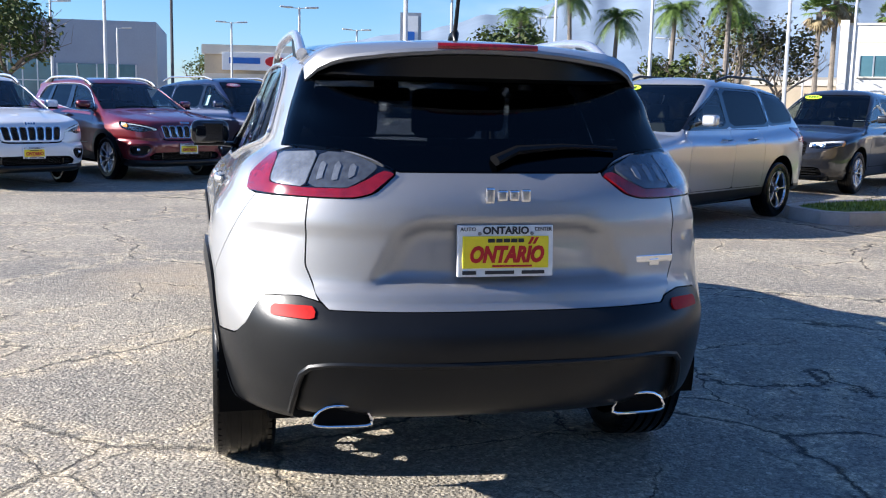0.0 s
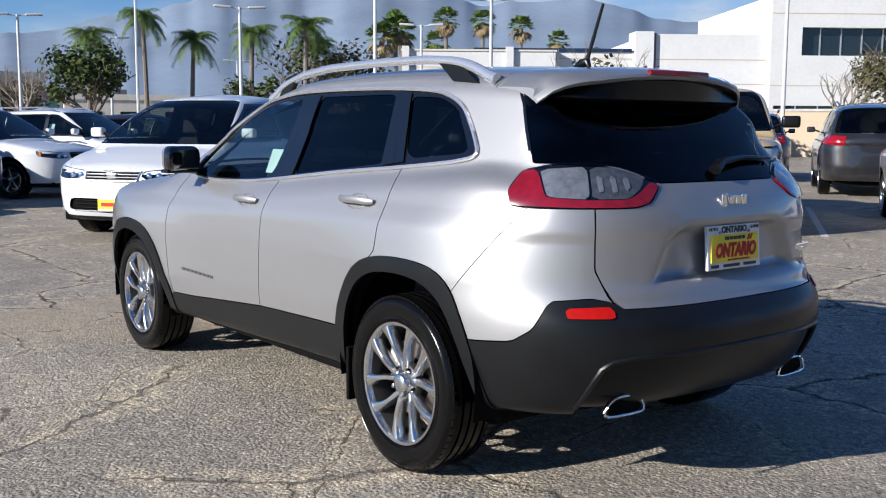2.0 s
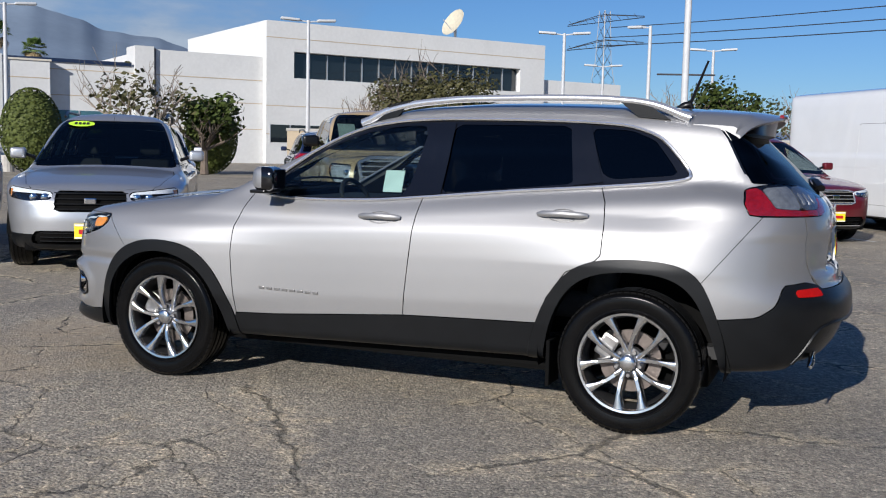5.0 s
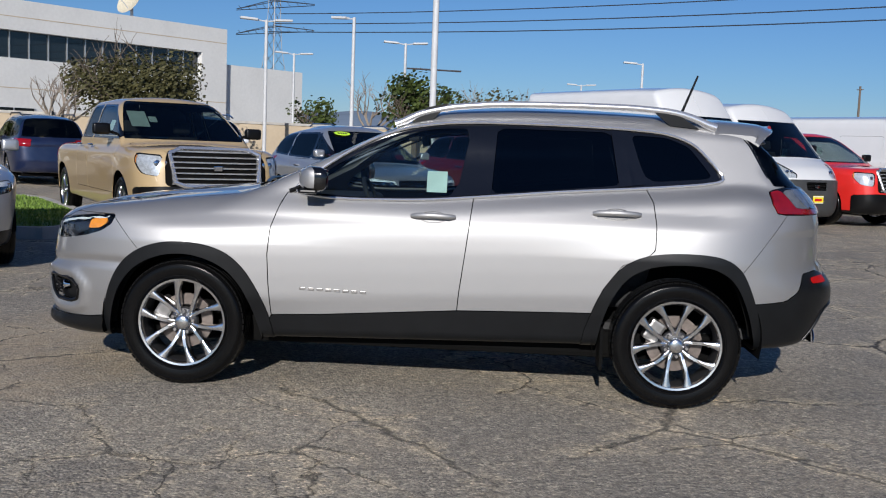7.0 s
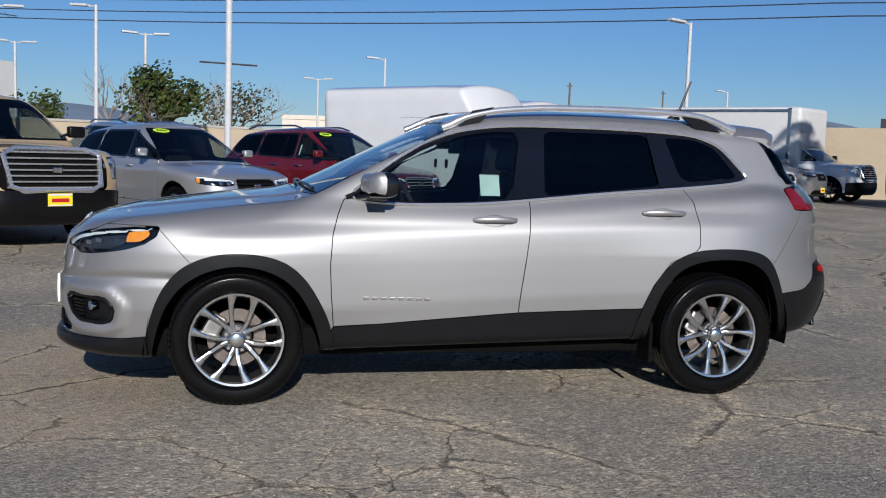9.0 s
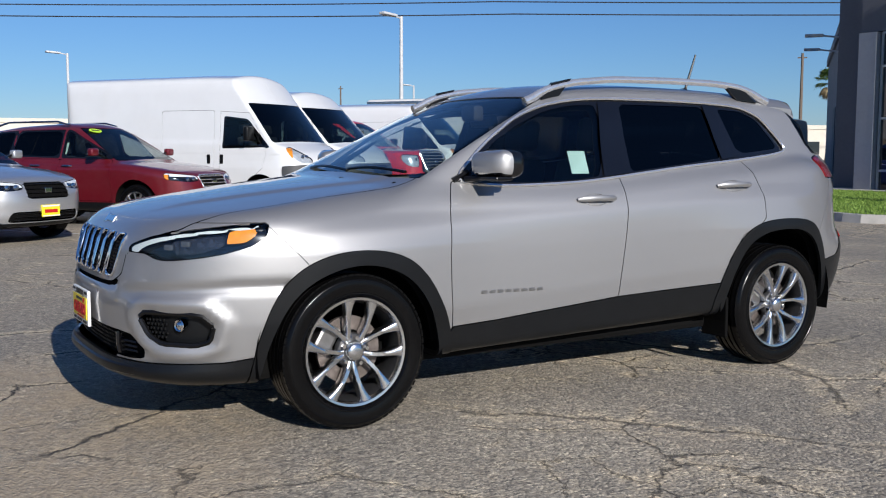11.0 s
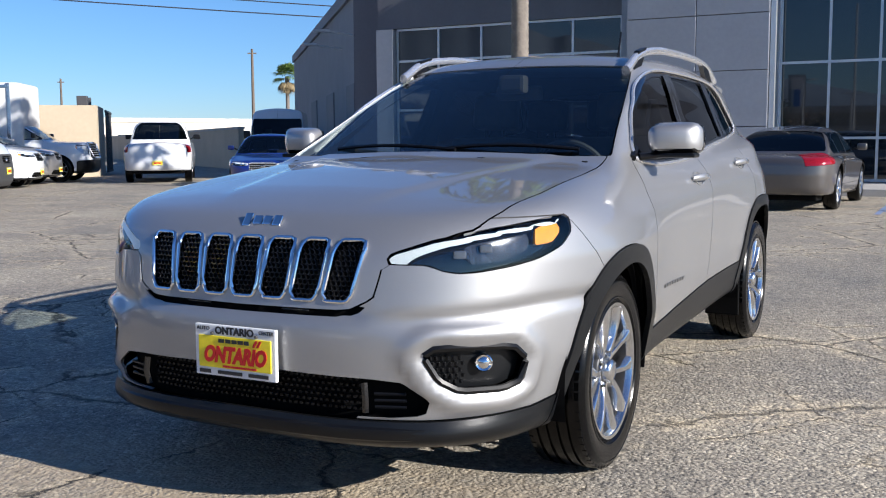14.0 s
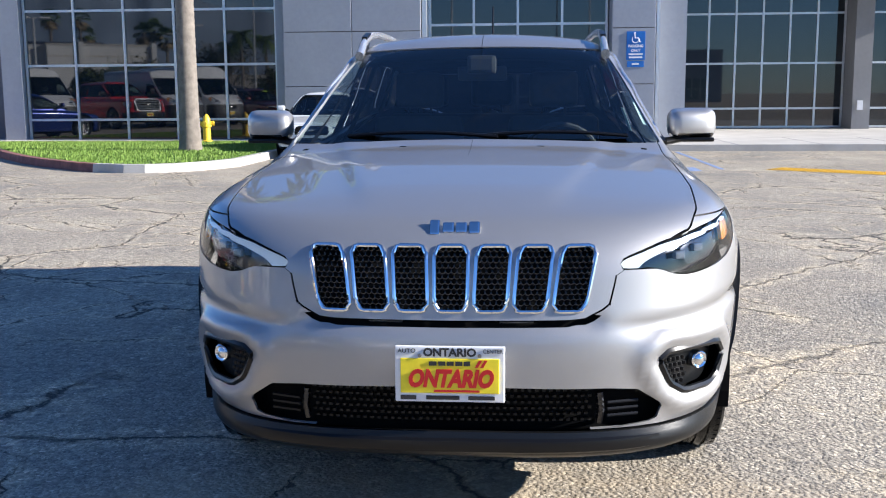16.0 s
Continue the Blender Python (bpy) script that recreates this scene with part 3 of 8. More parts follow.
class Skin:
    """The half skin of a shape and its cutting into regions."""

    def __init__(self, shape, v, f):
        self.shape, self.v, self.faces = shape, [v], [tuple(int(i) for i in q) for q in f]
        self.count = len(v)

    def points(self):
        if len(self.v) > 1:
            self.v = [np.concatenate(self.v)]
        return self.v[0]

    def split(self, faces, f):
        """Faces cut along f = 0: those inside (f < 0) and those outside."""
        ins, outs, cut, fresh = [], [], {}, []
        p = self.points()
        fl = f.tolist()

        def between(a, b):
            key = (a, b) if a < b else (b, a)
            if key not in cut:
                a, b = key
                t = fl[a] / (fl[a] - fl[b])
                t = min(max(t, 0.0), 1.0)
                fresh.append(p[a] + t * (p[b] - p[a]))
                cut[key] = self.count + len(fresh) - 1
            return cut[key]

        for q in faces:
            neg = [fl[i] < 0 for i in q]
            if all(neg):
                ins.append(q)
            elif not any(neg):
                outs.append(q)
            else:
                a, b = [], []
                for i, j, ni, nj in zip(q, q[1:] + q[:1], neg, neg[1:] + neg[:1]):
                    (a if ni else b).append(i)
                    if ni != nj:
                        c = between(i, j)
                        a.append(c), b.append(c)
                if len(a) > 2:
                    ins.append(tuple(a))
                if len(b) > 2:
                    outs.append(tuple(b))
        if fresh:
            self.v.append(np.array(fresh))
            self.count += len(fresh)
        return ins, outs

    def carve(self, field, gap=0.0, of=None):
        """Takes the region where field(points) < 0 out of the skin, or out of the faces given, with a gap round it."""
        faces = self.faces if of is None else of
        ins, outs = self.split(faces, field(self.points()) + gap)
        if gap:
            _, outs = self.split(outs, field(self.points()) - gap)
        if of is None:
            self.faces = outs
            return ins
        return ins, outs

    def largest(self, faces):
        """The main connected piece of a region; the rest goes back to the skin."""
        up = {}

        def root(i):
            while up.setdefault(i, i) != i:
                up[i] = up[up[i]]
                i = up[i]
            return i
        for q in faces:
            for i in q[1:]:
                up[root(i)] = root(q[0])
        count = collections.Counter(root(q[0]) for q in faces)
        main = count.most_common(1)[0][0]
        self.faces += [q for q in faces if root(q[0]) != main]
        return [q for q in faces if root(q[0]) == main]

    def part(self, name, faces, material, parent, label="", both="pair", push=0.0, flange=0.0, move=None, sides=("left", "right"), smooth_normals=True):
        """Objects from a region: mirrored as a pair, or merged over the middle."""
        if not faces:
            return []
        p = self.points()
        used = sorted({i for q in faces for i in q})
        idx = {g: k for k, g in enumerate(used)}
        v = p[used].copy()
        nrm = self.shape.normal(v)
        if move is not None:
            v = move(v, nrm)
        v = v + push * nrm
        fs = [tuple(idx[i] for i in q) for q in faces]
        fs = [q for q in fs if len(set(q)) == len(q)]
        vs, ns = v, nrm
        if flange:
            edges = {}
            for q in fs:
                for a, b in zip(q, q[1:] + q[:1]):
                    edges[(min(a, b), max(a, b))] = edges.get((min(a, b), max(a, b)), []) + [(a, b)]
            rim = [e[0] for e in edges.values() if len(e) == 1 and not (abs(v[e[0][0], 0]) < 2e-3 and abs(v[e[0][1], 0]) < 2e-3)]
            ev, en, ef = [], [], []
            for a, b in rim:
                side = np.cross(v[b] - v[a], nrm[a])
                side = side / max(np.linalg.norm(side), 1e-9)
                base = len(v) + len(ev)
                ev += [v[a], v[b], v[b] - flange * nrm[b] - side * flange * 0.25, v[a] - flange * nrm[a] - side * flange * 0.25]
                en += [side] * 4
                ef.append((base + 1, base, base + 3, base + 2))
            if ev:
                vs, ns, fs = np.concatenate([v, ev]), np.concatenate([nrm, en]), fs + ef
        flip = np.array([-1.0, 1, 1])
        mir = [tuple(reversed(q)) for q in fs]
        use = ns if smooth_normals else None
        made = []
        if both == "merge":
            n = len(vs)
            me = mesh_data(name, np.concatenate([vs, vs * flip]), fs + [tuple(i + n for i in q) for q in mir], material, True,
                           np.concatenate([ns, ns * flip]) if smooth_normals else None)
            made.append(part(name, me, material, parent, label))
        else:
            if "left" in sides:
                made.append(part(name, mesh_data(name, vs, fs, material, True, use), material, parent, label))
            if "right" in sides:
                made.append(part(name, mesh_data(name, vs * flip, mir, material, True, None if use is None else ns * flip), material, parent, label))
        return made


def side_field(pts, inner=0.35, lo=-9.0, hi=9.0):
    def f(p):
        d = poly_distance(p[:, 1:3], pts)
        return np.where((p[:, 0] < -inner) & (p[:, 1] > lo) & (p[:, 1] < hi), d, 1.0)
    return f


def end_field(pts, y0, front, r=0.95, reach=-0.1):
    """An outline in (degrees round the end, height)."""
    q0 = [(radians(a) * r, z) for a, z in pts]

    def f(p):
        a = np.arctan2(-p[:, 0], (p[:, 1] - y0) if front else (y0 - p[:, 1])) * r
        d = poly_distance(np.stack([a, p[:, 2]], 1), q0)
        ok = (p[:, 1] > y0 + reach) if front else (p[:, 1] < y0 - reach)
        return np.where(ok, d, 1.0)
    return f


def top_field(pts, z0):
    def f(p):
        d = poly_distance(np.stack([-p[:, 0], p[:, 1]], 1), pts)
        return np.where(p[:, 2] > z0, d, 1.0)
    return f

# ---- ground ----
def ground_sheet():
    xs = [-3000, -600, -200, -80, -40, -20, 0, 20, 40, 80, 200, 600, 3000]
    vs = [(x, y, 0.0) for x in xs for y in xs]
    n = len(xs)
    fs = [(i * n + j, (i + 1) * n + j, (i + 1) * n + j + 1, i * n + j + 1) for i in range(n - 1) for j in range(n - 1)]
    return vs, fs


ground = part("ground", ground_sheet(), M["asphalt"])
tagged(ground, "worn cracked grey asphalt of a car lot", "ground", kind="structure")

# ---- wheels and plates, shared by the cars ----
def wheel_meshes(R=0.349, w=0.225, rim_r=0.242, spokes="pairs", rim_mat="alloy"):
    """Meshes of one wheel; the outer face looks to -x, the axle lies on the origin."""
    h = w / 2
    g = 0.008
    m = R - rim_r
    half = [(0.72, rim_r - 0.004), (0.90, rim_r + 0.08 * m), (0.985, rim_r + 0.17 * m), (0.985, rim_r + 0.21 * m), (0.965, rim_r + 0.235 * m), (1.00, rim_r + 0.42 * m),
            (1.005, rim_r + 0.58 * m), (0.985, rim_r + 0.70 * m), (0.998, rim_r + 0.72 * m), (0.992, rim_r + 0.755 * m), (0.955, rim_r + 0.80 * m), (0.90, R - 0.014), (0.80, R - 0.006), (0.72, R - 0.003)]
    prof = [(-a * h, r) for a, r in half]
    for c in (-0.5, -0.17, 0.17, 0.5):
        prof += [(c * h - 0.006, R), (c * h - 0.005, R - g), (c * h + 0.005, R - g), (c * h + 0.006, R)]
    prof += [(a * h, r) for a, r in reversed(half)]
    vs, fs = lathe(prof, 64)
    tyre = mesh_data("tyre", vs, fs, M["rubber"], True)
    tyre.set_sharp_from_angle(angle=radians(35))
    # shoulder blocks: raised lugs across the tread edge
    bm = bmesh.new()
    for k in range(64):
        for sgn in (-1, 1):
            t = 2 * math.pi * (k + 0.25 * (sgn > 0)) / 64
            mm = Matrix.Rotation(t, 4, "X")
            add_box(bm, sgn * 0.62 * h, sgn * 0.86 * h, -0.0135, 0.0135, R - 0.016, R - 0.0035, m=mm)
    blocks = bpy.data.meshes.new("tread")
    bm.to_mesh(blocks)
    bm.free()
    blocks.materials.append(M["rubber"])
    f = -h * 0.90
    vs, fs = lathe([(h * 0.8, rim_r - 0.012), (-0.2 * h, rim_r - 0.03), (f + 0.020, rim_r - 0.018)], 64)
    inner = mesh_data("rim_barrel", vs, fs, M["shaded_alloy"], True)
    vs, fs = lathe([(f + 0.022, rim_r - 0.018), (f + 0.006, rim_r - 0.015), (f - 0.004, rim_r - 0.010), (f - 0.006, rim_r + 0.001), (f + 0.004, rim_r + 0.004)], 64)
    barrel = mesh_data("rim", vs, fs, M[rim_mat], True)
    barrel.set_sharp_from_angle(angle=radians(40))
    bm = bmesh.new()
    sp = []
    if spokes == "pairs":
        for k in range(5):
            base = 2 * math.pi * k / 5 + math.pi / 2
            sp += [(base - radians(27), base - radians(14)), (base + radians(27), base + radians(14))]
    else:
        for k in range(spokes):
            sp.append((2 * math.pi * k / spokes + math.pi / 2,) * 2)
    for a, b in sp:
        rows = []
        for u in np.linspace(0, 1, 9):
            r = 0.048 + u * (rim_r - 0.060)
            t = a + (b - a) * u
            wid = (0.0118 - 0.0022 * math.sin(u * 2.8) + 0.013 * u ** 5) * rim_r / 0.226
            face = f + 0.010 - 0.010 * math.sin(u * math.pi * 0.5) + 0.016 * (1 - u) ** 1.5
            c, s = math.cos(t), math.sin(t)
            ring = []
            for du, dh in ((-1.25, 0.042), (-1.0, 0.004), (-0.72, 0.0), (0.72, 0.0), (1.0, 0.004), (1.25, 0.042)):
                ring.append(bm.verts.new((face + dh, r * c - du * wid * s, r * s + du * wid * c)))
            rows.append(ring)
        for p, q in zip(rows, rows[1:]):
            for i in range(5):
                bm.faces.new((p[i], p[i + 1], q[i + 1], q[i]))
    bmesh.ops.recalc_face_normals(bm, faces=bm.faces)
    spk = bpy.data.meshes.new("spokes")
    bm.to_mesh(spk)
    bm.free()
    spk.materials.append(M[rim_mat])
    spk.polygons.foreach_set("use_smooth", [True] * len(spk.polygons))
    spk.set_sharp_from_angle(angle=radians(50))
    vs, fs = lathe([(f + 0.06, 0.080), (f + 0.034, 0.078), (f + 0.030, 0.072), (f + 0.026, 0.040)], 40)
    plate_ = mesh_data("hub_plate", vs, fs, M["shaded_alloy"], True)
    vs, fs = lathe([(f + 0.026, 0.043), (f + 0.004, 0.040), (f - 0.003, 0.034), (f - 0.006, 0.018), (f - 0.007, 0.0005)], 40)
    hub = mesh_data("hub_cap", vs, fs, M[rim_mat], True)
    nuts = []
    for k in range(5):
        t = 2 * math.pi * k / 5 + math.pi / 2
        bm = bmesh.new()
        vsn = bmesh.ops.create_cone(bm, cap_ends=True, segments=6, radius1=0.0115, radius2=0.0095, depth=0.020)["verts"]
        bmesh.ops.transform(bm, matrix=Matrix.Translation((f + 0.018, 0.060 * math.cos(t), 0.060 * math.sin(t))) @ Matrix.Rotation(radians(-90), 4, "Y"), verts=vsn)
        nut = bpy.data.meshes.new("wheel_nut")
        bm.to_mesh(nut)
        bm.free()
        nut.materials.append(M["chrome"])
        nuts.append(nut)
    vs, fs = lathe([(0.0, 0.09), (-0.022, 0.09), (-0.022, 0.152), (0.0, 0.152)], 40)
    disc = mesh_data("brake_disc", vs, fs, M["disc"], False)
    bm = box(-0.05, 0.035, -0.06, 0.06, 0.085, 0.175, bevel=0.015)
    cal = bpy.data.meshes.new("brake_caliper")
    bm.to_mesh(cal)
    bm.free()
    cal.materials.append(M["brake"])
    return dict(tyre=tyre, tread=blocks, rim=barrel, rim_barrel=inner, spokes=spk, hub_cap=hub, hub_plate=plate_, wheel_nut=nuts, brake_disc=disc, brake_caliper=cal)


def place_wheel(meshes, parent, x, y, z, right, keep=None, turn=0.0):
    w = part("wheel", meshes["tyre"], None, parent, m=pose(x, y, z, 0, 0, 180 if right else 0) @ pose(0, 0, 0, turn, 0, 0))
    for k, me in meshes.items():
        if k != "tyre" and (keep is None or k in keep):
            if isinstance(me, list):
                for one in me:
                    part(k, one, None, w)
                continue
            ob = part(k, me, None, w)
            if k == "tread":
                tagged(ob, "moulded tyre tread blocks", kind="stuff")
            if k == "brake_caliper":
                ob.matrix_basis = pose(0, 0, 0, (60 if right else -60) - turn, 0, 0)
    return w


def text_bar(bm, x, z, w, h, y=-0.004):
    add_box(bm, x - w / 2, x + w / 2, y - 0.001, y + 0.001, z - h / 2, z + h / 2)


def one_bar(x, z, w, h, material, parent, y=-0.004):
    bm = bmesh.new()
    text_bar(bm, x, z, w, h, y)
    return part("print_bar", bm, material, parent)


def dealer_plate(parent, m, full=True):
    """A yellow dealer card in a white frame, 0.31 m wide, facing -y before m."""
    if full:
        fr = part("plate_frame", box(-0.156, 0.156, -0.004, 0.010, -0.081, 0.081, bevel=0.004), M["plate_white"], parent, "white dealer plate frame", m=m)
        part("plate", box(-0.140, 0.140, -0.008, -0.003, -0.054, 0.047, bevel=0.002), M["yellow"], fr, "yellow dealer card")
        lettering("frame_lettering", "ONTARIO", 0.032, M["ink_black"], fr, pose(0, -0.0055, 0.0635), 0.001, bold=0.0012, width=0.150)
        lettering("corner_lettering", "AUTO", 0.017, M["ink_black"], fr, pose(-0.122, -0.0055, 0.068), 0.001, width=0.05)
        lettering("corner_lettering", "CENTER", 0.017, M["ink_black"], fr, pose(0.122, -0.0055, 0.068), 0.001, width=0.056)
        lettering("card_lettering", "ONTARIO", 0.068, M["ink_red"], fr, pose(0.0, -0.0095, -0.013), 0.001, shear=0.25, bold=0.0035, width=0.250)
        for x, z, w, y, h in ((-0.048, 0.033, 0.022, -0.009, 0.012), (-0.022, 0.033, 0.020, -0.009, 0.012), (0.002, 0.033, 0.020, -0.009, 0.012), (0.026, 0.033, 0.020, -0.009, 0.012), (0.049, 0.033, 0.018, -0.009, 0.012),
                              (-0.118, -0.0675, 0.045, -0.0055, 0.012), (-0.02, -0.0675, 0.095, -0.0055, 0.011), (0.09, -0.0675, 0.075, -0.0055, 0.011)):
            one_bar(x, z, w, h, M["ink_black"], fr, y)
        for x in (0.071, 0.086):
            bm = prism([(x, 0.022), (x + 0.009, 0.022), (x + 0.021, 0.043), (x + 0.012, 0.043)], 0.002)
            part("stripe", bm, M["ink_red"], fr, m=pose(0, -0.009, 0))
        one_bar(0.02, -0.047, 0.13, 0.006, M["ink_red"], fr, -0.009)
        for x in (-0.085, 0.085):
            bm = bmesh.new()
            v = bmesh.ops.create_cone(bm, cap_ends=True, segments=10, radius1=0.006, radius2=0.005, depth=0.006)["verts"]
            bmesh.ops.transform(bm, matrix=pose(x, -0.008, 0.055, 90), verts=v)
            part("screw", bm, M["brake"], fr)
        return fr
    p = part("plate", box(-0.155, 0.155, -0.006, 0.008, -0.078, 0.078, bevel=0.003), M["yellow"], parent, "yellow dealer plate", m=m)
    one_bar(0, -0.005, 0.22, 0.045, M["ink_red"], p, -0.008)
    one_bar(0, 0.062, 0.30, 0.020, M["plate_white"], p, -0.008)
    one_bar(0, -0.066, 0.30, 0.014, M["plate_white"], p, -0.008)
    return p


# ---- the silver compact SUV in the middle ----
suv = thing("suv", "silver compact suv with black lower cladding and roof rails", "car")
HERO = Shape(
    yf=1.35, yr=-1.35, n=3.25, nr=3.0, flare_len=0.52, side_soft=0.016,
    side_end=[(0.15, 0.80), (0.24, 0.835), (0.30, 0.858), (0.42, 0.872), (0.55, 0.884), (0.68, 0.890), (0.80, 0.889), (0.92, 0.880), (1.02, 0.866), (1.12, 0.842), (1.2, 0.812), (1.3, 0.75)],
    side=[(0.15, 0.80), (0.24, 0.835), (0.30, 0.858), (0.42, 0.874), (0.55, 0.890), (0.68, 0.895), (0.78, 0.897), (0.86, 0.895), (0.918, 0.891),
          (0.93, 0.887), (0.97, 0.868), (1.02, 0.844), (1.08, 0.815), (1.16, 0.77), (1.3, 0.70)],
    crease=[(2.5, 0.86), (0.9, 0.885), (-0.2, 0.935), (-0.9, 0.965), (-2.4, 0.975)],
    flares=((1.354, 0.060), (-1.354, 0.032)),
    deck=[(2.40, 0.66), (2.31, 0.80), (2.24, 0.890), (2.14, 0.945), (1.95, 0.988), (1.5, 1.050), (1.2, 1.084), (0.95, 1.108), (0.6, 1.10), (0.0, 1.10),
          (-0.5, 1.14), (-1.2, 1.195), (-1.7, 1.225), (-2.1, 1.19), (-2.25, 1.12)],
    sill=[(2.45, 0.245), (1.95, 0.235), (1.7, 0.255), (0.9, 0.285), (-0.9, 0.325), (-1.75, 0.335), (-2.35, 0.335)],
    nose=[(0.20, 2.19), (0.27, 2.285), (0.34, 2.30), (0.45, 2.305), (0.58, 2.312), (0.65, 2.295), (0.72, 2.282), (0.86, 2.262), (0.95, 2.22), (1.1, 2.1)],
    tail=[(0.30, -2.15), (0.38, -2.25), (0.48, -2.305), (0.60, -2.335), (0.69, -2.325), (0.728, -2.275), (0.78, -2.240), (0.98, -2.232), (1.08, -2.215), (1.16, -2.17), (1.3, -2.02)],
    cabin=[(0.95, 0.86), (1.08, 0.798), (1.18, 0.752), (1.33, 0.695), (1.5, 0.628), (1.62, 0.56)],
    roof=[(1.0, 1.33), (0.35, 1.535), (0.0, 1.595), (-0.5, 1.622), (-1.0, 1.618), (-1.5, 1.598), (-1.95, 1.555)],
    screen=((1.07, 1.095), (0.12, 1.550)), screen_bow=0.16,
    back=((-2.175, 1.15), (-1.80, 1.50)), back_bow=0.16, taper=0.05, crown=0.03, edge=0.085)
hv, hf = HERO.grid(64, 150, 140)
skin = Skin(HERO, hv, hf)


def on_nose(x, z, lift=0.0):
    """The point of the nose or tail (z given, ahead for lift > -9) at x, z."""
    y = np.linspace(1.2, 2.6, 700)
    f = HERO.value(np.stack([np.full_like(y, x), y, np.full_like(y, z)], 1))
    return Vector((x, float(y[np.argmax(f > 0)]) + lift, z))


def on_tail(x, z, lift=0.0):
    y = np.linspace(-1.2, -2.6, 700)
    f = HERO.value(np.stack([np.full_like(y, x), y, np.full_like(y, z)], 1))
    return Vector((x, float(y[np.argmax(f > 0)]) - lift, z))


def on_side(y, z, lift=0.0):
    x = np.linspace(-0.3, -1.2, 700)
    f = HERO.value(np.stack([x, np.full_like(x, y), np.full_like(x, z)], 1))
    return Vector((float(x[np.argmax(f > 0)]) - lift, y, z))


def on_top(x, y, lift=0.0):
    z = np.linspace(0.8, 1.9, 700)
    f = HERO.value(np.stack([np.full_like(z, x), np.full_like(z, y), z], 1))
    return Vector((x, y, float(z[np.argmax(f > 0)]) + lift))


ARCH_F_IN = [(1.80, -0.2), (1.775, 0.20), (1.735, 0.42), (1.665, 0.57), (1.56, 0.665), (1.42, 0.715), (1.28, 0.715), (1.14, 0.665), (1.04, 0.57), (0.965, 0.42), (0.92, 0.24), (0.90, -0.2)]
ARCH_F_OUT = [(1.86, -0.2), (1.825, 0.25), (1.80, 0.43), (1.735, 0.615), (1.63, 0.735), (1.47, 0.798), (1.28, 0.803), (1.12, 0.765), (1.015, 0.68), (0.935, 0.56), (0.865, 0.41), (0.83, 0.22), (0.80, -0.2)]
ARCH_R_IN = [(-0.88, -0.2), (-0.93, 0.30), (-0.975, 0.52), (-1.06, 0.68), (-1.18, 0.755), (-1.35, 0.778), (-1.52, 0.765), (-1.63, 0.70), (-1.70, 0.57), (-1.755, 0.40), (-1.79, 0.20), (-1.80, -0.2)]
ARCH_R_OUT = [(-0.80, -0.2), (-0.84, 0.36), (-0.885, 0.50), (-0.94, 0.635), (-1.035, 0.765), (-1.16, 0.832), (-1.35, 0.852), (-1.56, 0.842), (-1.67, 0.785), (-1.735, 0.66), (-1.785, 0.52), (-1.84, 0.30), (-1.86, -0.2)]
GLASS_F = rounded([(0.725, 1.092), (0.62, 1.19), (0.50, 1.275), (0.34, 1.365), (0.16, 1.435), (-0.02, 1.468), (-0.205, 1.475), (-0.13, 1.108), (0.05, 1.088), (0.40, 1.078)], 0.18, 1)
GLASS_R = rounded([(-0.345, 1.482), (-0.97, 1.482), (-1.02, 1.195), (-0.72, 1.163), (-0.325, 1.125)], 0.06, 1)
GLASS_Q = rounded([(-1.075, 1.472), (-1.28, 1.462), (-1.40, 1.415), (-1.49, 1.305), (-1.53, 1.25), (-1.17, 1.218)], 0.12, 2)
DLO = rounded([(0.80, 1.085), (0.62, 1.225), (0.50, 1.31), (0.34, 1.402), (0.16, 1.468), (-0.06, 1.502), (-0.29, 1.512), (-0.71, 1.512), (-1.02, 1.505), (-1.27, 1.49),
               (-1.43, 1.435), (-1.545, 1.315), (-1.60, 1.238), (-1.48, 1.213), (-1.16, 1.182), (-0.72, 1.148), (-0.33, 1.108), (0.04, 1.072), (0.50, 1.060)], 0.2, 1)
FOG = [(34.5, 0.535), (36.5, 0.560), (50, 0.552), (53, 0.505), (52, 0.438), (48.5, 0.420), (40.5, 0.425), (37, 0.46)]
HEAD = rounded([(28.4, 0.802), (29.6, 0.832), (37, 0.872), (47, 0.901), (58, 0.922), (65.8, 0.932), (65.4, 0.880), (62, 0.838), (56, 0.806), (50, 0.788), (44, 0.776), (40.5, 0.774), (38, 0.782), (35.6, 0.800)], 0.10, 1)
TAIL = rounded([(51.5, 1.068), (52.5, 1.13), (50, 1.195), (42, 1.222), (32, 1.212), (25, 1.182), (20.2, 1.150), (23.5, 1.088), (27, 1.070)], 0.12, 1)
INTAKE = rounded([(-6, 0.340), (-6, 0.474), (30.5, 0.462), (35.8, 0.40), (35.0, 0.352), (24, 0.340)], 0.12, 1)
GRILLE = rounded([(-8, 0.90), (-8, 0.658), (22, 0.662), (26.5, 0.70), (27.6, 0.76), (28.2, 0.80), (28.5, 0.83), (27.5, 0.885)], 0.08, 1)

ARCH_F_IN = rounded([((y - 1.354) * 1.04 + 1.354, z * 1.03) for y, z in ARCH_F_IN], 0.25, 2)
ARCH_R_IN = rounded([((y + 1.354) * 1.03 - 1.354, z * 1.02) for y, z in ARCH_R_IN], 0.25, 2)
ARCH_F_OUT, ARCH_R_OUT = rounded(ARCH_F_OUT, 0.25, 2), rounded(ARCH_R_OUT, 0.25, 2)
# openings and glass first
skin.carve(side_field(ARCH_F_IN, 0.5))
skin.carve(side_field(ARCH_R_IN, 0.5))


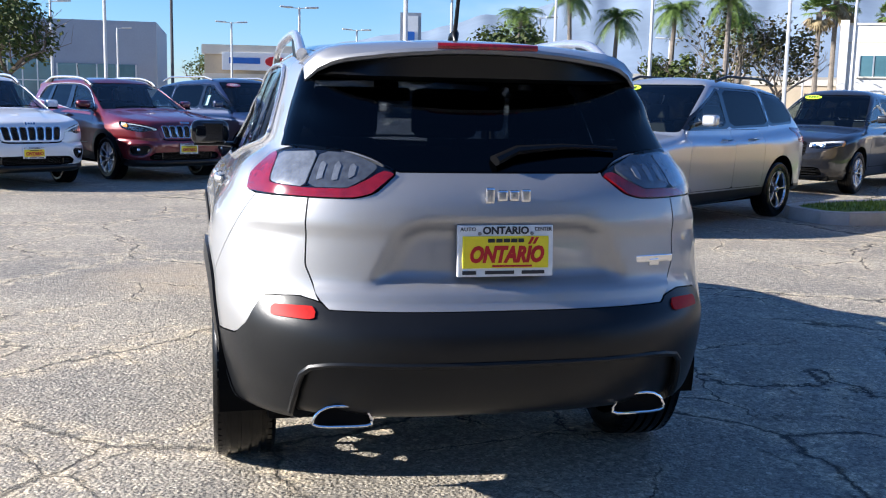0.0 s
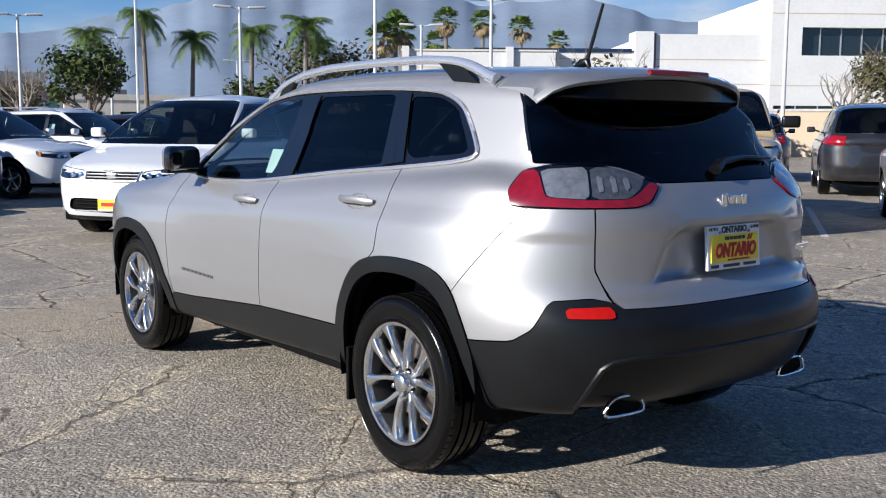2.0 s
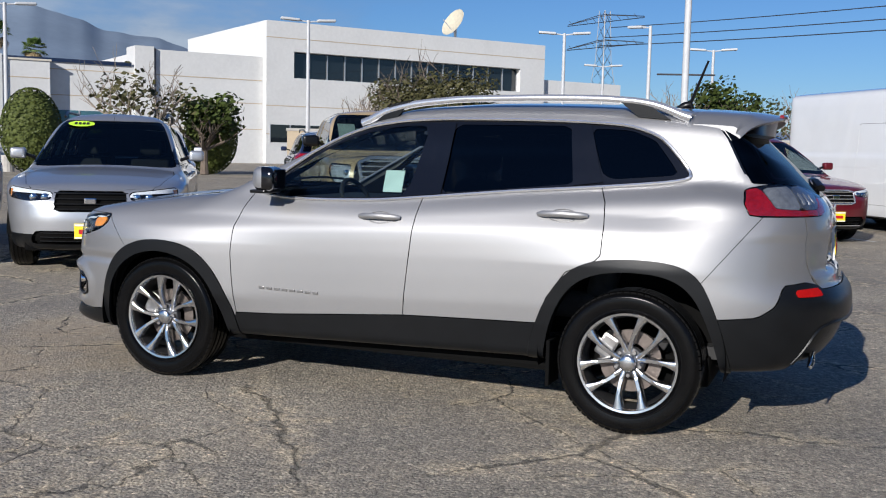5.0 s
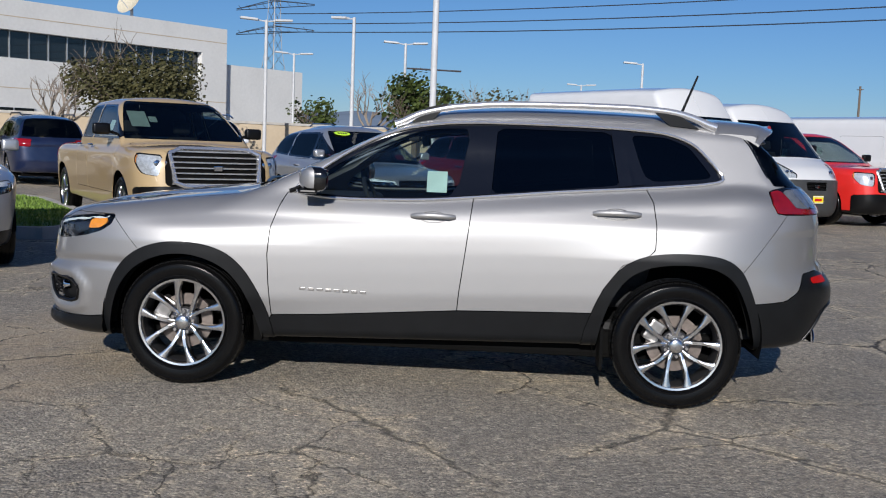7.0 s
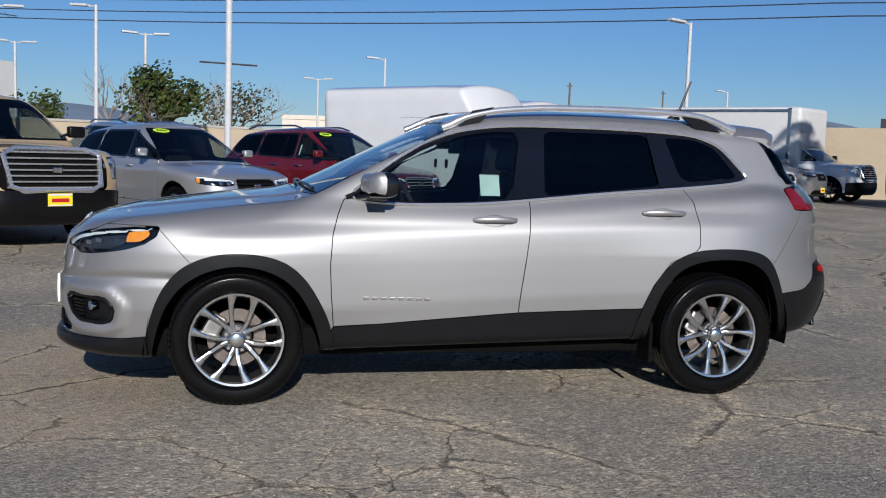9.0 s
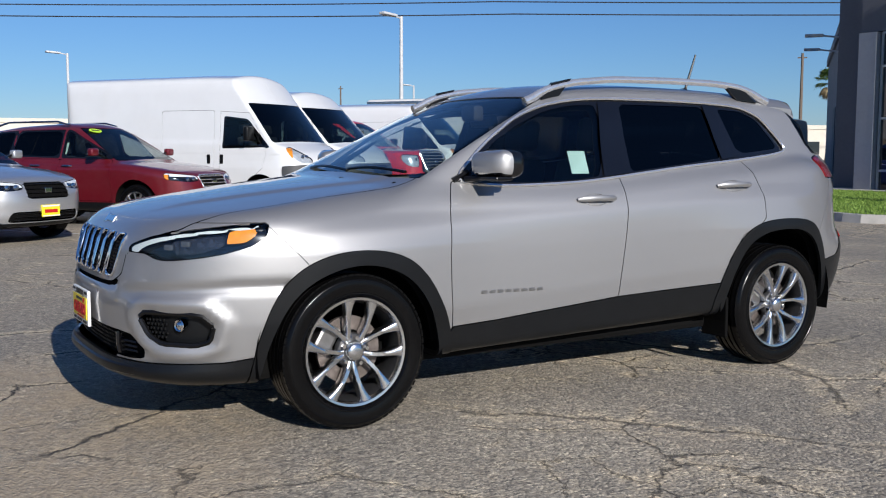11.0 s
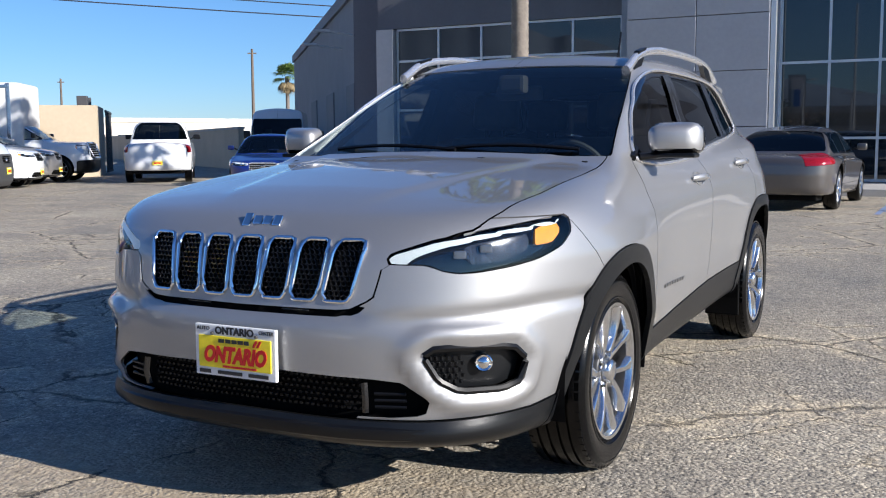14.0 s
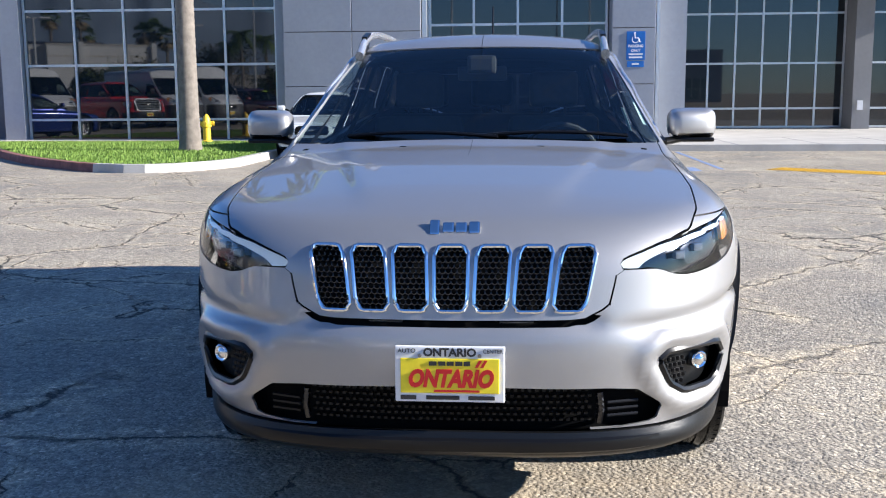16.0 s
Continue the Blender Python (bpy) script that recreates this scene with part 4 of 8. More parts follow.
def screen_field(p):
    f = HERO.fields(p)
    d = np.maximum(np.maximum(f["side"] - f["screen"] + 0.028, f["lower"] * -1 + f["cabin"] + 0.012), np.maximum(p[:, 2] - (1.523 - 0.05 * p[:, 0] ** 2), 1.106 - p[:, 2]))
    return np.where(p[:, 1] > 0.0, d, 1.0)


screen_faces = skin.carve(screen_field, 0.003)
RG = [(-0.2, 1.152), (0.335, 1.152), (0.40, 1.190), (0.46, 1.211), (0.58, 1.222), (0.735, 1.220), (0.705, 1.33), (0.645, 1.43), (0.575, 1.498), (-0.2, 1.515)]


def rear_glass_field(p):
    d = poly_distance(np.stack([-p[:, 0], p[:, 2]], 1), RG)
    d = np.maximum(d, p[:, 1] - np.interp(p[:, 2], [1.225, 1.30, 1.43, 1.51], [-1.865, -1.82, -1.75, -1.685]))
    return np.where(p[:, 1] < -1.62, d, 1.0)


rear_faces = skin.carve(rear_glass_field, 0.002)
rear_trim = skin.carve(lambda p: np.where(p[:, 2] > 1.25, rear_glass_field(p) - 0.014, 1.0), 0.0)
gf = skin.carve(side_field(GLASS_F, 0.45), 0.001)
gr = skin.carve(side_field(GLASS_R, 0.45), 0.001)
gq = skin.carve(side_field(GLASS_Q, 0.45), 0.001)
lining = list(skin.faces)
head = skin.carve(end_field(HEAD, 1.35, True), 0.002)
tail = skin.carve(end_field(TAIL, -1.25, False), 0.002)
fog = skin.carve(end_field(FOG, 1.35, True), 0.001)
intake = skin.carve(end_field(INTAKE, 1.35, True), 0.0)
gfield = end_field(GRILLE, 1.35, True)
mouth = skin.carve(lambda p: np.maximum(np.maximum(gfield(p) - 0.006 - 0.012 * np.clip((0.70 - p[:, 2]) / 0.04, 0, 1), -gfield(p)), p[:, 2] - 0.765), 0.0)
trim = skin.carve(side_field(DLO, 0.45), 0.0)
arch_f = skin.carve(side_field(ARCH_F_OUT, 0.5), 0.001)
arch_r = skin.carve(side_field(ARCH_R_OUT, 0.5), 0.001)
rocker = skin.carve(side_field([(0.95, 0.0), (0.86, 0.415), (0.60, 0.425), (-0.165, 0.482), (-0.90, 0.505), (-0.86, 0.0)], 0.3), 0.002)
RBUMP = [(66, 0.1), (64, 0.588), (58, 0.592), (50.5, 0.606), (46.5, 0.655), (43.5, 0.752), (36, 0.764), (31.5, 0.748), (30.2, 0.728), (-8, 0.728), (-8, 0.1)]
rbump = skin.carve(end_field(RBUMP, -1.25, False), 0.002)
skirt = skin.carve(end_field([(66, 0.0), (66, 0.372), (55, 0.345), (36, 0.338), (-8, 0.343), (-8, 0.0)], 1.35, True), 0.0015)
spoil = skin.carve(lambda p: np.where((p[:, 1] < -1.55) & (p[:, 2] > 1.44), np.maximum(p[:, 1] + 1.60 - 0.10 * p[:, 0] ** 2, 1.495 - p[:, 2]), 1.0), 0.002)
tailgate = skin.carve(end_field([(35.3, 1.30), (35.3, 0.86), (32.6, 0.762), (30.4, 0.728), (-8, 0.728), (-8, 1.6), (33, 1.6)], -1.25, False), 0.0025)
tailgate = skin.largest(tailgate)
hood_top = top_field([(-0.2, 0.94), (0.55, 0.93), (0.70, 0.915), (0.742, 0.97), (0.757, 1.3), (0.757, 1.7), (0.735, 1.96), (0.70, 2.07), (0.52, 2.25), (0.3, 2.5), (-0.2, 2.5)], 0.80)
hood = skin.largest(skin.carve(lambda p: np.minimum(hood_top(p), gfield(p)), 0.0025))
fdoor = skin.carve(side_field([(0.80, 1.086), (0.835, 1.01), (0.868, 0.90), (0.88, 0.75), (0.872, 0.59), (0.855, 0.41), (0.5, 0.40), (-0.16, 0.45), (-0.17, 0.58), (-0.20, 0.83), (-0.232, 1.13), (0.04, 1.10), (0.5, 1.09)], 0.5), 0.0025)
rdoor = skin.carve(side_field([(-0.232, 1.13), (-0.20, 0.83), (-0.17, 0.58), (-0.16, 0.45), (-0.92, 0.45), (-0.94, 0.63), (-1.04, 0.77), (-1.18, 0.83), (-1.21, 0.86), (-1.214, 0.99), (-1.20, 1.11), (-1.15, 1.21)], 0.5), 0.0025)
nose = skin.carve(lambda p: np.where(p[:, 1] > 1.30, np.maximum(1.60 + 0.93 * (p[:, 2] - 0.76) - p[:, 1], p[:, 2] - 0.93), 1.0), 0.002)
rear_cover = skin.carve(lambda p: np.where(p[:, 1] < -1.5, np.maximum(p[:, 1] + 1.717 + 0.797 * (p[:, 2] - 0.80), p[:, 2] - 1.085), 1.0), 0.002)
lower_rear = skin.carve(end_field([(38.5, 0.3), (38.5, 0.36), (34.2, 0.53), (31, 0.562), (26, 0.572), (-8, 0.572), (-8, 0.2), (38.5, 0.2)], -1.25, False), 0.0, of=rbump)
lower_rear, rbump = lower_rear
roof_f = skin.carve(top_field([(-0.2, 0.7), (0.57, 0.7), (0.56, -1.1), (0.53, -1.75), (-0.2, -1.75)], 1.46), 0.002)


def bump_fog(v, n):
    q = np.stack([np.arctan2(-v[:, 0], v[:, 1] - 1.35) * 0.95, v[:, 2]], 1)
    d = poly_distance(q, [(radians(a) * 0.95, z) for a, z in FOG])
    ridge = 0.019 * np.exp(-((d - 0.040) / 0.024) ** 2)
    d2 = np.abs(v[:, 2] - (0.635 + 0.03 * np.clip((q[:, 0] - 0.55) / 0.4, 0, 1)))
    dip = -0.015 * np.exp(-(d2 / 0.020) ** 2) * np.clip((q[:, 0] - 0.42) / 0.15, 0, 1)
    lip = -0.012 * np.exp(-((v[:, 2] - 0.655) / 0.02) ** 2) * np.clip((0.44 - q[:, 0]) / 0.05, 0, 1)
    return v + (ridge + dip + lip)[:, None] * n


def plate_recess(v, n):
    q = np.stack([-v[:, 0], v[:, 2]], 1)
    d = poly_distance(q, [(-0.6, 0.80), (0.42, 0.80), (0.33, 0.97), (0.27, 1.005), (-0.6, 1.005)])
    t = np.clip((-d + 0.005) / 0.042, 0, 1)
    t = t * t * (3 - 2 * t)
    ledge = 0.012 * np.exp(-((v[:, 2] - 0.775) / 0.02) ** 2)
    v = v + ledge[:, None] * n
    v[:, 1] += 0.040 * t
    return v


PAINT, CLAD = M["silver"], M["cladding"]
for nm, fc in (("front_door", fdoor), ("rear_door", rdoor)):
    skin.part(nm, fc, PAINT, suv, flange=0.014)
skin.part("front_bumper", nose, PAINT, suv, both="merge", flange=0.010, move=bump_fog, smooth_normals=False)
skin.part("tailgate", tailgate, PAINT, suv, both="merge", flange=0.014, move=plate_recess, smooth_normals=False)
skin.part("bumper_cover", rear_cover, PAINT, suv, flange=0.012)
skin.part("roof_panel", roof_f, PAINT, suv, both="merge", flange=0.008)
skin.part("body_side", skin.faces, PAINT, suv, flange=0.012)
# recessed black strip painted for the shade in the gap under the grille
skin.part("grille_gap", mouth, M["under"], suv, "black strip that paints the shade below the grille", both="merge", push=-0.03)
skin.part("rear_glass_border", rear_trim, M["gloss_black"], suv, "gloss black border of the rear glass", both="merge", push=-0.002)


def skirt_out(v, nrm):
    v = v.copy()
    k = np.clip((v[:, 1] - 1.75) / 0.40, 0, 1) * np.exp(-((v[:, 2] - 0.285) / 0.045) ** 2)
    return v + np.stack([nrm[:, 0] * 0.030 * k, 0.034 * k, 0 * k], 1)


skin.part("lower_skirt", skirt, CLAD, suv, "black plastic lower skirt", both="merge", push=0.006, flange=0.02, move=skirt_out, smooth_normals=False)
skin.part("rear_bumper", rbump, CLAD, suv, "black textured rear bumper", both="merge", push=0.004, flange=0.03)
skin.part("lower_valance", lower_rear, CLAD, suv, both="merge", push=-0.022)
skin.part("wheel_arch_trim", arch_f, CLAD, suv, "black wheel arch moulding", push=0.010, flange=0.022)
skin.part("wheel_arch_trim", arch_r, CLAD, suv, "black wheel arch moulding", push=0.010, flange=0.022)
skin.part("sill_cladding", rocker, CLAD, suv, "black sill cladding", push=0.005, flange=0.015)
skin.part("window_trim", trim, M["gloss_black"], suv, "black pillar trim", push=-0.003)
skin.part("windscreen", screen_faces, M["glass_clear"], suv, "clear windscreen glass", both="merge", push=-0.004)
skin.part("rear_window", rear_faces, M["glass_rear"], suv, "dark privacy glass", both="merge", push=0.0)
skin.part("side_window", gf, M["glass_front"], suv, "lightly tinted door glass", push=-0.006)
skin.part("side_window", gr, M["glass_tint"], suv, "dark privacy glass", push=-0.006)
skin.part("side_window", gq, M["glass_tint"], suv, "dark privacy glass", push=-0.005)
# black sheet behind the skin, added so the panel gaps look shaded
skin.part("inner_lining", [q for q in lining], M["under"], suv, "black inner lining that also paints the panel gaps dark", push=-0.062)
tail_wrap = skin.part("spoiler_base", spoil, PAINT, suv, both="merge")

# bright strip round the side windows
strip = bmesh.new()
add_tube(strip, [on_side(y, z, 0.006) for y, z in rounded(DLO, 0.25, 1)], 0.0085, 6, closed=True)
for x in (-1, 1):
    bm = strip.copy()
    if x > 0:
        bmesh.ops.scale(bm, vec=(-1, 1, 1), verts=bm.verts)
    part("window_strip", bm, M["bright_trim"], suv, "bright window surround", smooth=True)
strip.free()
# black pillar covers between the side windows
for pts in ([(-0.205, 1.49), (-0.345, 1.495), (-0.322, 1.118), (-0.13, 1.10)], [(-0.97, 1.495), (-1.075, 1.488), (-1.165, 1.205), (-1.02, 1.185)]):
    for sx in (1, -1):
        bm = bmesh.new()
        rows = []
        for t in np.linspace(0, 1, 9):
            a = np.array(pts[0]) * (1 - t) + np.array(pts[3]) * t
            b = np.array(pts[1]) * (1 - t) + np.array(pts[2]) * t
            rows.append([bm.verts.new(Vector((sx, 1, 1)) * on_side(*(a * (1 - u) + b * u), 0.004)) for u in (0, 0.3, 0.47, 0.5, 0.53, 0.7, 1)])
        for r, q in zip(rows, rows[1:]):
            for i in range(6):
                bm.faces.new((r[i], r[i + 1], q[i + 1], q[i]))
        part("pillar_cover", bm, M["gloss_black"], suv, "gloss black pillar cover", smooth=True)

# ---- headlights ----
skin.part("headlight_housing", head, M["gloss_black"], suv, "black headlight housing", push=-0.045)
made = skin.part("headlight", head, M["lens"], suv, "clear headlight lens", push=-0.002)
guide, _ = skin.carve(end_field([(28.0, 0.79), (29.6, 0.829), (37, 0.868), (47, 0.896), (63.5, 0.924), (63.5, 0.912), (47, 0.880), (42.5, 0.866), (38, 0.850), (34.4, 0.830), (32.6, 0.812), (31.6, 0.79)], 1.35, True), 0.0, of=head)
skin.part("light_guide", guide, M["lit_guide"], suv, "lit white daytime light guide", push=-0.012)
amb, _ = skin.carve(end_field([(56.4, 0.902), (63.2, 0.913), (62.8, 0.880), (60.2, 0.850), (55.9, 0.846)], 1.35, True), 0.0, of=head)
skin.part("turn_signal", amb, M["amber"], suv, "amber turn signal", push=-0.014, flange=0.012)
inner, _ = skin.carve(end_field(rounded([(41.5, 0.850), (44, 0.868), (55.5, 0.888), (55.3, 0.838), (50, 0.806), (43, 0.796)], 0.12, 1), 1.35, True), 0.0, of=head)
skin.part("reflector_bowl", inner, M["smoke_bowl"], suv, "smoked headlight reflector", push=-0.030, flange=0.010)
for sx in (-1, 1):
    for x, z, r in ((0.665, 0.826, 0.020), (0.725, 0.842, 0.020)):
        p = on_nose(-x, z, -0.032)
        bm = box(-r, r, -0.012, 0.006, -r * 0.62, r * 0.62, bevel=0.006)
        part("projector", bm, M["lens_block"], suv, "rectangular projector lens", m=pose(sx * x, p.y, p.z, 0, 0, -sx * 40))

# ---- tail lights ----
skin.part("tail_light_housing", tail, M["gloss_black"], suv, "black tail light housing", push=-0.006)
red, _ = skin.carve(end_field(rounded([(52.0, 1.074), (52.4, 1.12), (49.8, 1.190), (46.3, 1.198), (44.6, 1.104), (36.3, 1.096), (28.3, 1.098), (25.0, 1.128), (23.2, 1.152), (20.6, 1.146), (24.2, 1.086), (27.4, 1.070)], 0.06, 1), -1.25, False), 0.0, of=tail)
skin.part("tail_light", red, M["red_lens"], suv, "red tail light lens", push=0.006, flange=0.012)
clr, _ = skin.carve(end_field(rounded([(44.3, 1.106), (45.9, 1.198), (36.25, 1.207), (36.25, 1.099)], 0.05, 1), -1.25, False), 0.0, of=tail)
skin.part("reversing_light", clr, M["lamp_clear"], suv, "clear reversing lamp", push=0.005, flange=0.01)
smk, _ = skin.carve(end_field(rounded([(35.75, 1.099), (35.75, 1.206), (30, 1.203), (23.8, 1.166), (25.4, 1.134), (28.4, 1.101)], 0.05, 1), -1.25, False), 0.0, of=tail)
skin.part("tail_light_inner", smk, M["smoke_lens"], suv, "smoked inner tail light", push=0.005, flange=0.01)
for a0, a1, z0, z1 in ((34.4, 32.9, 1.116, 1.176), (31.6, 30.1, 1.118, 1.176), (28.8, 27.3, 1.124, 1.170)):
    rib, _ = skin.carve(end_field(rounded([(a0, z0), (a0 + 0.3, z1), (a1 + 0.3, z1), (a1, z0)], 0.04, 1), -1.25, False), 0.0, of=tail)
    skin.part("lamp_rib", rib, M["lamp_clear"], suv, push=0.008, flange=0.003)
refl, _ = skin.carve(end_field(rounded([(40.4, 0.697), (40.7, 0.729), (32.6, 0.735), (31.5, 0.704), (31.9, 0.697)], 0.06, 1), -1.25, False), 0.0, of=rbump)
skin.part("reflector", refl, M["reflector_red"], suv, "red bumper reflector", push=0.010, flange=0.012)

skin.part("tail_light_cover", tail, M["lens"], suv, "clear outer tail light lens", push=0.012)
# raised lip that arches over the lower valance
def rear_ring(a, z, lift=0.0):
    t = radians(a)
    lo_, hi_ = 0.0, 1.3
    for _ in range(30):
        mid = (lo_ + hi_) / 2
        lo_, hi_ = (mid, hi_) if HERO.value(np.array([[-mid * math.sin(t), -1.25 - mid * math.cos(t), z]]))[0] < 0 else (lo_, mid)
    return Vector((-(lo_ + lift) * math.sin(t), -1.25 - (lo_ + lift) * math.cos(t), z))


half = [(38.4, 0.375), (37.0, 0.42), (35.4, 0.48), (34.2, 0.525), (32.4, 0.552), (29, 0.566), (26, 0.571), (18, 0.572), (9, 0.572)]
lip = [rear_ring(a, z, 0.002) for a, z in half]
lip += [rear_ring(0, 0.572, 0.002)] + [q * Vector((-1, 1, 1)) for q in reversed(lip)]
part("valance_lip", tube(lip, 0.011, 8, squash=(1, 1)), CLAD, suv, "moulded bumper lip", smooth=True)

# ---- nose details ----
skin.part("fog_pocket", fog, M["cladding"], suv, "black fog lamp bezel", push=-0.035)
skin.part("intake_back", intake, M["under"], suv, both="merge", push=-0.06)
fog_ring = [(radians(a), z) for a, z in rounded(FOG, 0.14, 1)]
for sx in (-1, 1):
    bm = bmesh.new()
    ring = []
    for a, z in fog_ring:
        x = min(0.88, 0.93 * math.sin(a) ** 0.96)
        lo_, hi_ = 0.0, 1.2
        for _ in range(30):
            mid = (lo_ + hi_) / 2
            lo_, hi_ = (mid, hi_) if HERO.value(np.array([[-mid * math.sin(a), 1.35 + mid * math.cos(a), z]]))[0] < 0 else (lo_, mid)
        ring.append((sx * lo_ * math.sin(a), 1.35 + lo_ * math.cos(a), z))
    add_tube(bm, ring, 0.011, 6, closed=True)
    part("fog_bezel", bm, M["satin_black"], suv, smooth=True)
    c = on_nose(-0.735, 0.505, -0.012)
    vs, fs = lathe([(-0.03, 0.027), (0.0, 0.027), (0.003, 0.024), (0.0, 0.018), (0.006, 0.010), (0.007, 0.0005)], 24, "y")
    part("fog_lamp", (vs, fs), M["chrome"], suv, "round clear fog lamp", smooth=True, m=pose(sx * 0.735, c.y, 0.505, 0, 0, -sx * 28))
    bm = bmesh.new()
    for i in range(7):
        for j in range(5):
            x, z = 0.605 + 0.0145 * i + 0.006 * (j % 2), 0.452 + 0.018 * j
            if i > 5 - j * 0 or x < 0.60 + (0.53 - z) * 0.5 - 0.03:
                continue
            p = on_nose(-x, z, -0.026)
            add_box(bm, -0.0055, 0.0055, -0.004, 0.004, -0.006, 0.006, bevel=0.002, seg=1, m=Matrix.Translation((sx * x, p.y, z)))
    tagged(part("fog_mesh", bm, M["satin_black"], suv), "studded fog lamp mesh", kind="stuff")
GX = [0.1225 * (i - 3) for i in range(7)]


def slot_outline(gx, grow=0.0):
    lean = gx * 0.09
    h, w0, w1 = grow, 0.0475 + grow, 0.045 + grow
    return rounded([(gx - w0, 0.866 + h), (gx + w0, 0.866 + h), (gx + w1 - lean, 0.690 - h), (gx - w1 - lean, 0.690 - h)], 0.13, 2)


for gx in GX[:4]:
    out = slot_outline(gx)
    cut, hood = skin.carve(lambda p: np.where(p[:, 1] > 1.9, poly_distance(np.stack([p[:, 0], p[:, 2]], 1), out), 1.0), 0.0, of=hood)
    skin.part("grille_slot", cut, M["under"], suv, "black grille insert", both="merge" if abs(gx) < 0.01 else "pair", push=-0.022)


def hood_bulge(v, nrm):
    v = v.copy()
    wide = 0.27 + 0.24 * np.clip(2.15 - v[:, 1], 0, 1.3)
    k = 1 / (1 + np.exp(np.clip((np.abs(v[:, 0]) - wide) / 0.013, -40, 40)))
    v[:, 2] += 0.009 * k * np.clip((2.10 - v[:, 1]) / 0.25, 0, 1) * np.clip((v[:, 2] - 0.85) / 0.06, 0, 1)
    return v


skin.part("hood", hood, PAINT, suv, both="merge", move=hood_bulge, smooth_normals=False)
for gx in GX:
    lean = gx * 0.09
    bm = bmesh.new()
    add_tube(bm, [on_nose(x, z, 0.001) for x, z in slot_outline(gx, 0.002)], 0.0068, 8, closed=True, squash=(1.0, 1.0))
    part("grille_frame", bm, M["chrome"], suv, "chrome grille slot surround", smooth=True)
    hexes = bmesh.new()
    for j in range(12):
        for i in range(6):
            z = 0.858 - 0.0148 * j
            x = gx - 0.0425 + 0.017 * i + 0.0085 * (j % 2) - lean * (0.866 - z) / 0.176
            if abs(x - gx + lean * (0.866 - z) / 0.176) > 0.043 or z < 0.694:
                continue
            p = on_nose(x, z, -0.010)
            ring = [(p.x + 0.0082 * math.cos(t), p.y, p.z + 0.0082 * math.sin(t)) for t in (math.pi / 6 + k * math.pi / 3 for k in range(6))]
            add_tube(hexes, ring, 0.0017, 3, closed=True)
    tagged(part("grille_mesh", hexes, M["gloss_black"], suv), "honeycomb grille mesh", kind="stuff")
# lower intake: studs and side fins
bm = bmesh.new()
for j in range(6):
    for i in range(40):
        x, z = -0.40 + 0.0205 * i + 0.01 * (j % 2), 0.362 + 0.018 * j
        p = on_nose(x, z, -0.040)
        add_box(bm, -0.005, 0.005, -0.006, 0.006, -0.0035, 0.0035, m=Matrix.Translation(p))
tagged(part("intake_mesh", bm, M["satin_black"], suv), "studded lower intake mesh", kind="stuff")
for sx in (-1, 1):
    part("intake_fin", tube([on_nose(sx * 0.425, 0.36, -0.012), on_nose(sx * 0.43, 0.40, -0.006), on_nose(sx * 0.425, 0.45, -0.012)], 0.011, 6), M["gloss_black"], suv, smooth=True)
    for z in (0.375, 0.395, 0.415):
        part("intake_louvre", tube([on_nose(sx * 0.45, z, -0.02), on_nose(sx * 0.54, z, -0.02)], 0.005, 5), M["satin_black"], suv)
chin = bmesh.new()
add_tube(chin, [on_nose(x, 0.300, 0.030) for x in np.linspace(-0.60, 0.60, 25)], 0.022, 8, squash=(0.5, 1.0))
part("chin_strip", chin, M["satin_black"], suv, smooth=True)
p = on_nose(0, 0.52)
dealer_plate(suv, pose(0, p.y + 0.022, 0.515, 0, 0, 180))
dealer_plate(suv, pose(0, -2.232, 0.912, -4, 0, 0))
bm = bmesh.new()
for x, w, h in ((-0.052, 0.030, 0.050), (-0.012, 0.034, 0.034), (0.026, 0.034, 0.034), (0.064, 0.032, 0.040)):
    add_box(bm, x - w / 2, x + w / 2, -0.005, 0.005, -h / 2, h / 2, bevel=0.006)
emblem = bpy.data.meshes.new("emblem")
bm.to_mesh(emblem)
bm.free()
emblem.materials.append(M["chrome"])
p = on_nose(0, 0.915)
part("emblem", emblem, None, suv, "chrome maker's emblem", m=pose(0, p.y + 0.006, 0.915, -35, 0, 180))
p = on_tail(0, 1.085)
part("emblem", emblem.copy(), None, suv, "chrome maker's emblem", m=pose(0, p.y - 0.006, 1.085, 0, 0, 0))
bm = bmesh.new()
add_box(bm, -0.075, 0.075, -0.003, 0.003, -0.012, 0.012, bevel=0.003)
add_box(bm, -0.02, 0.02, -0.004, 0.003, -0.024, 0.0, bevel=0.004)
p = on_tail(0.53, 0.875)
part("trim_badge", bm, M["chrome"], suv, "bright trim badge", m=pose(0.53, p.y - 0.003, 0.872, 0, 0, 14))
for sx in (-1, 1):
    for k in range(8):
        p = on_side(0.685 - 0.0475 * k, 0.568 - 0.0012 * k, 0.003)
        part("door_badge", box(-0.002, 0.002, -0.0160, 0.0160, -0.0075, 0.0075, bevel=0.002), M["brake"], suv, m=Matrix.Translation((sx * -p.x, p.y, p.z)))

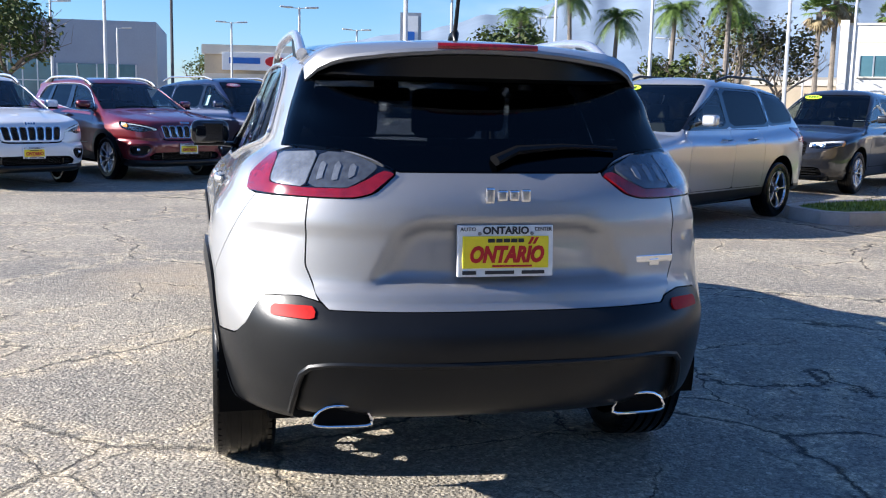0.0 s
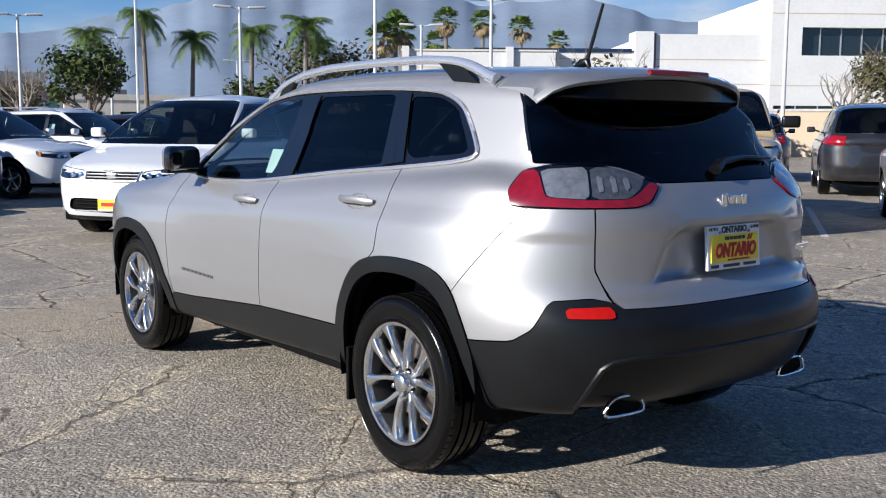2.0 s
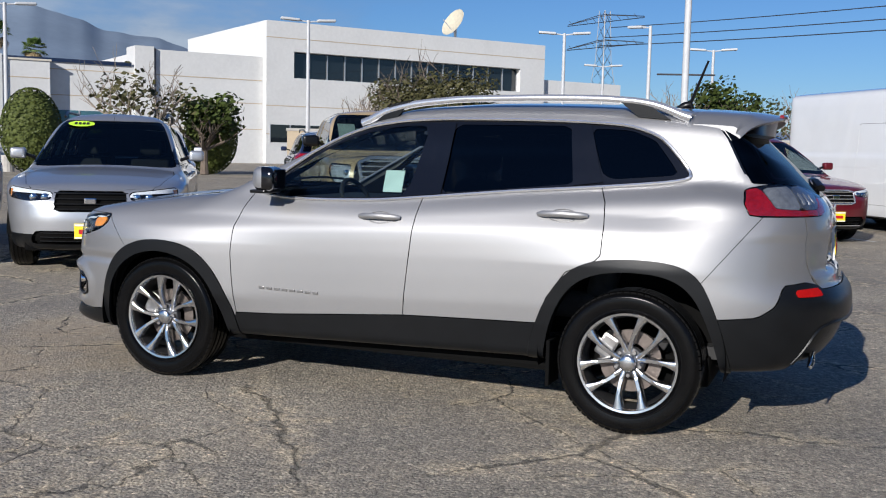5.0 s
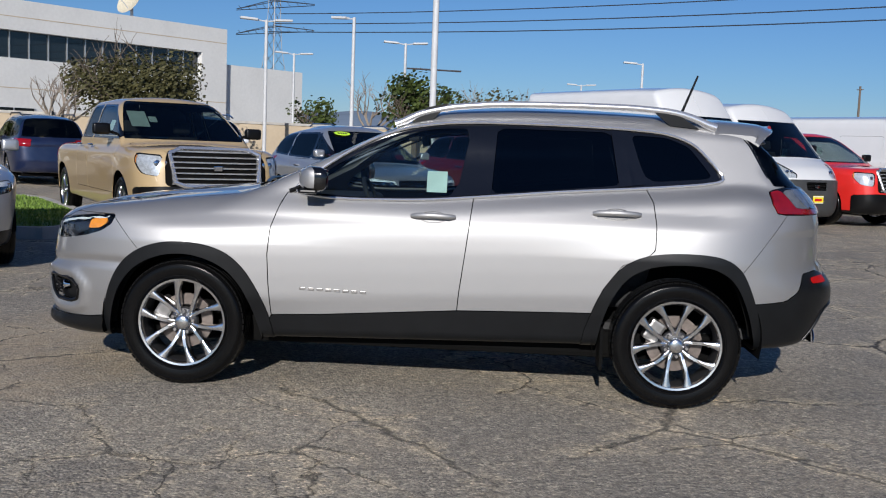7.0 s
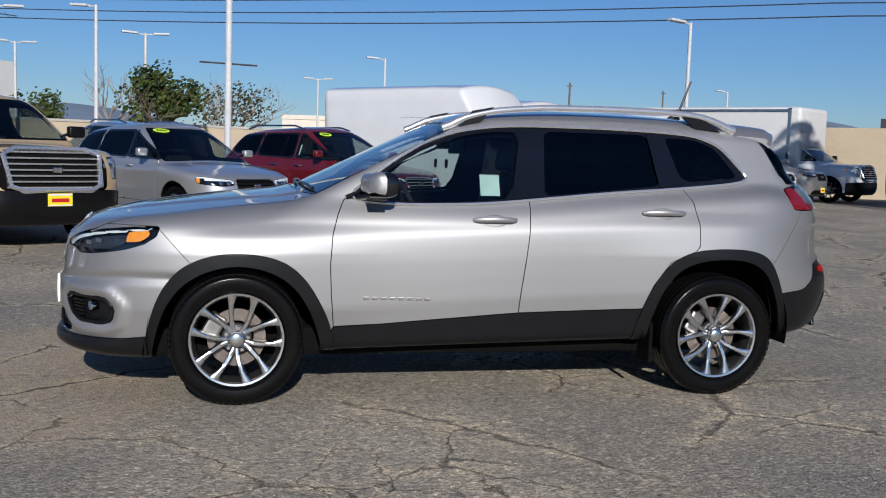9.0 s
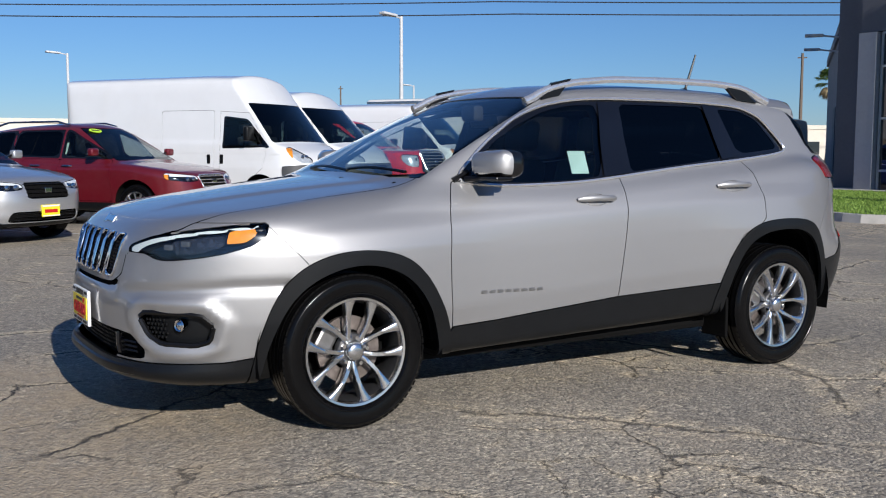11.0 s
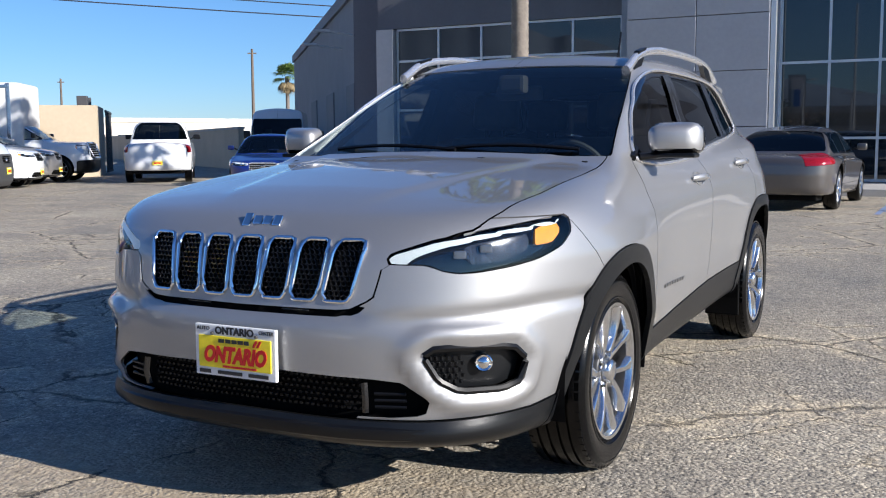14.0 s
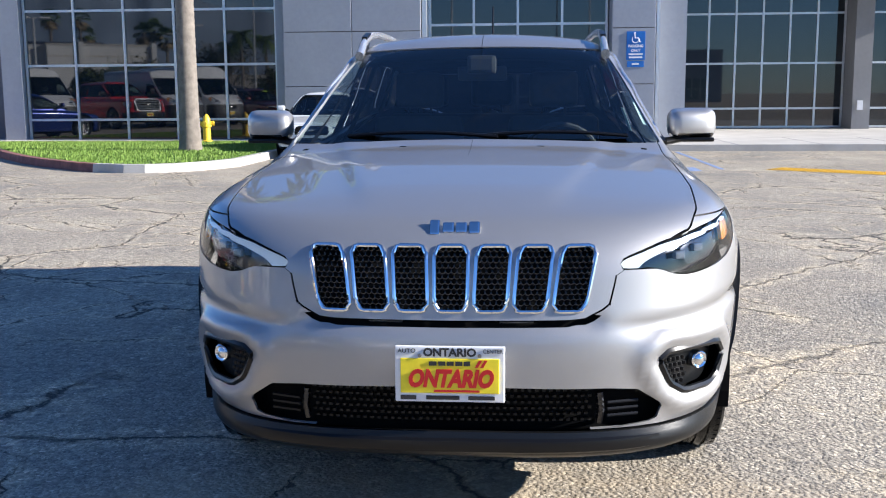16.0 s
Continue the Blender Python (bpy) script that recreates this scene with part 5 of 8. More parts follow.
# ---- mirrors, handles, rails, aerial, wiper ----
for sx in (-1, 1):
    bm = bmesh.new()
    add_box(bm, 0.82, 1.03, 0.585, 0.725, 1.103, 1.236, bevel=0.055, seg=5)
    for v in bm.verts:
        v.co.y -= 0.06 * max(0, (v.co.x - 0.86) / 0.17) ** 2
        if v.co.y > 0.66:
            v.co.z = 1.17 + (v.co.z - 1.17) * 0.86
    mir = bm.copy()
    bmesh.ops.scale(mir, vec=(sx, 1, 1), verts=mir.verts)
    bm.free()
    shell = mir.copy()
    for half_, ahead in ((mir, True), (shell, False)):
        bmesh.ops.delete(half_, geom=[q_ for q_ in half_.faces if (q_.calc_center_median().y > 0.618 and q_.calc_center_median().z > 1.125) != ahead], context="FACES")
    mb = part("mirror", mir, PAINT, suv, "silver door mirror cap", smooth=True)
    part("mirror_shell", shell, M["gloss_black"], mb, "black mirror housing", smooth=True)
    part("mirror_foot", tube([(sx * 0.79, 0.72, 1.095), (sx * 0.84, 0.68, 1.10), (sx * 0.90, 0.655, 1.115)], [0.030, 0.026, 0.034], 10, squash=(1, 0.6)), M["satin_black"], mb, smooth=True)
    part("mirror_base", box(*sorted((sx * 0.845, sx * 1.015)), 0.60, 0.695, 1.092, 1.112, bevel=0.009), M["satin_black"], mb)
    part("mirror_glass", box(*sorted((sx * 0.85, sx * 1.008)), 0.560, 0.578, 1.115, 1.222, bevel=0.006), M["gloss_black"], mb, "mirror glass", m=pose(0, 0.006, 0))
    part("sail_trim", tube([on_side(0.79, 1.092, 0.004) * Vector((-sx, 1, 1)), on_side(0.70, 1.13, 0.006) * Vector((-sx, 1, 1)), on_side(0.69, 1.10, 0.006) * Vector((-sx, 1, 1))], 0.014, 6), M["satin_black"], mb)
    for y0, y1, z in ((0.105, -0.135, 0.992), (-0.875, -1.13, 1.046)):
        ym = (y0 + y1) / 2
        p = on_side(ym, z)
        pts = [on_side(y0, z - 0.004, 0.008), on_side(y0 - 0.03, z, 0.026), on_side(ym, z + 0.003, 0.034), on_side(y1 + 0.03, z, 0.028), on_side(y1, z - 0.002, 0.010)]
        hb = part("door_handle", tube([q * Vector((-sx, 1, 1)) for q in pts], [0.010, 0.016, 0.017, 0.016, 0.011], 10, squash=(0.75, 1.0)), PAINT, suv, "silver door handle", smooth=True)
        cup = bmesh.new()
        add_tube(cup, [(q.x * -sx, q.y, q.z) for q in [on_side(ym + 0.075 * math.cos(t), z - 0.006 + 0.030 * math.sin(t), 0.001) for t in np.linspace(0, 2 * math.pi, 20, endpoint=False)]], 0.003, 5, closed=True)
        part("handle_cup", cup, PAINT, hb, smooth=True)
    rail = [(0.22, 1.500, 0.0), (0.12, 1.545, 0.004), (-0.08, 1.592, 0.008), (-0.35, 1.617, 0.01), (-0.75, 1.624, 0.01), (-1.10, 1.622, 0.008), (-1.32, 1.606, 0.004), (-1.45, 1.572, 0.0), (-1.54, 1.52, 0.0)]
    rail[0], rail[-1] = (0.22, on_top(sx * 0.58, 0.22).z + 0.004, 0), (-1.54, on_top(sx * 0.58, -1.54).z + 0.004, 0)
    rz = curve([(y, z) for y, z, _ in rail], 0.045)
    rys = np.linspace(0.235, -1.555, 40)
    rb = part("roof_rail", tube([(sx * 0.583, float(y), float(rz(y))) for y in rys], [float(0.019 + 0.006 * abs((y + 0.66) / 0.9) ** 6) for y in rys], 10, squash=(0.85, 1.0)), M["bright_trim"], suv, "satin aluminium roof rail", smooth=True)
    for ya_, yb_, yc_ in ((0.14, -0.06, 0.02), (-1.46, -1.20, -1.30)):
        za_ = on_top(sx * 0.575, ya_).z
        ol = [(ya_, za_ - 0.01), (ya_ * 0.6 + yb_ * 0.4, 1.585), (yb_, 1.610), (yc_, on_top(sx * 0.575, yc_).z - 0.01)]
        bm = prism(ol, 0.026)
        bmesh.ops.transform(bm, matrix=Matrix(((0, 1, 0, sx * 0.583), (1, 0, 0, 0), (0, 0, 1, 0), (0, 0, 0, 1))), verts=bm.verts)
        part("rail_foot", bm, M["satin_black"], rb)
q = on_top(0, -1.44)
ab = part("aerial_base", tube([(0, -1.38, q.z - 0.01), (0, -1.43, q.z + 0.012), (0, -1.46, q.z + 0.022), (0, -1.475, q.z - 0.005)], [0.014, 0.024, 0.020, 0.010], 10, squash=(0.8, 1)), M["satin_black"], suv, "black roof aerial", smooth=True)
part("aerial_mast", tube([(0, -1.455, q.z + 0.015), (0, -1.545, q.z + 0.255)], [0.009, 0.006], 8), M["satin_black"], ab, smooth=True)
wp = [on_tail(-0.02, 1.190, 0.022), on_tail(0.06, 1.222, 0.028), on_tail(0.22, 1.234, 0.026), on_tail(0.42, 1.228, 0.022)]
part("rear_wiper", tube(wp, [0.026, 0.022, 0.014, 0.009], 8, squash=(1, 0.7)), M["satin_black"], suv, "black rear wiper", smooth=True)
for x0, x1 in ((0.62, 0.02), (0.10, -0.52)):
    pts = []
    for t in np.linspace(0, 1, 8):
        x = x0 + (x1 - x0) * t
        y = 1.03 - 0.15 * x * x - 0.03 * t
        pts.append((-x, y - 0.02, 1.118 + 0.018 * math.sin(t * 3) + 0.012))
    part("wiper", tube(pts, 0.010, 6, squash=(1, 0.8)), M["satin_black"], suv, "black windscreen wiper", smooth=True)
for x in (-0.27, 0.27):
    q = on_top(x, 1.12)
    part("washer_jet", box(-0.014, 0.014, -0.010, 0.010, -0.004, 0.010, bevel=0.003), M["satin_black"], suv, m=Matrix.Translation(q))

# ---- rear spoiler: a blade that overhangs the rear glass ----
bm, un = bmesh.new(), bmesh.new()
rows, low = [], []
for s in np.linspace(-1, 1, 29):
    x = 0.592 * s
    tip = -1.965 + 0.11 * s * s + 0.06 * s ** 6
    z0 = on_top(x, -1.585).z
    drop = 0.030 + 0.012 * s * s
    prof = [(-1.560, z0 - 0.001), (-1.60, z0 + 0.001), (-1.68, z0 - 0.002), (-1.76, z0 - 0.008), ((tip - 1.76) / 2, z0 - 0.016), (tip + 0.025, z0 - drop), (tip + 0.005, z0 - drop - 0.008), (tip, z0 - drop - 0.018), (tip + 0.010, z0 - drop - 0.030)]
    rows.append([bm.verts.new((x, y, z)) for y, z in prof])
    ys = on_tail(x, 1.44).y
    e = s ** 12
    under = ((tip + 0.010, z0 - drop - 0.030), (tip + 0.05, z0 - drop - 0.034), ((ys - 0.035) * (1 - e) + (tip + 0.08) * e, 1.452 * (1 - e) + (z0 - drop - 0.036) * e), ((ys + 0.012) * (1 - e) + (tip + 0.10) * e, 1.436 * (1 - e) + (z0 - drop - 0.034) * e))
    low.append([un.verts.new((x, y, z)) for y, z in under])
for b_, rr in ((bm, rows), (un, low)):
    for a, b in zip(rr, rr[1:]):
        for i in range(len(a) - 1):
            b_.faces.new((a[i], a[i + 1], b[i + 1], b[i]))
for k in (0, -1):
    bm.faces.new([bm.verts.new(v.co) for v in rows[k] + low[k][1:]])
spo = part("spoiler", bm, PAINT, suv, "silver roof spoiler", smooth=True)
part("spoiler_underside", un, M["satin_black"], spo, "black spoiler underside", smooth=True)
q = on_top(0, -1.585).z
part("brake_light", tube([(x, -1.962 + 0.15 * (x / 0.592) ** 2, q - 0.037) for x in np.linspace(-0.17, 0.17, 9)], 0.011, 8), M["red_lens"], spo, "high red brake light", smooth=True)

# ---- exhaust tips ----
for sx in (-1, 1):
    out = rounded([(0.405, 0.352), (0.425, 0.400), (0.455, 0.412), (0.545, 0.414), (0.585, 0.392), (0.60, 0.356), (0.575, 0.346), (0.43, 0.344)], 0.2, 1)
    bm = bmesh.new()
    y0 = -2.132
    add_tube(bm, [(sx * x, y0 - 0.045 + 0.35 * max(0, x - 0.5) ** 1.5, z) for x, z in out], 0.0055, 8, closed=True)
    tip = part("exhaust_tip", bm, M["chrome"], suv, "chrome exhaust tip", smooth=True)
    # black face paints the shade inside the exhaust tip
    bm = bmesh.new()
    bm.faces.new([bm.verts.new((sx * x, y0 - 0.032 + 0.35 * max(0, x - 0.5) ** 1.5, z)) for x, z in out])
    part("exhaust_throat", bm, M["under"], tip)

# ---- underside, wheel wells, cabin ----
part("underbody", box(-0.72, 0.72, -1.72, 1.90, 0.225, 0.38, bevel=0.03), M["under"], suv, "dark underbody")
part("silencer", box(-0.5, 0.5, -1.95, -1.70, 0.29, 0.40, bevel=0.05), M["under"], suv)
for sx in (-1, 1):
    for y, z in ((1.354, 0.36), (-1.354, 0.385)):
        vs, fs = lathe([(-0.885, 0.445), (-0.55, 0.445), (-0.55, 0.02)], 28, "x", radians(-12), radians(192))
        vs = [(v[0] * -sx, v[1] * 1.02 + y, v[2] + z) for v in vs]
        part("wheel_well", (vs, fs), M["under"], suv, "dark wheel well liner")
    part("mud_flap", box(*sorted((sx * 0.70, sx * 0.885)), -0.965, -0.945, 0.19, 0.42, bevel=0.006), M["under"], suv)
wm = wheel_meshes()
for sx in (-1, 1):
    for y, turn in ((1.354, 8), (-1.354, 31)):
        place_wheel(wm, suv, sx * 0.795, y, 0.347, sx > 0, turn=turn)
part("dashboard", box(-0.66, 0.66, 0.42, 1.00, 0.72, 1.04, bevel=0.07, seg=4), M["cabin"], suv, "black dashboard", smooth=True)
part("cowl_panel", box(-0.70, 0.70, 0.90, 1.06, 0.98, 1.085, bevel=0.02), M["under"], suv, "black cowl panel")
part("cabin_floor", box(-0.66, 0.66, -1.95, 0.9, 0.36, 0.42), M["cabin"], suv)
part("cargo_cover", box(-0.62, 0.62, -1.95, -1.25, 0.95, 1.0, bevel=0.02), M["cabin"], suv)
st = bmesh.new()
add_tube(st, [(0.175 * math.cos(t), 0, 0.175 * math.sin(t)) for t in np.linspace(0, 2 * math.pi, 28, endpoint=False)], 0.014, 8, closed=True)
for t in (0.2, math.pi - 0.2, -math.pi / 2):
    add_tube(st, [(0.17 * math.cos(t), 0, 0.17 * math.sin(t)), (0.04 * math.cos(t), 0.03, 0.04 * math.sin(t))], 0.012, 6)
part("steering_wheel", st, M["cabin"], suv, "black steering wheel", smooth=True, m=pose(-0.37, 0.36, 1.0, -24))


def seat_mesh():
    bm = bmesh.new()
    add_box(bm, -0.25, 0.25, -0.26, 0.24, 0.0, 0.14, bevel=0.05, seg=3)
    add_box(bm, -0.24, 0.24, -0.08, 0.06, 0.0, 0.60, bevel=0.05, seg=3, m=pose(0, -0.24, 0.10, 14))
    add_box(bm, -0.13, 0.13, -0.05, 0.05, 0.0, 0.19, bevel=0.04, seg=3, m=pose(0, -0.41, 0.73, 10))
    for x in (-0.06, 0.06):
        add_tube(bm, [(x, -0.40, 0.66), (x, -0.41, 0.76)], 0.006, 6)
    me = bpy.data.meshes.new("seat")
    bm.to_mesh(me)
    bm.free()
    me.materials.append(M["seat"])
    me.polygons.foreach_set("use_smooth", [True] * len(me.polygons))
    me.set_sharp_from_angle(angle=radians(45))
    return me


SEAT = seat_mesh()
for x, y in ((-0.36, 0.0), (0.36, 0.0), (-0.40, -0.88), (0.0, -0.88), (0.40, -0.88)):
    part("seat", SEAT, None, suv, "black cloth seat", m=pose(x, y, 0.50))
part("rear_view_mirror", box(-0.12, 0.12, -0.02, 0.02, -0.035, 0.035, bevel=0.015), M["cabin"], suv, m=pose(0, 0.10, 1.40, -10))
part("mirror_pod", box(-0.07, 0.07, -0.02, 0.05, -0.03, 0.06, bevel=0.02), M["cabin"], suv, m=pose(0, 0.16, 1.425))
bm = box(-0.0015, 0.0015, -0.056, 0.056, -0.062, 0.062, bevel=0.0006)
q = on_side(-0.02, 1.20, -0.025)
stk = part("window_card", bm, M["paper"], suv, "pale green window card", m=pose(q.x + 0.006, -0.02, 1.172, 0, 21, 0))

# ---- other vehicles on the lot ----
WHEEL_SETS = {}


def wheel_set(R, spokes, mat, w=0.225, frac=0.66):
    key = (R, spokes, mat)
    if key not in WHEEL_SETS:
        WHEEL_SETS[key] = wheel_meshes(R, w, R * frac, spokes, mat)
    return WHEEL_SETS[key]


def make_car(name, label, category, at, heading, paint, L, W, H, kind="suv", base=None, wheel=(0.345, 5, "alloy"), track=None, plate=True,
             plate_back=False, rails=False, sticker=None, clad=False, chrome=0, belt=None, group="parked cars", rear_lights=True, grille="bars", card=True):
    """A parked vehicle. at is the middle of its front, on the ground; heading in degrees from +x."""
    root = thing(name, label, category, pose(at[0], at[1], 0, 0, 0, heading - 90) @ pose(0, -L / 2, 0), group=group)
    hw, f, r = W / 2, L / 2, -L / 2
    base = base or L * 0.585
    ya = f - (L * 0.195 if kind != "van" else 0.95)
    yb = ya - base
    R = wheel[0]
    wl = hw - 0.02
    if kind == "van":
        b, hd, sc0, sc1 = 1.32, 1.38, f - 0.42, f - 1.20
        deck = [(f + 0.1, 0.95), (f - 0.05, 1.05), (f - 0.25, 1.22), (f - 0.55, 1.38), (f - 1.0, 1.5), (r, 1.5)]
        roof = [(f - 0.4, H - 0.22), (f - 1.5, H - 0.03), (f - 2.4, H), (r, H)]
        screen = ((f - 0.50, 1.30), (f - 1.42, H - 0.26))
        back = ((r + 0.02, 1.2), (r + 0.06, H))
        cabin = [(1.0, hw - 0.02), (1.4, hw - 0.025), (H - 0.3, hw - 0.10), (H, hw - 0.18)]
    elif kind == "pickup":
        b, hd = H * 0.66, H * 0.645
        deck = [(f + 0.1, hd - 0.22), (f - 0.05, hd - 0.07), (f - 0.22, hd - 0.02), (f - 1.3, hd + 0.02), (f - 1.6, hd), (r + 1.9, hd - 0.02), (r, hd - 0.04)]
        roof = [(f - 1.5, H - 0.12), (f - 2.3, H - 0.02), (f - 3.0, H), (f - 4.0, H - 0.03)]
        screen = ((f - 1.30, b), (f - 2.22, H - 0.06))
        back = ((r + 1.75, b), (r + 1.90, H - 0.04))
        cabin = [(b - 0.2, hw - 0.06), (b, hw - 0.09), (H - 0.12, hw - 0.27), (H, hw - 0.37)]
    elif kind == "sedan":
        b, hd = H * 0.64, H * 0.62
        deck = [(f + 0.1, 0.52), (f - 0.08, 0.66), (f - 0.3, 0.76), (f - 1.1, hd - 0.02), (f - 1.5, hd), (0, b), (r + 1.0, b + 0.03), (r + 0.3, b + 0.02), (r + 0.02, b - 0.06)]
        roof = [(f - 1.6, H - 0.16), (f - 2.3, H - 0.02), (0.0 - 0.3, H), (r + 1.4, H - 0.09), (r + 0.9, H - 0.2)]
        screen = ((f - 1.35, b - 0.04), (f - 2.22, H - 0.05))
        back = ((r + 0.48, b + 0.02), (r + 1.35, H - 0.07))
        cabin = [(b - 0.2, hw - 0.05), (b, hw - 0.09), (H - 0.1, hw - 0.28), (H, hw - 0.36)]
    else:
        b, hd = H * 0.63, H * 0.60
        low = 0.16 if kind == "minivan" else 0.0
        deck = [(f + 0.1, hd - 0.40), (f - 0.06, hd - 0.22 - low * 0.3), (f - 0.22, hd - 0.11 - low * 0.4), (f - 0.6, hd - 0.03 - low * 0.2), (f - 0.9, hd + 0.015), (f - 1.25, hd + 0.05), (0, b - 0.02), (r + 0.5, b + 0.06), (r, b)]
        roof = [(f - 1.4, H - 0.23), (f - 2.1, H - 0.05), (-0.2, H), (r + 1.1, H - 0.05), (r + 0.45, H - 0.14)]
        s0 = 0.95 if kind == "minivan" else 1.22
        screen = ((f - s0, b - 0.03), (f - s0 - 1.0, H - 0.07))
        back = ((r + 0.09, b + 0.02), (r + 0.56, H - 0.10))
        cabin = [(b - 0.2, hw - 0.05), (b, hw - 0.10), (H - 0.12, hw - 0.29), (H, hw - 0.38)]
    clear = 0.30 if kind in ("pickup",) else (0.20 if kind == "sedan" else 0.24)
    sh = Shape(
        yf=f - 0.92, yr=r + 0.90, n={"van": 3.4, "pickup": 3.8}.get(kind, 3.0), nr=4.0,
        side=[(0.15, hw - 0.09), (0.35, hw - 0.045), (0.6, hw - 0.02), (0.92, hw - 0.005), (1.0, hw - 0.02), (b + 0.06, hw - 0.07), (b + 0.3, hw - 0.14)] if kind not in ("van", "pickup") else
             [(0.2, hw - 0.07), (0.4, hw - 0.03), (0.9, hw), (1.3, hw - 0.02), (1.7, hw - 0.04)],
        flares=((ya, 0.02), (yb, 0.02)), deck=deck, sill=[(f, clear), (ya, clear), (r, clear + 0.08)],
        nose=[(clear, f - 0.10), (clear + 0.12, f - 0.02), (0.55, f), (0.75, f - 0.02), (1.0, f - 0.05), (1.3, f - 0.18)],
        tail=[(clear, r + 0.14), (clear + 0.18, r + 0.02), (0.6, r), (0.9, r + 0.03), (1.4, r + 0.06)],
        cabin=cabin, roof=roof, screen=screen, back=back, screen_bow=0.14, back_bow=0.2 if kind != "van" else 0.02, taper=0.03 if kind != "van" else 0.0,
        cab_floor=b - 0.14, edge=0.15 if kind == "pickup" else 0.11, roof_crown=0.05, rail_r=0.10 if kind == "van" else 0.15, reach=4.6 + L * 0.2)
    v, q = sh.grid(30, int(L * 14), 66 if kind != "van" else 84, axis_z=0.72, e0=-34)
    sk = Skin(sh, v, q)
    circ = lambda y, rr: [(y + rr * math.cos(t), R + 0.02 + rr * math.sin(t)) for t in np.linspace(0, math.pi, 15)] + [(y - rr, -0.3), (y + rr, -0.3)]
    sk.carve(side_field(circ(ya, R + 0.055), 0.4))
    sk.carve(side_field(circ(yb, R + 0.055), 0.4))

    def scr(p):
        g = sh.fields(p)
        zt, zb = min(screen[1][1] - 0.03, 2.13 if kind == "van" else 9), screen[0][1] + 0.03
        d = np.maximum(np.maximum(g["side"] - g["screen"] + 0.04, g["cabin"] - g["lower"] + 0.02), np.maximum(p[:, 2] - zt, zb - p[:, 2]))
        return np.where(p[:, 1] > screen[1][0] - 0.15, d, 1.0)

    def bck(p):
        g = sh.fields(p)
        d = np.maximum(np.maximum(g["side"] - g["back"] + 0.05, g["cabin"] - g["lower"] + 0.02), np.maximum(p[:, 2] - back[1][1] + 0.04, back[0][1] + 0.05 - p[:, 2]))
        return np.where(p[:, 1] < back[1][0] + 0.1, d, 1.0)

    wind = sk.carve(scr, 0.004)
    backw = sk.carve(bck, 0.004) if kind != "van" else []
    zt, zl = H - 0.175, b + 0.05
    sy0, sy1 = screen[0][0] - 0.22, screen[1][0] - 0.10
    wins = []
    if kind == "van":
        wins.append([(f - 0.92, 1.32), (f - 1.25, 1.80), (f - 1.75, 1.86), (f - 1.78, 1.30)])
        wins.append([(f - 0.78, 1.30), (f - 0.90, 1.33), (f - 1.20, 1.76), (f - 1.16, 1.70)])
    elif kind == "pickup":
        e = back[0][0] + 0.30
        m_ = (sy1 + e) / 2 - 0.05
        wins.append([(sy0, zl), (sy1, zt), (m_ + 0.04, zt + 0.01), (m_ + 0.04, zl)])
        wins.append([(m_ - 0.05, zl), (m_ - 0.05, zt + 0.01), (e + 0.12, zt), (e, zl)])
    elif kind == "sedan":
        e0, e1 = back[0][0] + 0.42, back[1][0] + 0.10
        m_ = -0.12
        wins.append([(sy0, zl), (sy1, zt + 0.01), (m_ + 0.04, zt + 0.03), (m_ + 0.04, zl)])
        wins.append([(m_ - 0.05, zl), (m_ - 0.05, zt + 0.03), (e1, zt + 0.01), (e0, zl + 0.05), (e0 + 0.1, zl)])
    else:
        m_ = ya - base * 0.56
        e = yb - 0.02
        top2 = zt + 0.02
        wins.append([(sy0, zl), (sy1, zt), (m_ + 0.04, top2), (m_ + 0.04, zl + 0.01)])
        wins.append([(m_ - 0.05, zl + 0.01), (m_ - 0.05, top2), (e + 0.28, top2 - 0.01), (e + 0.20, zl + 0.03)])
        wins.append([(e + 0.12, zl + 0.035), (e + 0.18, top2 - 0.015), (r + 0.62, zt - 0.02), (r + 0.42, zl + 0.12), (r + 0.50, zl + 0.06)])
    wf = [sk.carve(side_field(rounded(w, 0.10, 1), 0.3), 0.0) for w in wins]
    lining = list(sk.faces)
    surround = sk.carve(lambda p: np.minimum.reduce([side_field(w, 0.3)(p) for w in wins]) - 0.028, 0.0)
    zl_, zh = (hd - 0.285 - 0.06 * (kind == 'minivan'), hd - 0.165 - 0.06 * (kind == 'minivan')) if kind != "van" else (1.0, 1.16)
    if kind == "sedan":
        zl_, zh = 0.60, 0.70
    lamp = [(24, zl_ + 0.02), (25, zh - 0.02), (50, zh + 0.02), (60, zh + 0.03), (58, zl_ + 0.04), (36, zl_)]
    if kind == "van":
        lamp = [(33, 1.00), (31, 1.08), (44, 1.20), (58, 1.31), (63, 1.28), (56, 1.08), (46, 1.0)]
    elif kind == "pickup":
        lamp = [(43.5, zl_ - 0.13), (43.0, zh + 0.03), (54, zh + 0.04), (66, zh + 0.05), (67, zh - 0.06), (57, zl_ - 0.10)]
    headf = sk.carve(end_field(rounded(lamp, 0.12, 1), f - 0.92, True), 0.002)
    tz = b - 0.02 if kind != "van" else 1.15
    tailf = sk.carve(end_field([(30, tz - 0.16), (30, tz + 0.03), (64, tz + 0.06), (64, tz - 0.12)] if kind not in ("van", "pickup") else [(47, tz - 0.34), (47, tz + 0.0), (60, tz + 0.0), (60, tz - 0.34)], r + 1.0, False), 0.002) if rear_lights else []
    gz0, gz1 = (zl_ - (0.02 if kind == 'minivan' else 0.10), zh - 0.01)
    gw = 23
    if kind == "pickup":
        gz0, gz1, gw = hd - 0.54, hd - 0.05, 41
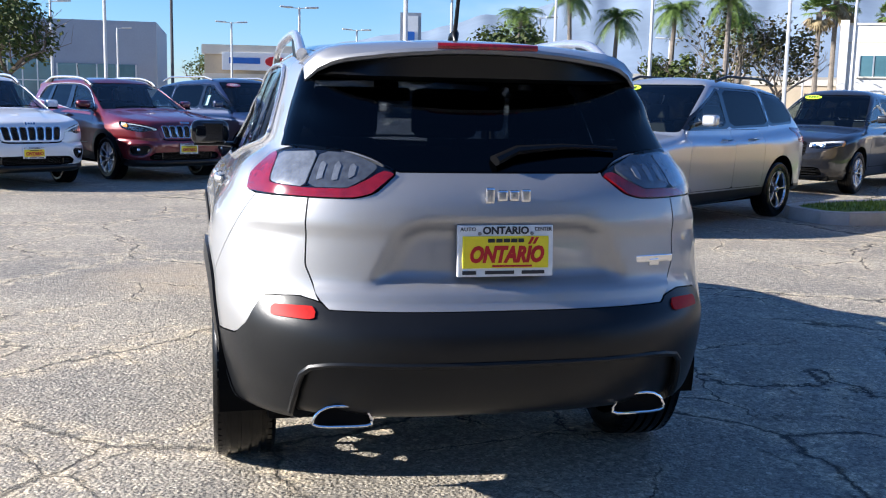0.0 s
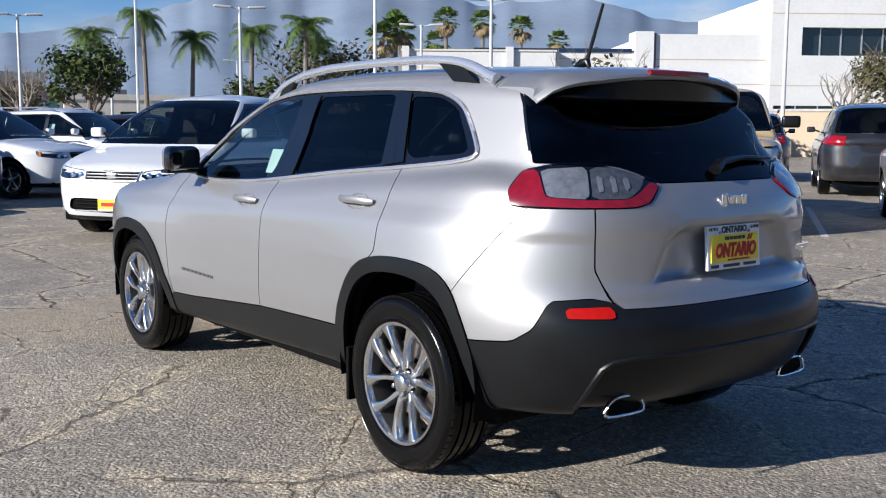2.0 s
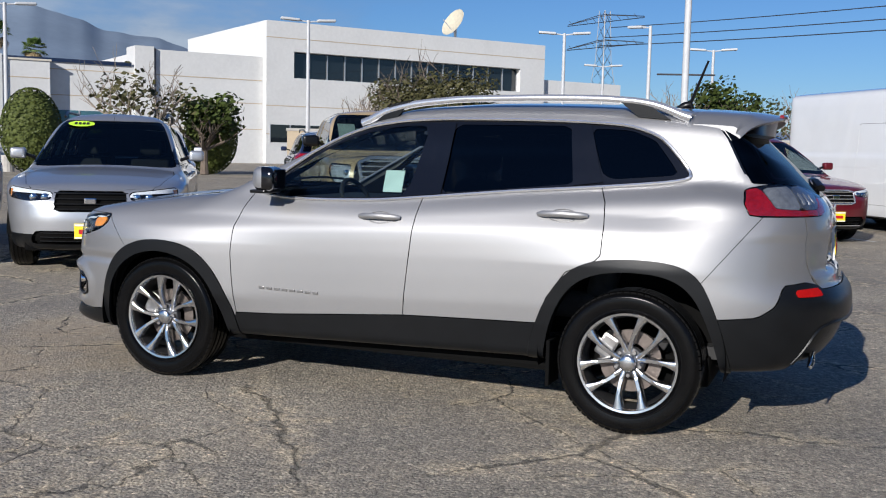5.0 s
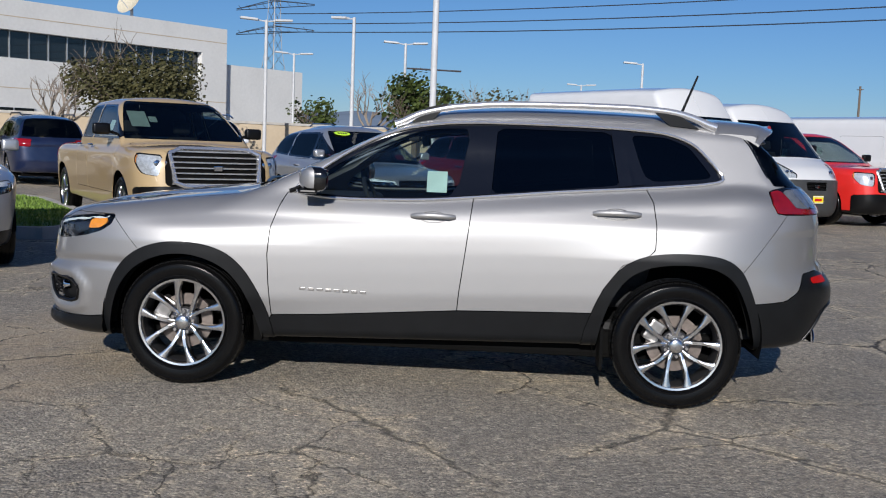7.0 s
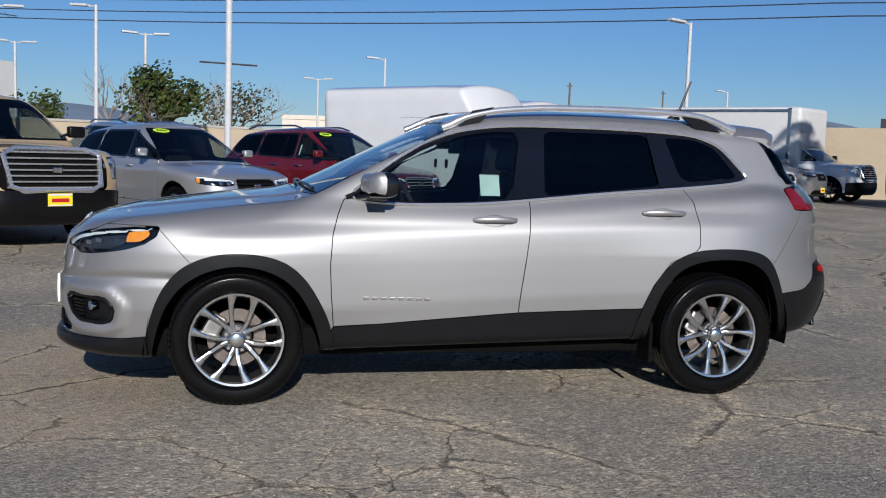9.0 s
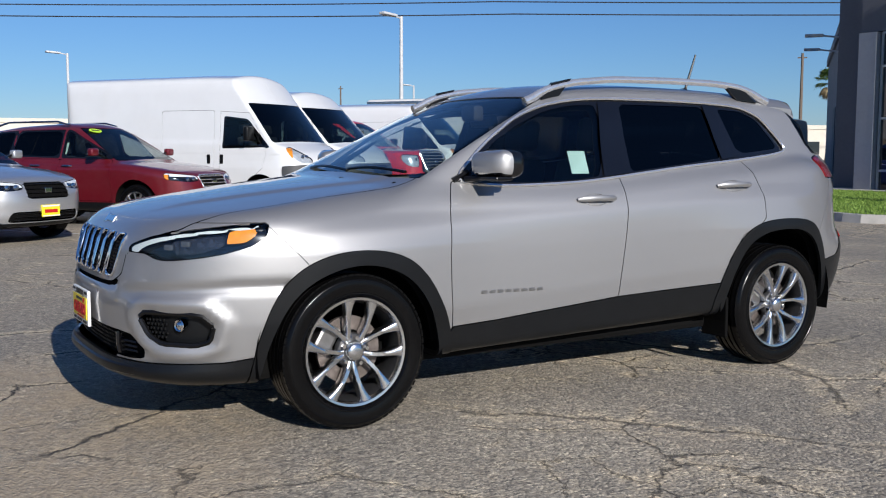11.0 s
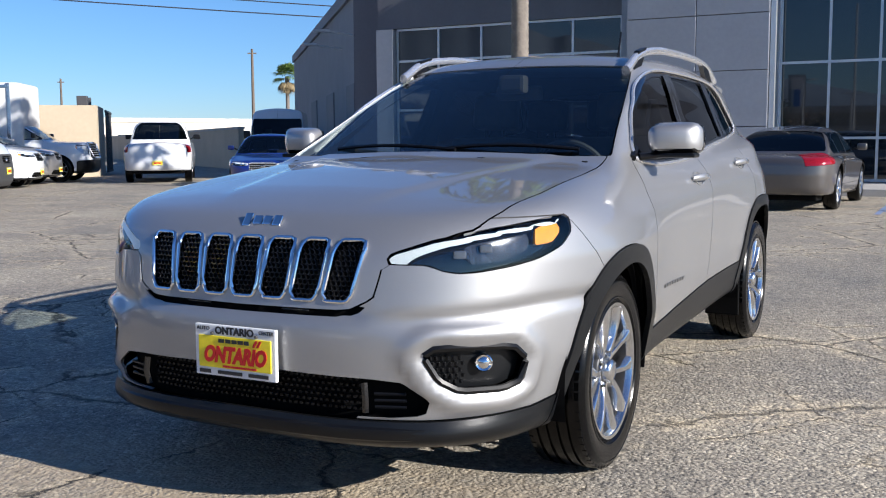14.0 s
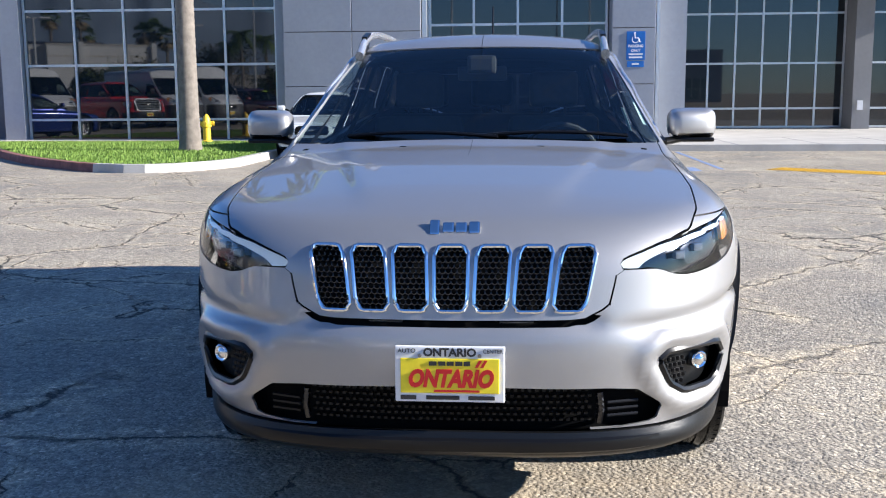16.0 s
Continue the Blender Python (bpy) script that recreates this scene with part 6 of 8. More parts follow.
    if kind == "van":
        gz0, gz1, gw = 0.76, 0.92, 20
    grl = sk.carve(end_field(rounded([(-8, gz0), (-8, gz1), (gw, gz1), (gw - 2, gz0)], 0.06, 1), f - 0.92, True), 0.002)
    low_z = {"pickup": 0.71, "van": 0.97, "minivan": 0.52}.get(kind, 0.46)
    intake = sk.carve(end_field(rounded([(-8, low_z - 0.16 - 0.04 * (kind == 'minivan')), (-8, low_z - 0.02), (34, low_z - 0.02), (38, low_z - 0.16)], 0.1, 1), f - 0.92, True), 0.0) if kind not in ("pickup", "van") else []
    bump = sk.carve(end_field([(66, 0.0), (66, low_z - 0.03), (40, low_z), (-8, low_z), (-8, 0.0)], f - 0.92, True), 0.002) if kind in ("pickup", "van") else []
    sill = sk.carve(lambda p: np.where(np.abs(p[:, 1]) < 9, p[:, 2] - (0.40 if clad else clear + 0.05), 1.0), 0.0)
    hoodf = sk.carve(top_field([(-0.2, screen[0][0] + 0.02), (hw * 0.80, screen[0][0] - 0.04), (hw * 0.84, f - 0.9), (hw * 0.72, f - 0.32), (hw * 0.4, f + 0.2), (-0.2, f + 0.2)], zh), 0.003) if kind != "van" else []
    doors = []
    if kind not in ("van",):
        dz = 0.42 if kind != "pickup" else 0.55
        xs = [screen[0][0] - 0.18, (m_ - 0.005), (yb + R + 0.10 if kind != "pickup" else back[0][0] + 0.22)]
        for a_, c_ in zip(xs, xs[1:]):
            doors.append(sk.carve(side_field([(a_, b + 0.02), (a_ + 0.02, dz), (c_ + 0.02, dz), (c_, b + 0.02)], 0.4), 0.003))
    else:
        doors.append(sk.carve(side_field([(f - 0.80, 1.28), (f - 1.2, 1.94), (f - 1.86, 1.98), (f - 1.88, 0.50), (f - 0.98 - 0.42, 0.50), (f - 0.90, 0.9)], 0.4), 0.003))
        doors.append(sk.carve(side_field([(f - 2.0, 0.50), (f - 2.0, 2.0), (f - 3.25, 2.0), (f - 3.25, 0.50)], 0.4), 0.003))
    for d_ in doors:
        sk.part("door", d_, paint, root, flange=0.012)
    sk.part("hood", hoodf, paint, root, both="merge", flange=0.012)
    sk.part("body", sk.faces, paint, root, both="merge", flange=0.008)
    sk.part("lower_trim", sill, M["cladding"], root, "black lower trim", both="merge", push=0.004)
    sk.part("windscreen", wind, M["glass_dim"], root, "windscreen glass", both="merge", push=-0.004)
    sk.part("rear_window", backw, M["glass_tint"], root, "rear glass", both="merge", push=-0.004)
    sk.part("window_frame", surround, M["gloss_black"], root, "black window surround", push=-0.002)
    for i, w in enumerate(wf):
        sk.part("side_window", w, M["glass_front"] if i == 0 else M["glass_tint"], root, push=-0.006)
    # black sheet inside the skin, added to shade the panel gaps
    sk.part("lining", lining, M["under"], root, "black lining that also paints the panel gaps dark", both="merge", push=-0.04)
    sk.part("headlight_housing", headf, M["lamp_bright"] if kind in ("pickup", "van") else M["gloss_black"], root, "headlight housing", push=-0.028)
    sk.part("headlight", headf, M["lens"], root, "clear headlight lens", push=-0.002)
    amb_, _ = sk.carve(end_field([(lamp[2][0] + (5 if kind not in ('van', 'pickup') else 11), 0.0), (lamp[2][0] + (5 if kind not in ('van', 'pickup') else 11), 2.0), (70, 2.0), (70, 0.0)], f - 0.92, True), 0.0, of=headf)
    sk.part("turn_signal", amb_, M["amber"], root, "amber turn signal", push=-0.018)
    top_, _ = sk.carve(end_field([(a_, z_ - 0.022 - 0.9 * (i_ > 2)) if i_ in (1, 2) else (a_, z_) for i_, (a_, z_) in enumerate(lamp)], f - 0.92, True), 0.0, of=headf)
    guide_ = [q_ for q_ in headf if q_ not in set(top_)] if kind not in ("van", "pickup") else []
    sk.part("light_guide", guide_, M["white_lens"], root, "white light guide", push=-0.010)
    if rear_lights:
        sk.part("tail_light", tailf, M["red_lens"], root, "red tail light", push=0.003, flange=0.015)
    sk.part("grille", grl, M["under"], root, "dark grille", both="merge", push=-0.03)
    sk.part("intake", intake, M["under"], root, "dark lower intake", both="merge", push=-0.03)
    sk.part("bumper", bump, M["chrome"] if chrome > 1 else (M["bumper_grey"] if kind == "van" else M["satin_black"]), root, both="merge", push=0.02, flange=0.03)

    def nose_at(x, z):
        y = np.linspace(f - 1.2, f + 0.3, 300)
        g = sh.value(np.stack([np.full_like(y, x), y, np.full_like(y, z)], 1))
        return float(y[np.argmax(g > 0)])

    for a_ in (lamp[0][0] + 6, lamp[0][0] + 15):
        zc = (zl_ + zh) / 2 - (0.02 if kind != "van" else -0.03)
        for sx in (-1, 1):
            px = 0.90 * math.sin(radians(a_))
            vs, fs = lathe([(0.012, 0.0005), (0.010, 0.022), (0.0, 0.040), (-0.02, 0.044)], 16, "y")
            part("projector", (vs, fs), M["chrome"], root, "projector lamp", smooth=True, m=pose(sx * px, nose_at(px, zc) - 0.03, zc))
    span = 0.92 * math.sin(radians(gw)) * 1.0
    if grille == "slots":
        for i in range(7):
            x = (i - 3) * span * 0.29
            out = rounded([(x - span * 0.11, gz1 - 0.005), (x + span * 0.11, gz1 - 0.005), (x + span * 0.10, gz0 + 0.02), (x - span * 0.10, gz0 + 0.02)], 0.15, 1)
            bm = bmesh.new()
            add_tube(bm, [(px, nose_at(px, pz) + 0.003, pz) for px, pz in out], 0.010, 5, closed=True)
            part("grille_frame", bm, M["chrome"], root, "chrome grille slot")
    else:
        nb = {"pickup": 7, "van": 3}.get(kind, 4)
        for k in range(nb):
            z = gz0 + (gz1 - gz0) * (k + 0.5) / nb
            part("grille_bar", tube([(x, nose_at(x, z) - 0.008, z) for x in np.linspace(-span, span, 7)], 0.013 if kind == "pickup" else 0.009, 5), M["bright_trim"] if chrome else M["satin_black"], root)
        if chrome:
            out = rounded([(-span, gz1), (span, gz1), (span * 0.94, gz0), (-span * 0.94, gz0)], 0.12, 1)
            bm = bmesh.new()
            add_tube(bm, [(px, nose_at(px, pz) + 0.004, pz) for px, pz in out], 0.038 if kind == "pickup" else 0.014, 6, closed=True)
            part("grille_surround", bm, M["bright_trim"], root, "chrome grille surround", smooth=True)
        part("emblem", box(-0.06, 0.06, -0.01, 0.012, -0.035, 0.035, bevel=0.012), M["chrome"], root, "chrome emblem", m=pose(0, nose_at(0, (gz0 + gz1) / 2), (gz0 + gz1) / 2))
    if intake:
        for k in range(3):
            z = low_z - 0.045 - 0.042 * k
            part("intake_bar", tube([(x, nose_at(x, z) - 0.020, z) for x in np.linspace(-0.5, 0.5, 9)], 0.006, 5), M["satin_black"], root)
        if chrome:
            part("intake_trim", tube([(x, nose_at(x, low_z - 0.165) + 0.002, low_z - 0.165) for x in np.linspace(-0.52, 0.52, 11)], 0.009, 5), M["bright_trim"], root, smooth=True)
    if plate:
        pz = {"van": 0.58, "pickup": 0.60}.get(kind, 0.44)
        dealer_plate(root, pose(0, nose_at(0, pz) + (0.03 if bump else 0.012), pz, 0, 0, 180), full=False)
    if plate_back:
        dealer_plate(root, pose(0, r - 0.02, 0.62 if kind == "pickup" else 0.85), full=False)
    ms = wheel_set(*wheel)
    few = ("rim", "rim_barrel", "spokes", "hub_cap", "hub_plate", "brake_disc")
    for sx in (-1, 1):
        for y in (ya, yb):
            place_wheel(ms, root, sx * (wl - 0.115), y, R, sx > 0, few, turn=17 * sx + y * 31)
            vs, fs = lathe([(-hw + 0.03, R + 0.075), (-hw + 0.42, R + 0.075), (-hw + 0.42, 0.02)], 16, "x", 0.0, math.pi)
            part("wheel_well", ([(p[0] * -sx, p[1] + y, p[2] + R + 0.02) for p in vs], fs), M["under"], root)
        zm = b + (0.10 if kind != "van" else 0.12)
        ym = screen[0][0] - (0.42 if kind != "van" else 0.62)
        big = 1.35 if kind in ("van", "pickup") else 1.0
        tall = 1.9 if kind == "van" else 1.0
        mp = M["satin_black"] if kind in ("van", "pickup") else paint
        mx = hw - 0.03
        part("mirror", box(*sorted((sx * (mx + 0.01), sx * (mx + 0.185 * big))), ym - 0.05, ym + 0.06, zm - 0.03, zm + 0.095 * big * tall, bevel=0.04, seg=3), mp, root, "door mirror", smooth=True)
        part("mirror_stalk", tube([(sx * (hw - 0.12), ym, zm - 0.02), (sx * (mx + 0.05), ym, zm + 0.03)], 0.022, 6), M["satin_black"], root)
        if kind not in ("van",):
            for a_ in (m_ + 0.10, (yb + R + 0.30) if kind != "pickup" else back[0][0] + 0.35):
                xx = hw - 0.035
                part("door_handle", tube([(sx * xx, a_, b - 0.09), (sx * (xx + 0.035), a_ + 0.03, b - 0.085), (sx * (xx + 0.035), a_ + 0.16, b - 0.085), (sx * xx, a_ + 0.19, b - 0.09)], 0.013, 6), M["chrome"] if chrome else paint, root, smooth=True)
        else:
            for a_ in (f - 1.82, f - 2.12):
                part("door_handle", box(*sorted((sx * (hw - 0.03), sx * (hw + 0.012))), a_ - 0.035, a_ + 0.035, 0.98, 1.16, bevel=0.02), M["satin_black"], root)
        if rails:
            zr = H - 0.035
            part("roof_rail", tube([(sx * (hw - 0.33), sy1 - 0.1, zr - 0.02), (sx * (hw - 0.32), sy1 - 0.35, zr + 0.04), (sx * (hw - 0.32), r + 1.0, zr + 0.03), (sx * (hw - 0.34), r + 0.7, zr - 0.04)], 0.018, 6), M["satin_metal"] if rails != "black" else M["satin_black"], root, "roof rail", smooth=True)
    part("underbody", box(-hw + 0.25, hw - 0.25, r + 0.25, f - 0.2, clear - 0.02, clear + 0.12, bevel=0.03), M["under"], root)
    part("dashboard", box(-hw + 0.2, hw - 0.2, screen[0][0] - 0.55, screen[0][0] - 0.08, b - 0.35, b - 0.03, bevel=0.05), M["cabin"], root)
    for x in (-0.38, 0.38):
        part("seat", SEAT, None, root, m=pose(x, screen[0][0] - 1.15 + (0.35 if kind == "van" else 0), b - 0.62 + (0.12 if kind == "van" else 0)))
    if kind in ("suv", "minivan", "sedan"):
        for x in (-0.38, 0.38):
            part("seat", SEAT, None, root, m=pose(x, screen[0][0] - 2.0, b - 0.60))
    if sticker:
        ys = screen[1][0] + (screen[0][0] - screen[1][0]) * 0.13
        zs = screen[1][1] + (screen[0][1] - screen[1][1]) * 0.13
        slope = math.degrees(math.atan2(screen[1][1] - screen[0][1], screen[0][0] - screen[1][0]))
        vs, fs = lathe([(0.0, 0.0005), (0.0, 0.15), (-0.003, 0.15)], 28, "z")
        x0 = 0.36
        so = part("window_sticker", (vs, fs), M[sticker], root, "oval windscreen sticker", m=pose(x0, ys - 0.15 * x0 * x0 + 0.012, zs + 0.006, -slope, 0, 0) @ Matrix.Diagonal((1.0, 0.42, 1, 1)))
        bm = bmesh.new()
        for k in range(4):
            add_box(bm, -0.085 + 0.045 * k, -0.055 + 0.045 * k, -0.06, 0.06, 0.002, 0.004)
        part("print_bars", bm, M["ink_black"] if sticker == "sticker_green" else M["plate_white"], so)
    if card and kind == "pickup":
        ys, zs = screen[1][0] * 0.55 + screen[0][0] * 0.45, screen[1][1] * 0.55 + screen[0][1] * 0.45
        slope = math.degrees(math.atan2(screen[1][1] - screen[0][1], screen[0][0] - screen[1][0]))
        for x0, w, h in ((0.56, 0.13, 0.20), (0.36, 0.055, 0.07)):
            part("window_card", box(-w, w, -h, h, -0.002, 0.002), M["paper"], root, "pale green price sheet", m=pose(x0, ys - 0.14 * x0 * x0 - 0.03, zs - 0.02, -slope, 0, 0))
    if card and kind != "van":
        part("window_card", box(-0.002, 0.002, -0.12, 0.12, -0.10, 0.10), M["paper"], root, "pale window card", m=pose(hw - 0.20 - 0.04, sy1 - 0.20, b + 0.19, 0, -22, 0))
    return root

# ---- parked cars ----
def twin(at, heading, paint, label):
    """Another car of the hero's model, in its own paint."""
    ob = copy_thing(suv, pose(at[0], at[1], 0, 0, 0, heading - 90) @ pose(0, -2.30, 0))
    tagged(ob, label, "car", "parked cars")
    for c in ob.children_recursive:
        if c.type == "MESH" and c.material_slots and c.data.materials[0] == PAINT:
            c.material_slots[0].link = "OBJECT"
            c.material_slots[0].material = paint
    return ob


twin((-3.4, 9.75), 300, M["white_paint"], "white compact suv with seven-slot grille")
twin((-1.35, 11.2), 302, M["dark_red"], "dark red compact suv with seven-slot grille")
make_car("suv", "navy blue mid-size suv with roof rails", "car", (0.85, 12.75), 303, M["navy"], 4.9, 1.88, 1.69, "suv", rails=True, sticker="sticker_pink", chrome=1)
make_car("suv", "white mid-size suv with pale window card", "car", (3.1, 14.35), 304, M["white_paint"], 4.9, 1.88, 1.69, "suv", rails=True)
make_car("suv", "white mid-size suv with roof rails", "car", (5.4, 15.9), 304, M["white_paint"], 4.9, 1.88, 1.69, "suv", rails=True)
make_car("suv", "black mid-size suv with dark glass", "car", (7.7, 17.5), 305, M["black_paint"], 4.7, 1.86, 1.62, "suv", plate=False)
make_car("sedan", "dark red saloon in a far row", "car", (10.0, 19.1), 305, M["dark_red"], 4.8, 1.84, 1.47, "sedan", plate=False)
make_car("minivan", "white minivan with chrome-trimmed grille", "minivan", (0.9, 6.95), 216, M["white_paint"], 5.17, 2.02, 1.77, "minivan", wheel=(0.35, 10, "alloy"), chrome=1)
make_car("suv", "silver suv with black grille and lime sticker", "car", (2.45, 4.85), 214, M["light_silver"], 4.6, 1.85, 1.70, "suv", wheel=(0.35, 5, "alloy"), sticker="sticker_green", rails="black", clad=True)
make_car("suv", "dark charcoal crossover with lime sticker", "car", (7.85, 9.27), 217, M["charcoal"], 4.6, 1.84, 1.68, "suv", wheel=(0.345, 10, "alloy"), sticker="sticker_green")
make_car("suv", "white crossover parked beside a tan pickup", "car", (11.0, 10.95), 217, M["white_paint"], 4.7, 1.9, 1.70, "suv", plate=False)
make_car("pickup", "tan crew cab pickup with wide chrome grille", "pickup truck", (6.8, 3.33), 215, M["tan"], 5.8, 2.03, 1.94, "pickup", base=3.7, wheel=(0.40, 6, "alloy"), chrome=1)
make_car("suv", "dark navy suv parked with its tail outward", "car", (22.2, 13.5), 35, M["navy"], 4.9, 1.94, 1.80, "suv", wheel=(0.36, 6, "alloy"), plate=False, rails="black", card=False)
make_car("suv", "black suv parked with its tail outward", "car", (19.3, 8.6), 35, M["black_paint"], 4.8, 1.96, 1.88, "suv", wheel=(0.37, 6, "alloy"), plate=False, rails=True, card=False)
make_car("suv", "silver suv with yellow dealer plate on its tail", "car", (20.2, 4.9), 30, M["light_silver"], 4.9, 1.94, 1.76, "suv", wheel=(0.37, 6, "alloy"), plate=False, plate_back=True, rails=True, card=False)
make_car("suv", "white suv in the row behind", "car", (25.6, 8.2), 215, M["white_paint"], 4.9, 1.94, 1.80, "suv", plate=False, rails=True, card=False)
make_car("suv", "silver compact crossover with black mesh grille", "car", (9.25, 0.85), 215, M["light_silver"], 4.48, 1.85, 1.65, "suv", wheel=(0.345, 5, "alloy"), sticker="sticker_green")
make_car("suv", "dark red crossover with chrome-edged grille", "car", (11.16, -2.05), 218, M["dark_red"], 4.69, 1.84, 1.70, "suv", wheel=(0.35, 10, "alloy"), sticker="sticker_green", rails=True, clad=True, chrome=1)
make_car("cargo_van", "white high-roof cargo van with grey bumper", "van", (13.0, -4.95), 215, M["white_paint"], 6.0, 2.05, 2.72, "van", base=4.0, wheel=(0.36, 12, "brake"))
make_car("cargo_van", "white high-roof cargo van with grey bumper", "van", (14.3, -6.7), 215, M["white_paint"], 5.4, 2.05, 2.52, "van", base=3.45, wheel=(0.36, 12, "brake"))
make_car("pickup", "bright red heavy-duty pickup with chrome grille", "pickup truck", (15.35, -8.75), 215, M["red_paint"], 6.0, 2.05, 1.98, "pickup", base=3.8, wheel=(0.42, 8, "alloy"), chrome=1)
make_car("cargo_van", "white cargo van with dark side glass", "van", (17.9, -11.55), 215, M["white_paint"], 5.4, 2.05, 2.52, "van", base=3.45, wheel=(0.36, 12, "brake"))
make_car("small_van", "small white delivery van with black bumper", "van", (20.98, -15.22), 215, M["white_paint"], 4.75, 1.83, 1.88, "suv", wheel=(0.33, 10, "brake"), card=False)
make_car("small_van", "small silver delivery van with black bumper", "van", (22.58, -17.32), 215, M["dark_silver"], 4.75, 1.83, 1.88, "suv", wheel=(0.33, 10, "brake"), card=False)
make_car("pickup", "white pickup truck seen from behind", "pickup truck", (23.80, -23.24), -50, M["white_paint"], 5.8, 2.06, 1.97, "pickup", base=3.65, wheel=(0.41, 6, "alloy"), plate=False, plate_back=True, chrome=2, card=False)
make_car("sedan", "bright blue large saloon with mesh grille", "car", (14.4, -16.6), 122, M["blue_paint"], 5.04, 1.90, 1.48, "sedan", wheel=(0.36, 10, "alloy"), plate=False, chrome=1, card=False)
make_car("cargo_van", "white van parked beside the grey building", "van", (20.4, -25.2), 122, M["white_paint"], 5.5, 2.05, 2.55, "van", base=3.5, wheel=(0.36, 12, "brake"), plate=False)
make_car("sedan", "white compact saloon on alloy wheels", "car", (4.2, -15.6), 93, M["white_paint"], 4.47, 1.74, 1.41, "sedan", wheel=(0.325, 5, "alloy"), plate=False, card=False)
make_car("sedan", "dark grey sports saloon seen from behind", "car", (0.75, -17.6), -92, M["brown"], 4.97, 1.94, 1.46, "sedan", wheel=(0.36, 10, "alloy"), plate=False, card=False)


def box_truck():
    root = make_car("box_truck", "white chassis-cab truck with a tall box body", "truck", (23.45, -19.66), 215, M["white_paint"], 5.2, 2.10, 2.02, "pickup", base=3.6, wheel=(0.41, 8, "alloy"), chrome=1, card=False, plate=False)
    b = part("box_body", box(-1.15, 1.15, -5.6, 0.55, 1.02, 3.15, bevel=0.16, seg=4), M["box_white"], root, "white box body with rounded front", smooth=True)
    for z in (3.02, 1.10):
        part("box_rail", box(-1.17, 1.17, -5.55, 0.20, z - 0.05, z + 0.05, bevel=0.015), M["satin_metal"], b)
    part("front_cap", box(-1.165, 1.165, 0.10, 0.24, 1.05, 3.12, bevel=0.03), M["satin_metal"], b, "bright metal corner trim")
    part("chassis", box(-0.5, 0.5, -5.4, -1.5, 0.6, 1.0, bevel=0.02), M["under"], root)
    ms = wheel_set(0.41, 8, "alloy")
    for sx in (-1, 1):
        place_wheel(ms, root, sx * 0.9, -3.9, 0.41, sx > 0, ("rim", "spokes", "hub_cap"))


box_truck()

# ---- islands, kerbs, markings ----
def slab(name, outline, z0, z1, mat, label="", category="", parent=None, kind="structure"):
    bm = bmesh.new()
    f = bm.faces.new([bm.verts.new((x, y, z0)) for x, y in outline])
    r = bmesh.ops.extrude_face_region(bm, geom=[f])
    bmesh.ops.translate(bm, vec=(0, 0, z1 - z0), verts=[v for v in r["geom"] if isinstance(v, bmesh.types.BMVert)])
    ob = part(name, bm, mat, parent)
    return tagged(ob, label, category, kind=kind) if label else ob


def shrink(outline, d):
    cx, cy = sum(p[0] for p in outline) / len(outline), sum(p[1] for p in outline) / len(outline)
    out = []
    n = len(outline)
    for i in range(n):
        a, b, c = Vector(outline[i - 1]), Vector(outline[i]), Vector(outline[(i + 1) % n])
        t = ((b - a).normalized() + (c - b).normalized()).normalized()
        nrm = Vector((-t.y, t.x))
        if nrm.dot(Vector((cx, cy)) - b) < 0:
            nrm = -nrm
        out.append(tuple(b + d * nrm))
    return out


def kerb_ring(name, outline, d, h, mats, label, piece=1.5):
    """Kerb stones along an outline: each stone a piece of its own."""
    root = thing(name, label, "kerb", kind="structure")
    inner = shrink(outline, d)
    n = len(outline)
    for i in range(n):
        a, b, c, e = Vector(outline[i]), Vector(outline[(i + 1) % n]), Vector(inner[(i + 1) % n]), Vector(inner[i])
        k = max(1, round((b - a).length / piece))
        for j in range(k):
            t0, t1 = j / k + 0.004, (j + 1) / k - 0.004
            q = [a.lerp(b, t0), a.lerp(b, t1), e.lerp(c, t1), e.lerp(c, t0)]
            vs = [(p.x, p.y, 0.0) for p in q] + [(p.x, p.y, h) for p in (q[0].lerp(q[3], 0.12), q[1].lerp(q[2], 0.12), q[2], q[3])]
            fs = [(0, 1, 5, 4), (1, 2, 6, 5), (2, 3, 7, 6), (3, 0, 4, 7), (4, 5, 6, 7)]
            mid = (q[0] + q[1]) / 2
            part("kerb_stone", (vs, fs), mats(mid), root)
    return inner


def grass_blades(name, outline, z, count, seed, h=0.045, label="mown green grass"):
    rng = random.Random(seed)
    xs, ys = [p[0] for p in outline], [p[1] for p in outline]
    vs, fs = [], []
    pts = np.array([(rng.uniform(min(xs), max(xs)), rng.uniform(min(ys), max(ys))) for _ in range(count)])
    for x, y in pts[poly_distance(pts, outline) < -0.06]:
        a, s = rng.uniform(0, 6.28), rng.uniform(0.6, 1.3) * h
        dx, dy = math.cos(a) * 0.012, math.sin(a) * 0.012
        k = len(vs)
        vs += [(x - dx, y - dy, z), (x + dx, y + dy, z), (x + rng.uniform(-0.02, 0.02), y + rng.uniform(-0.02, 0.02), z + s)]
        fs.append((k, k + 1, k + 2))
    return tagged(part(name, (vs, fs), M["leaf_grass"]), label, "grass", kind="stuff")


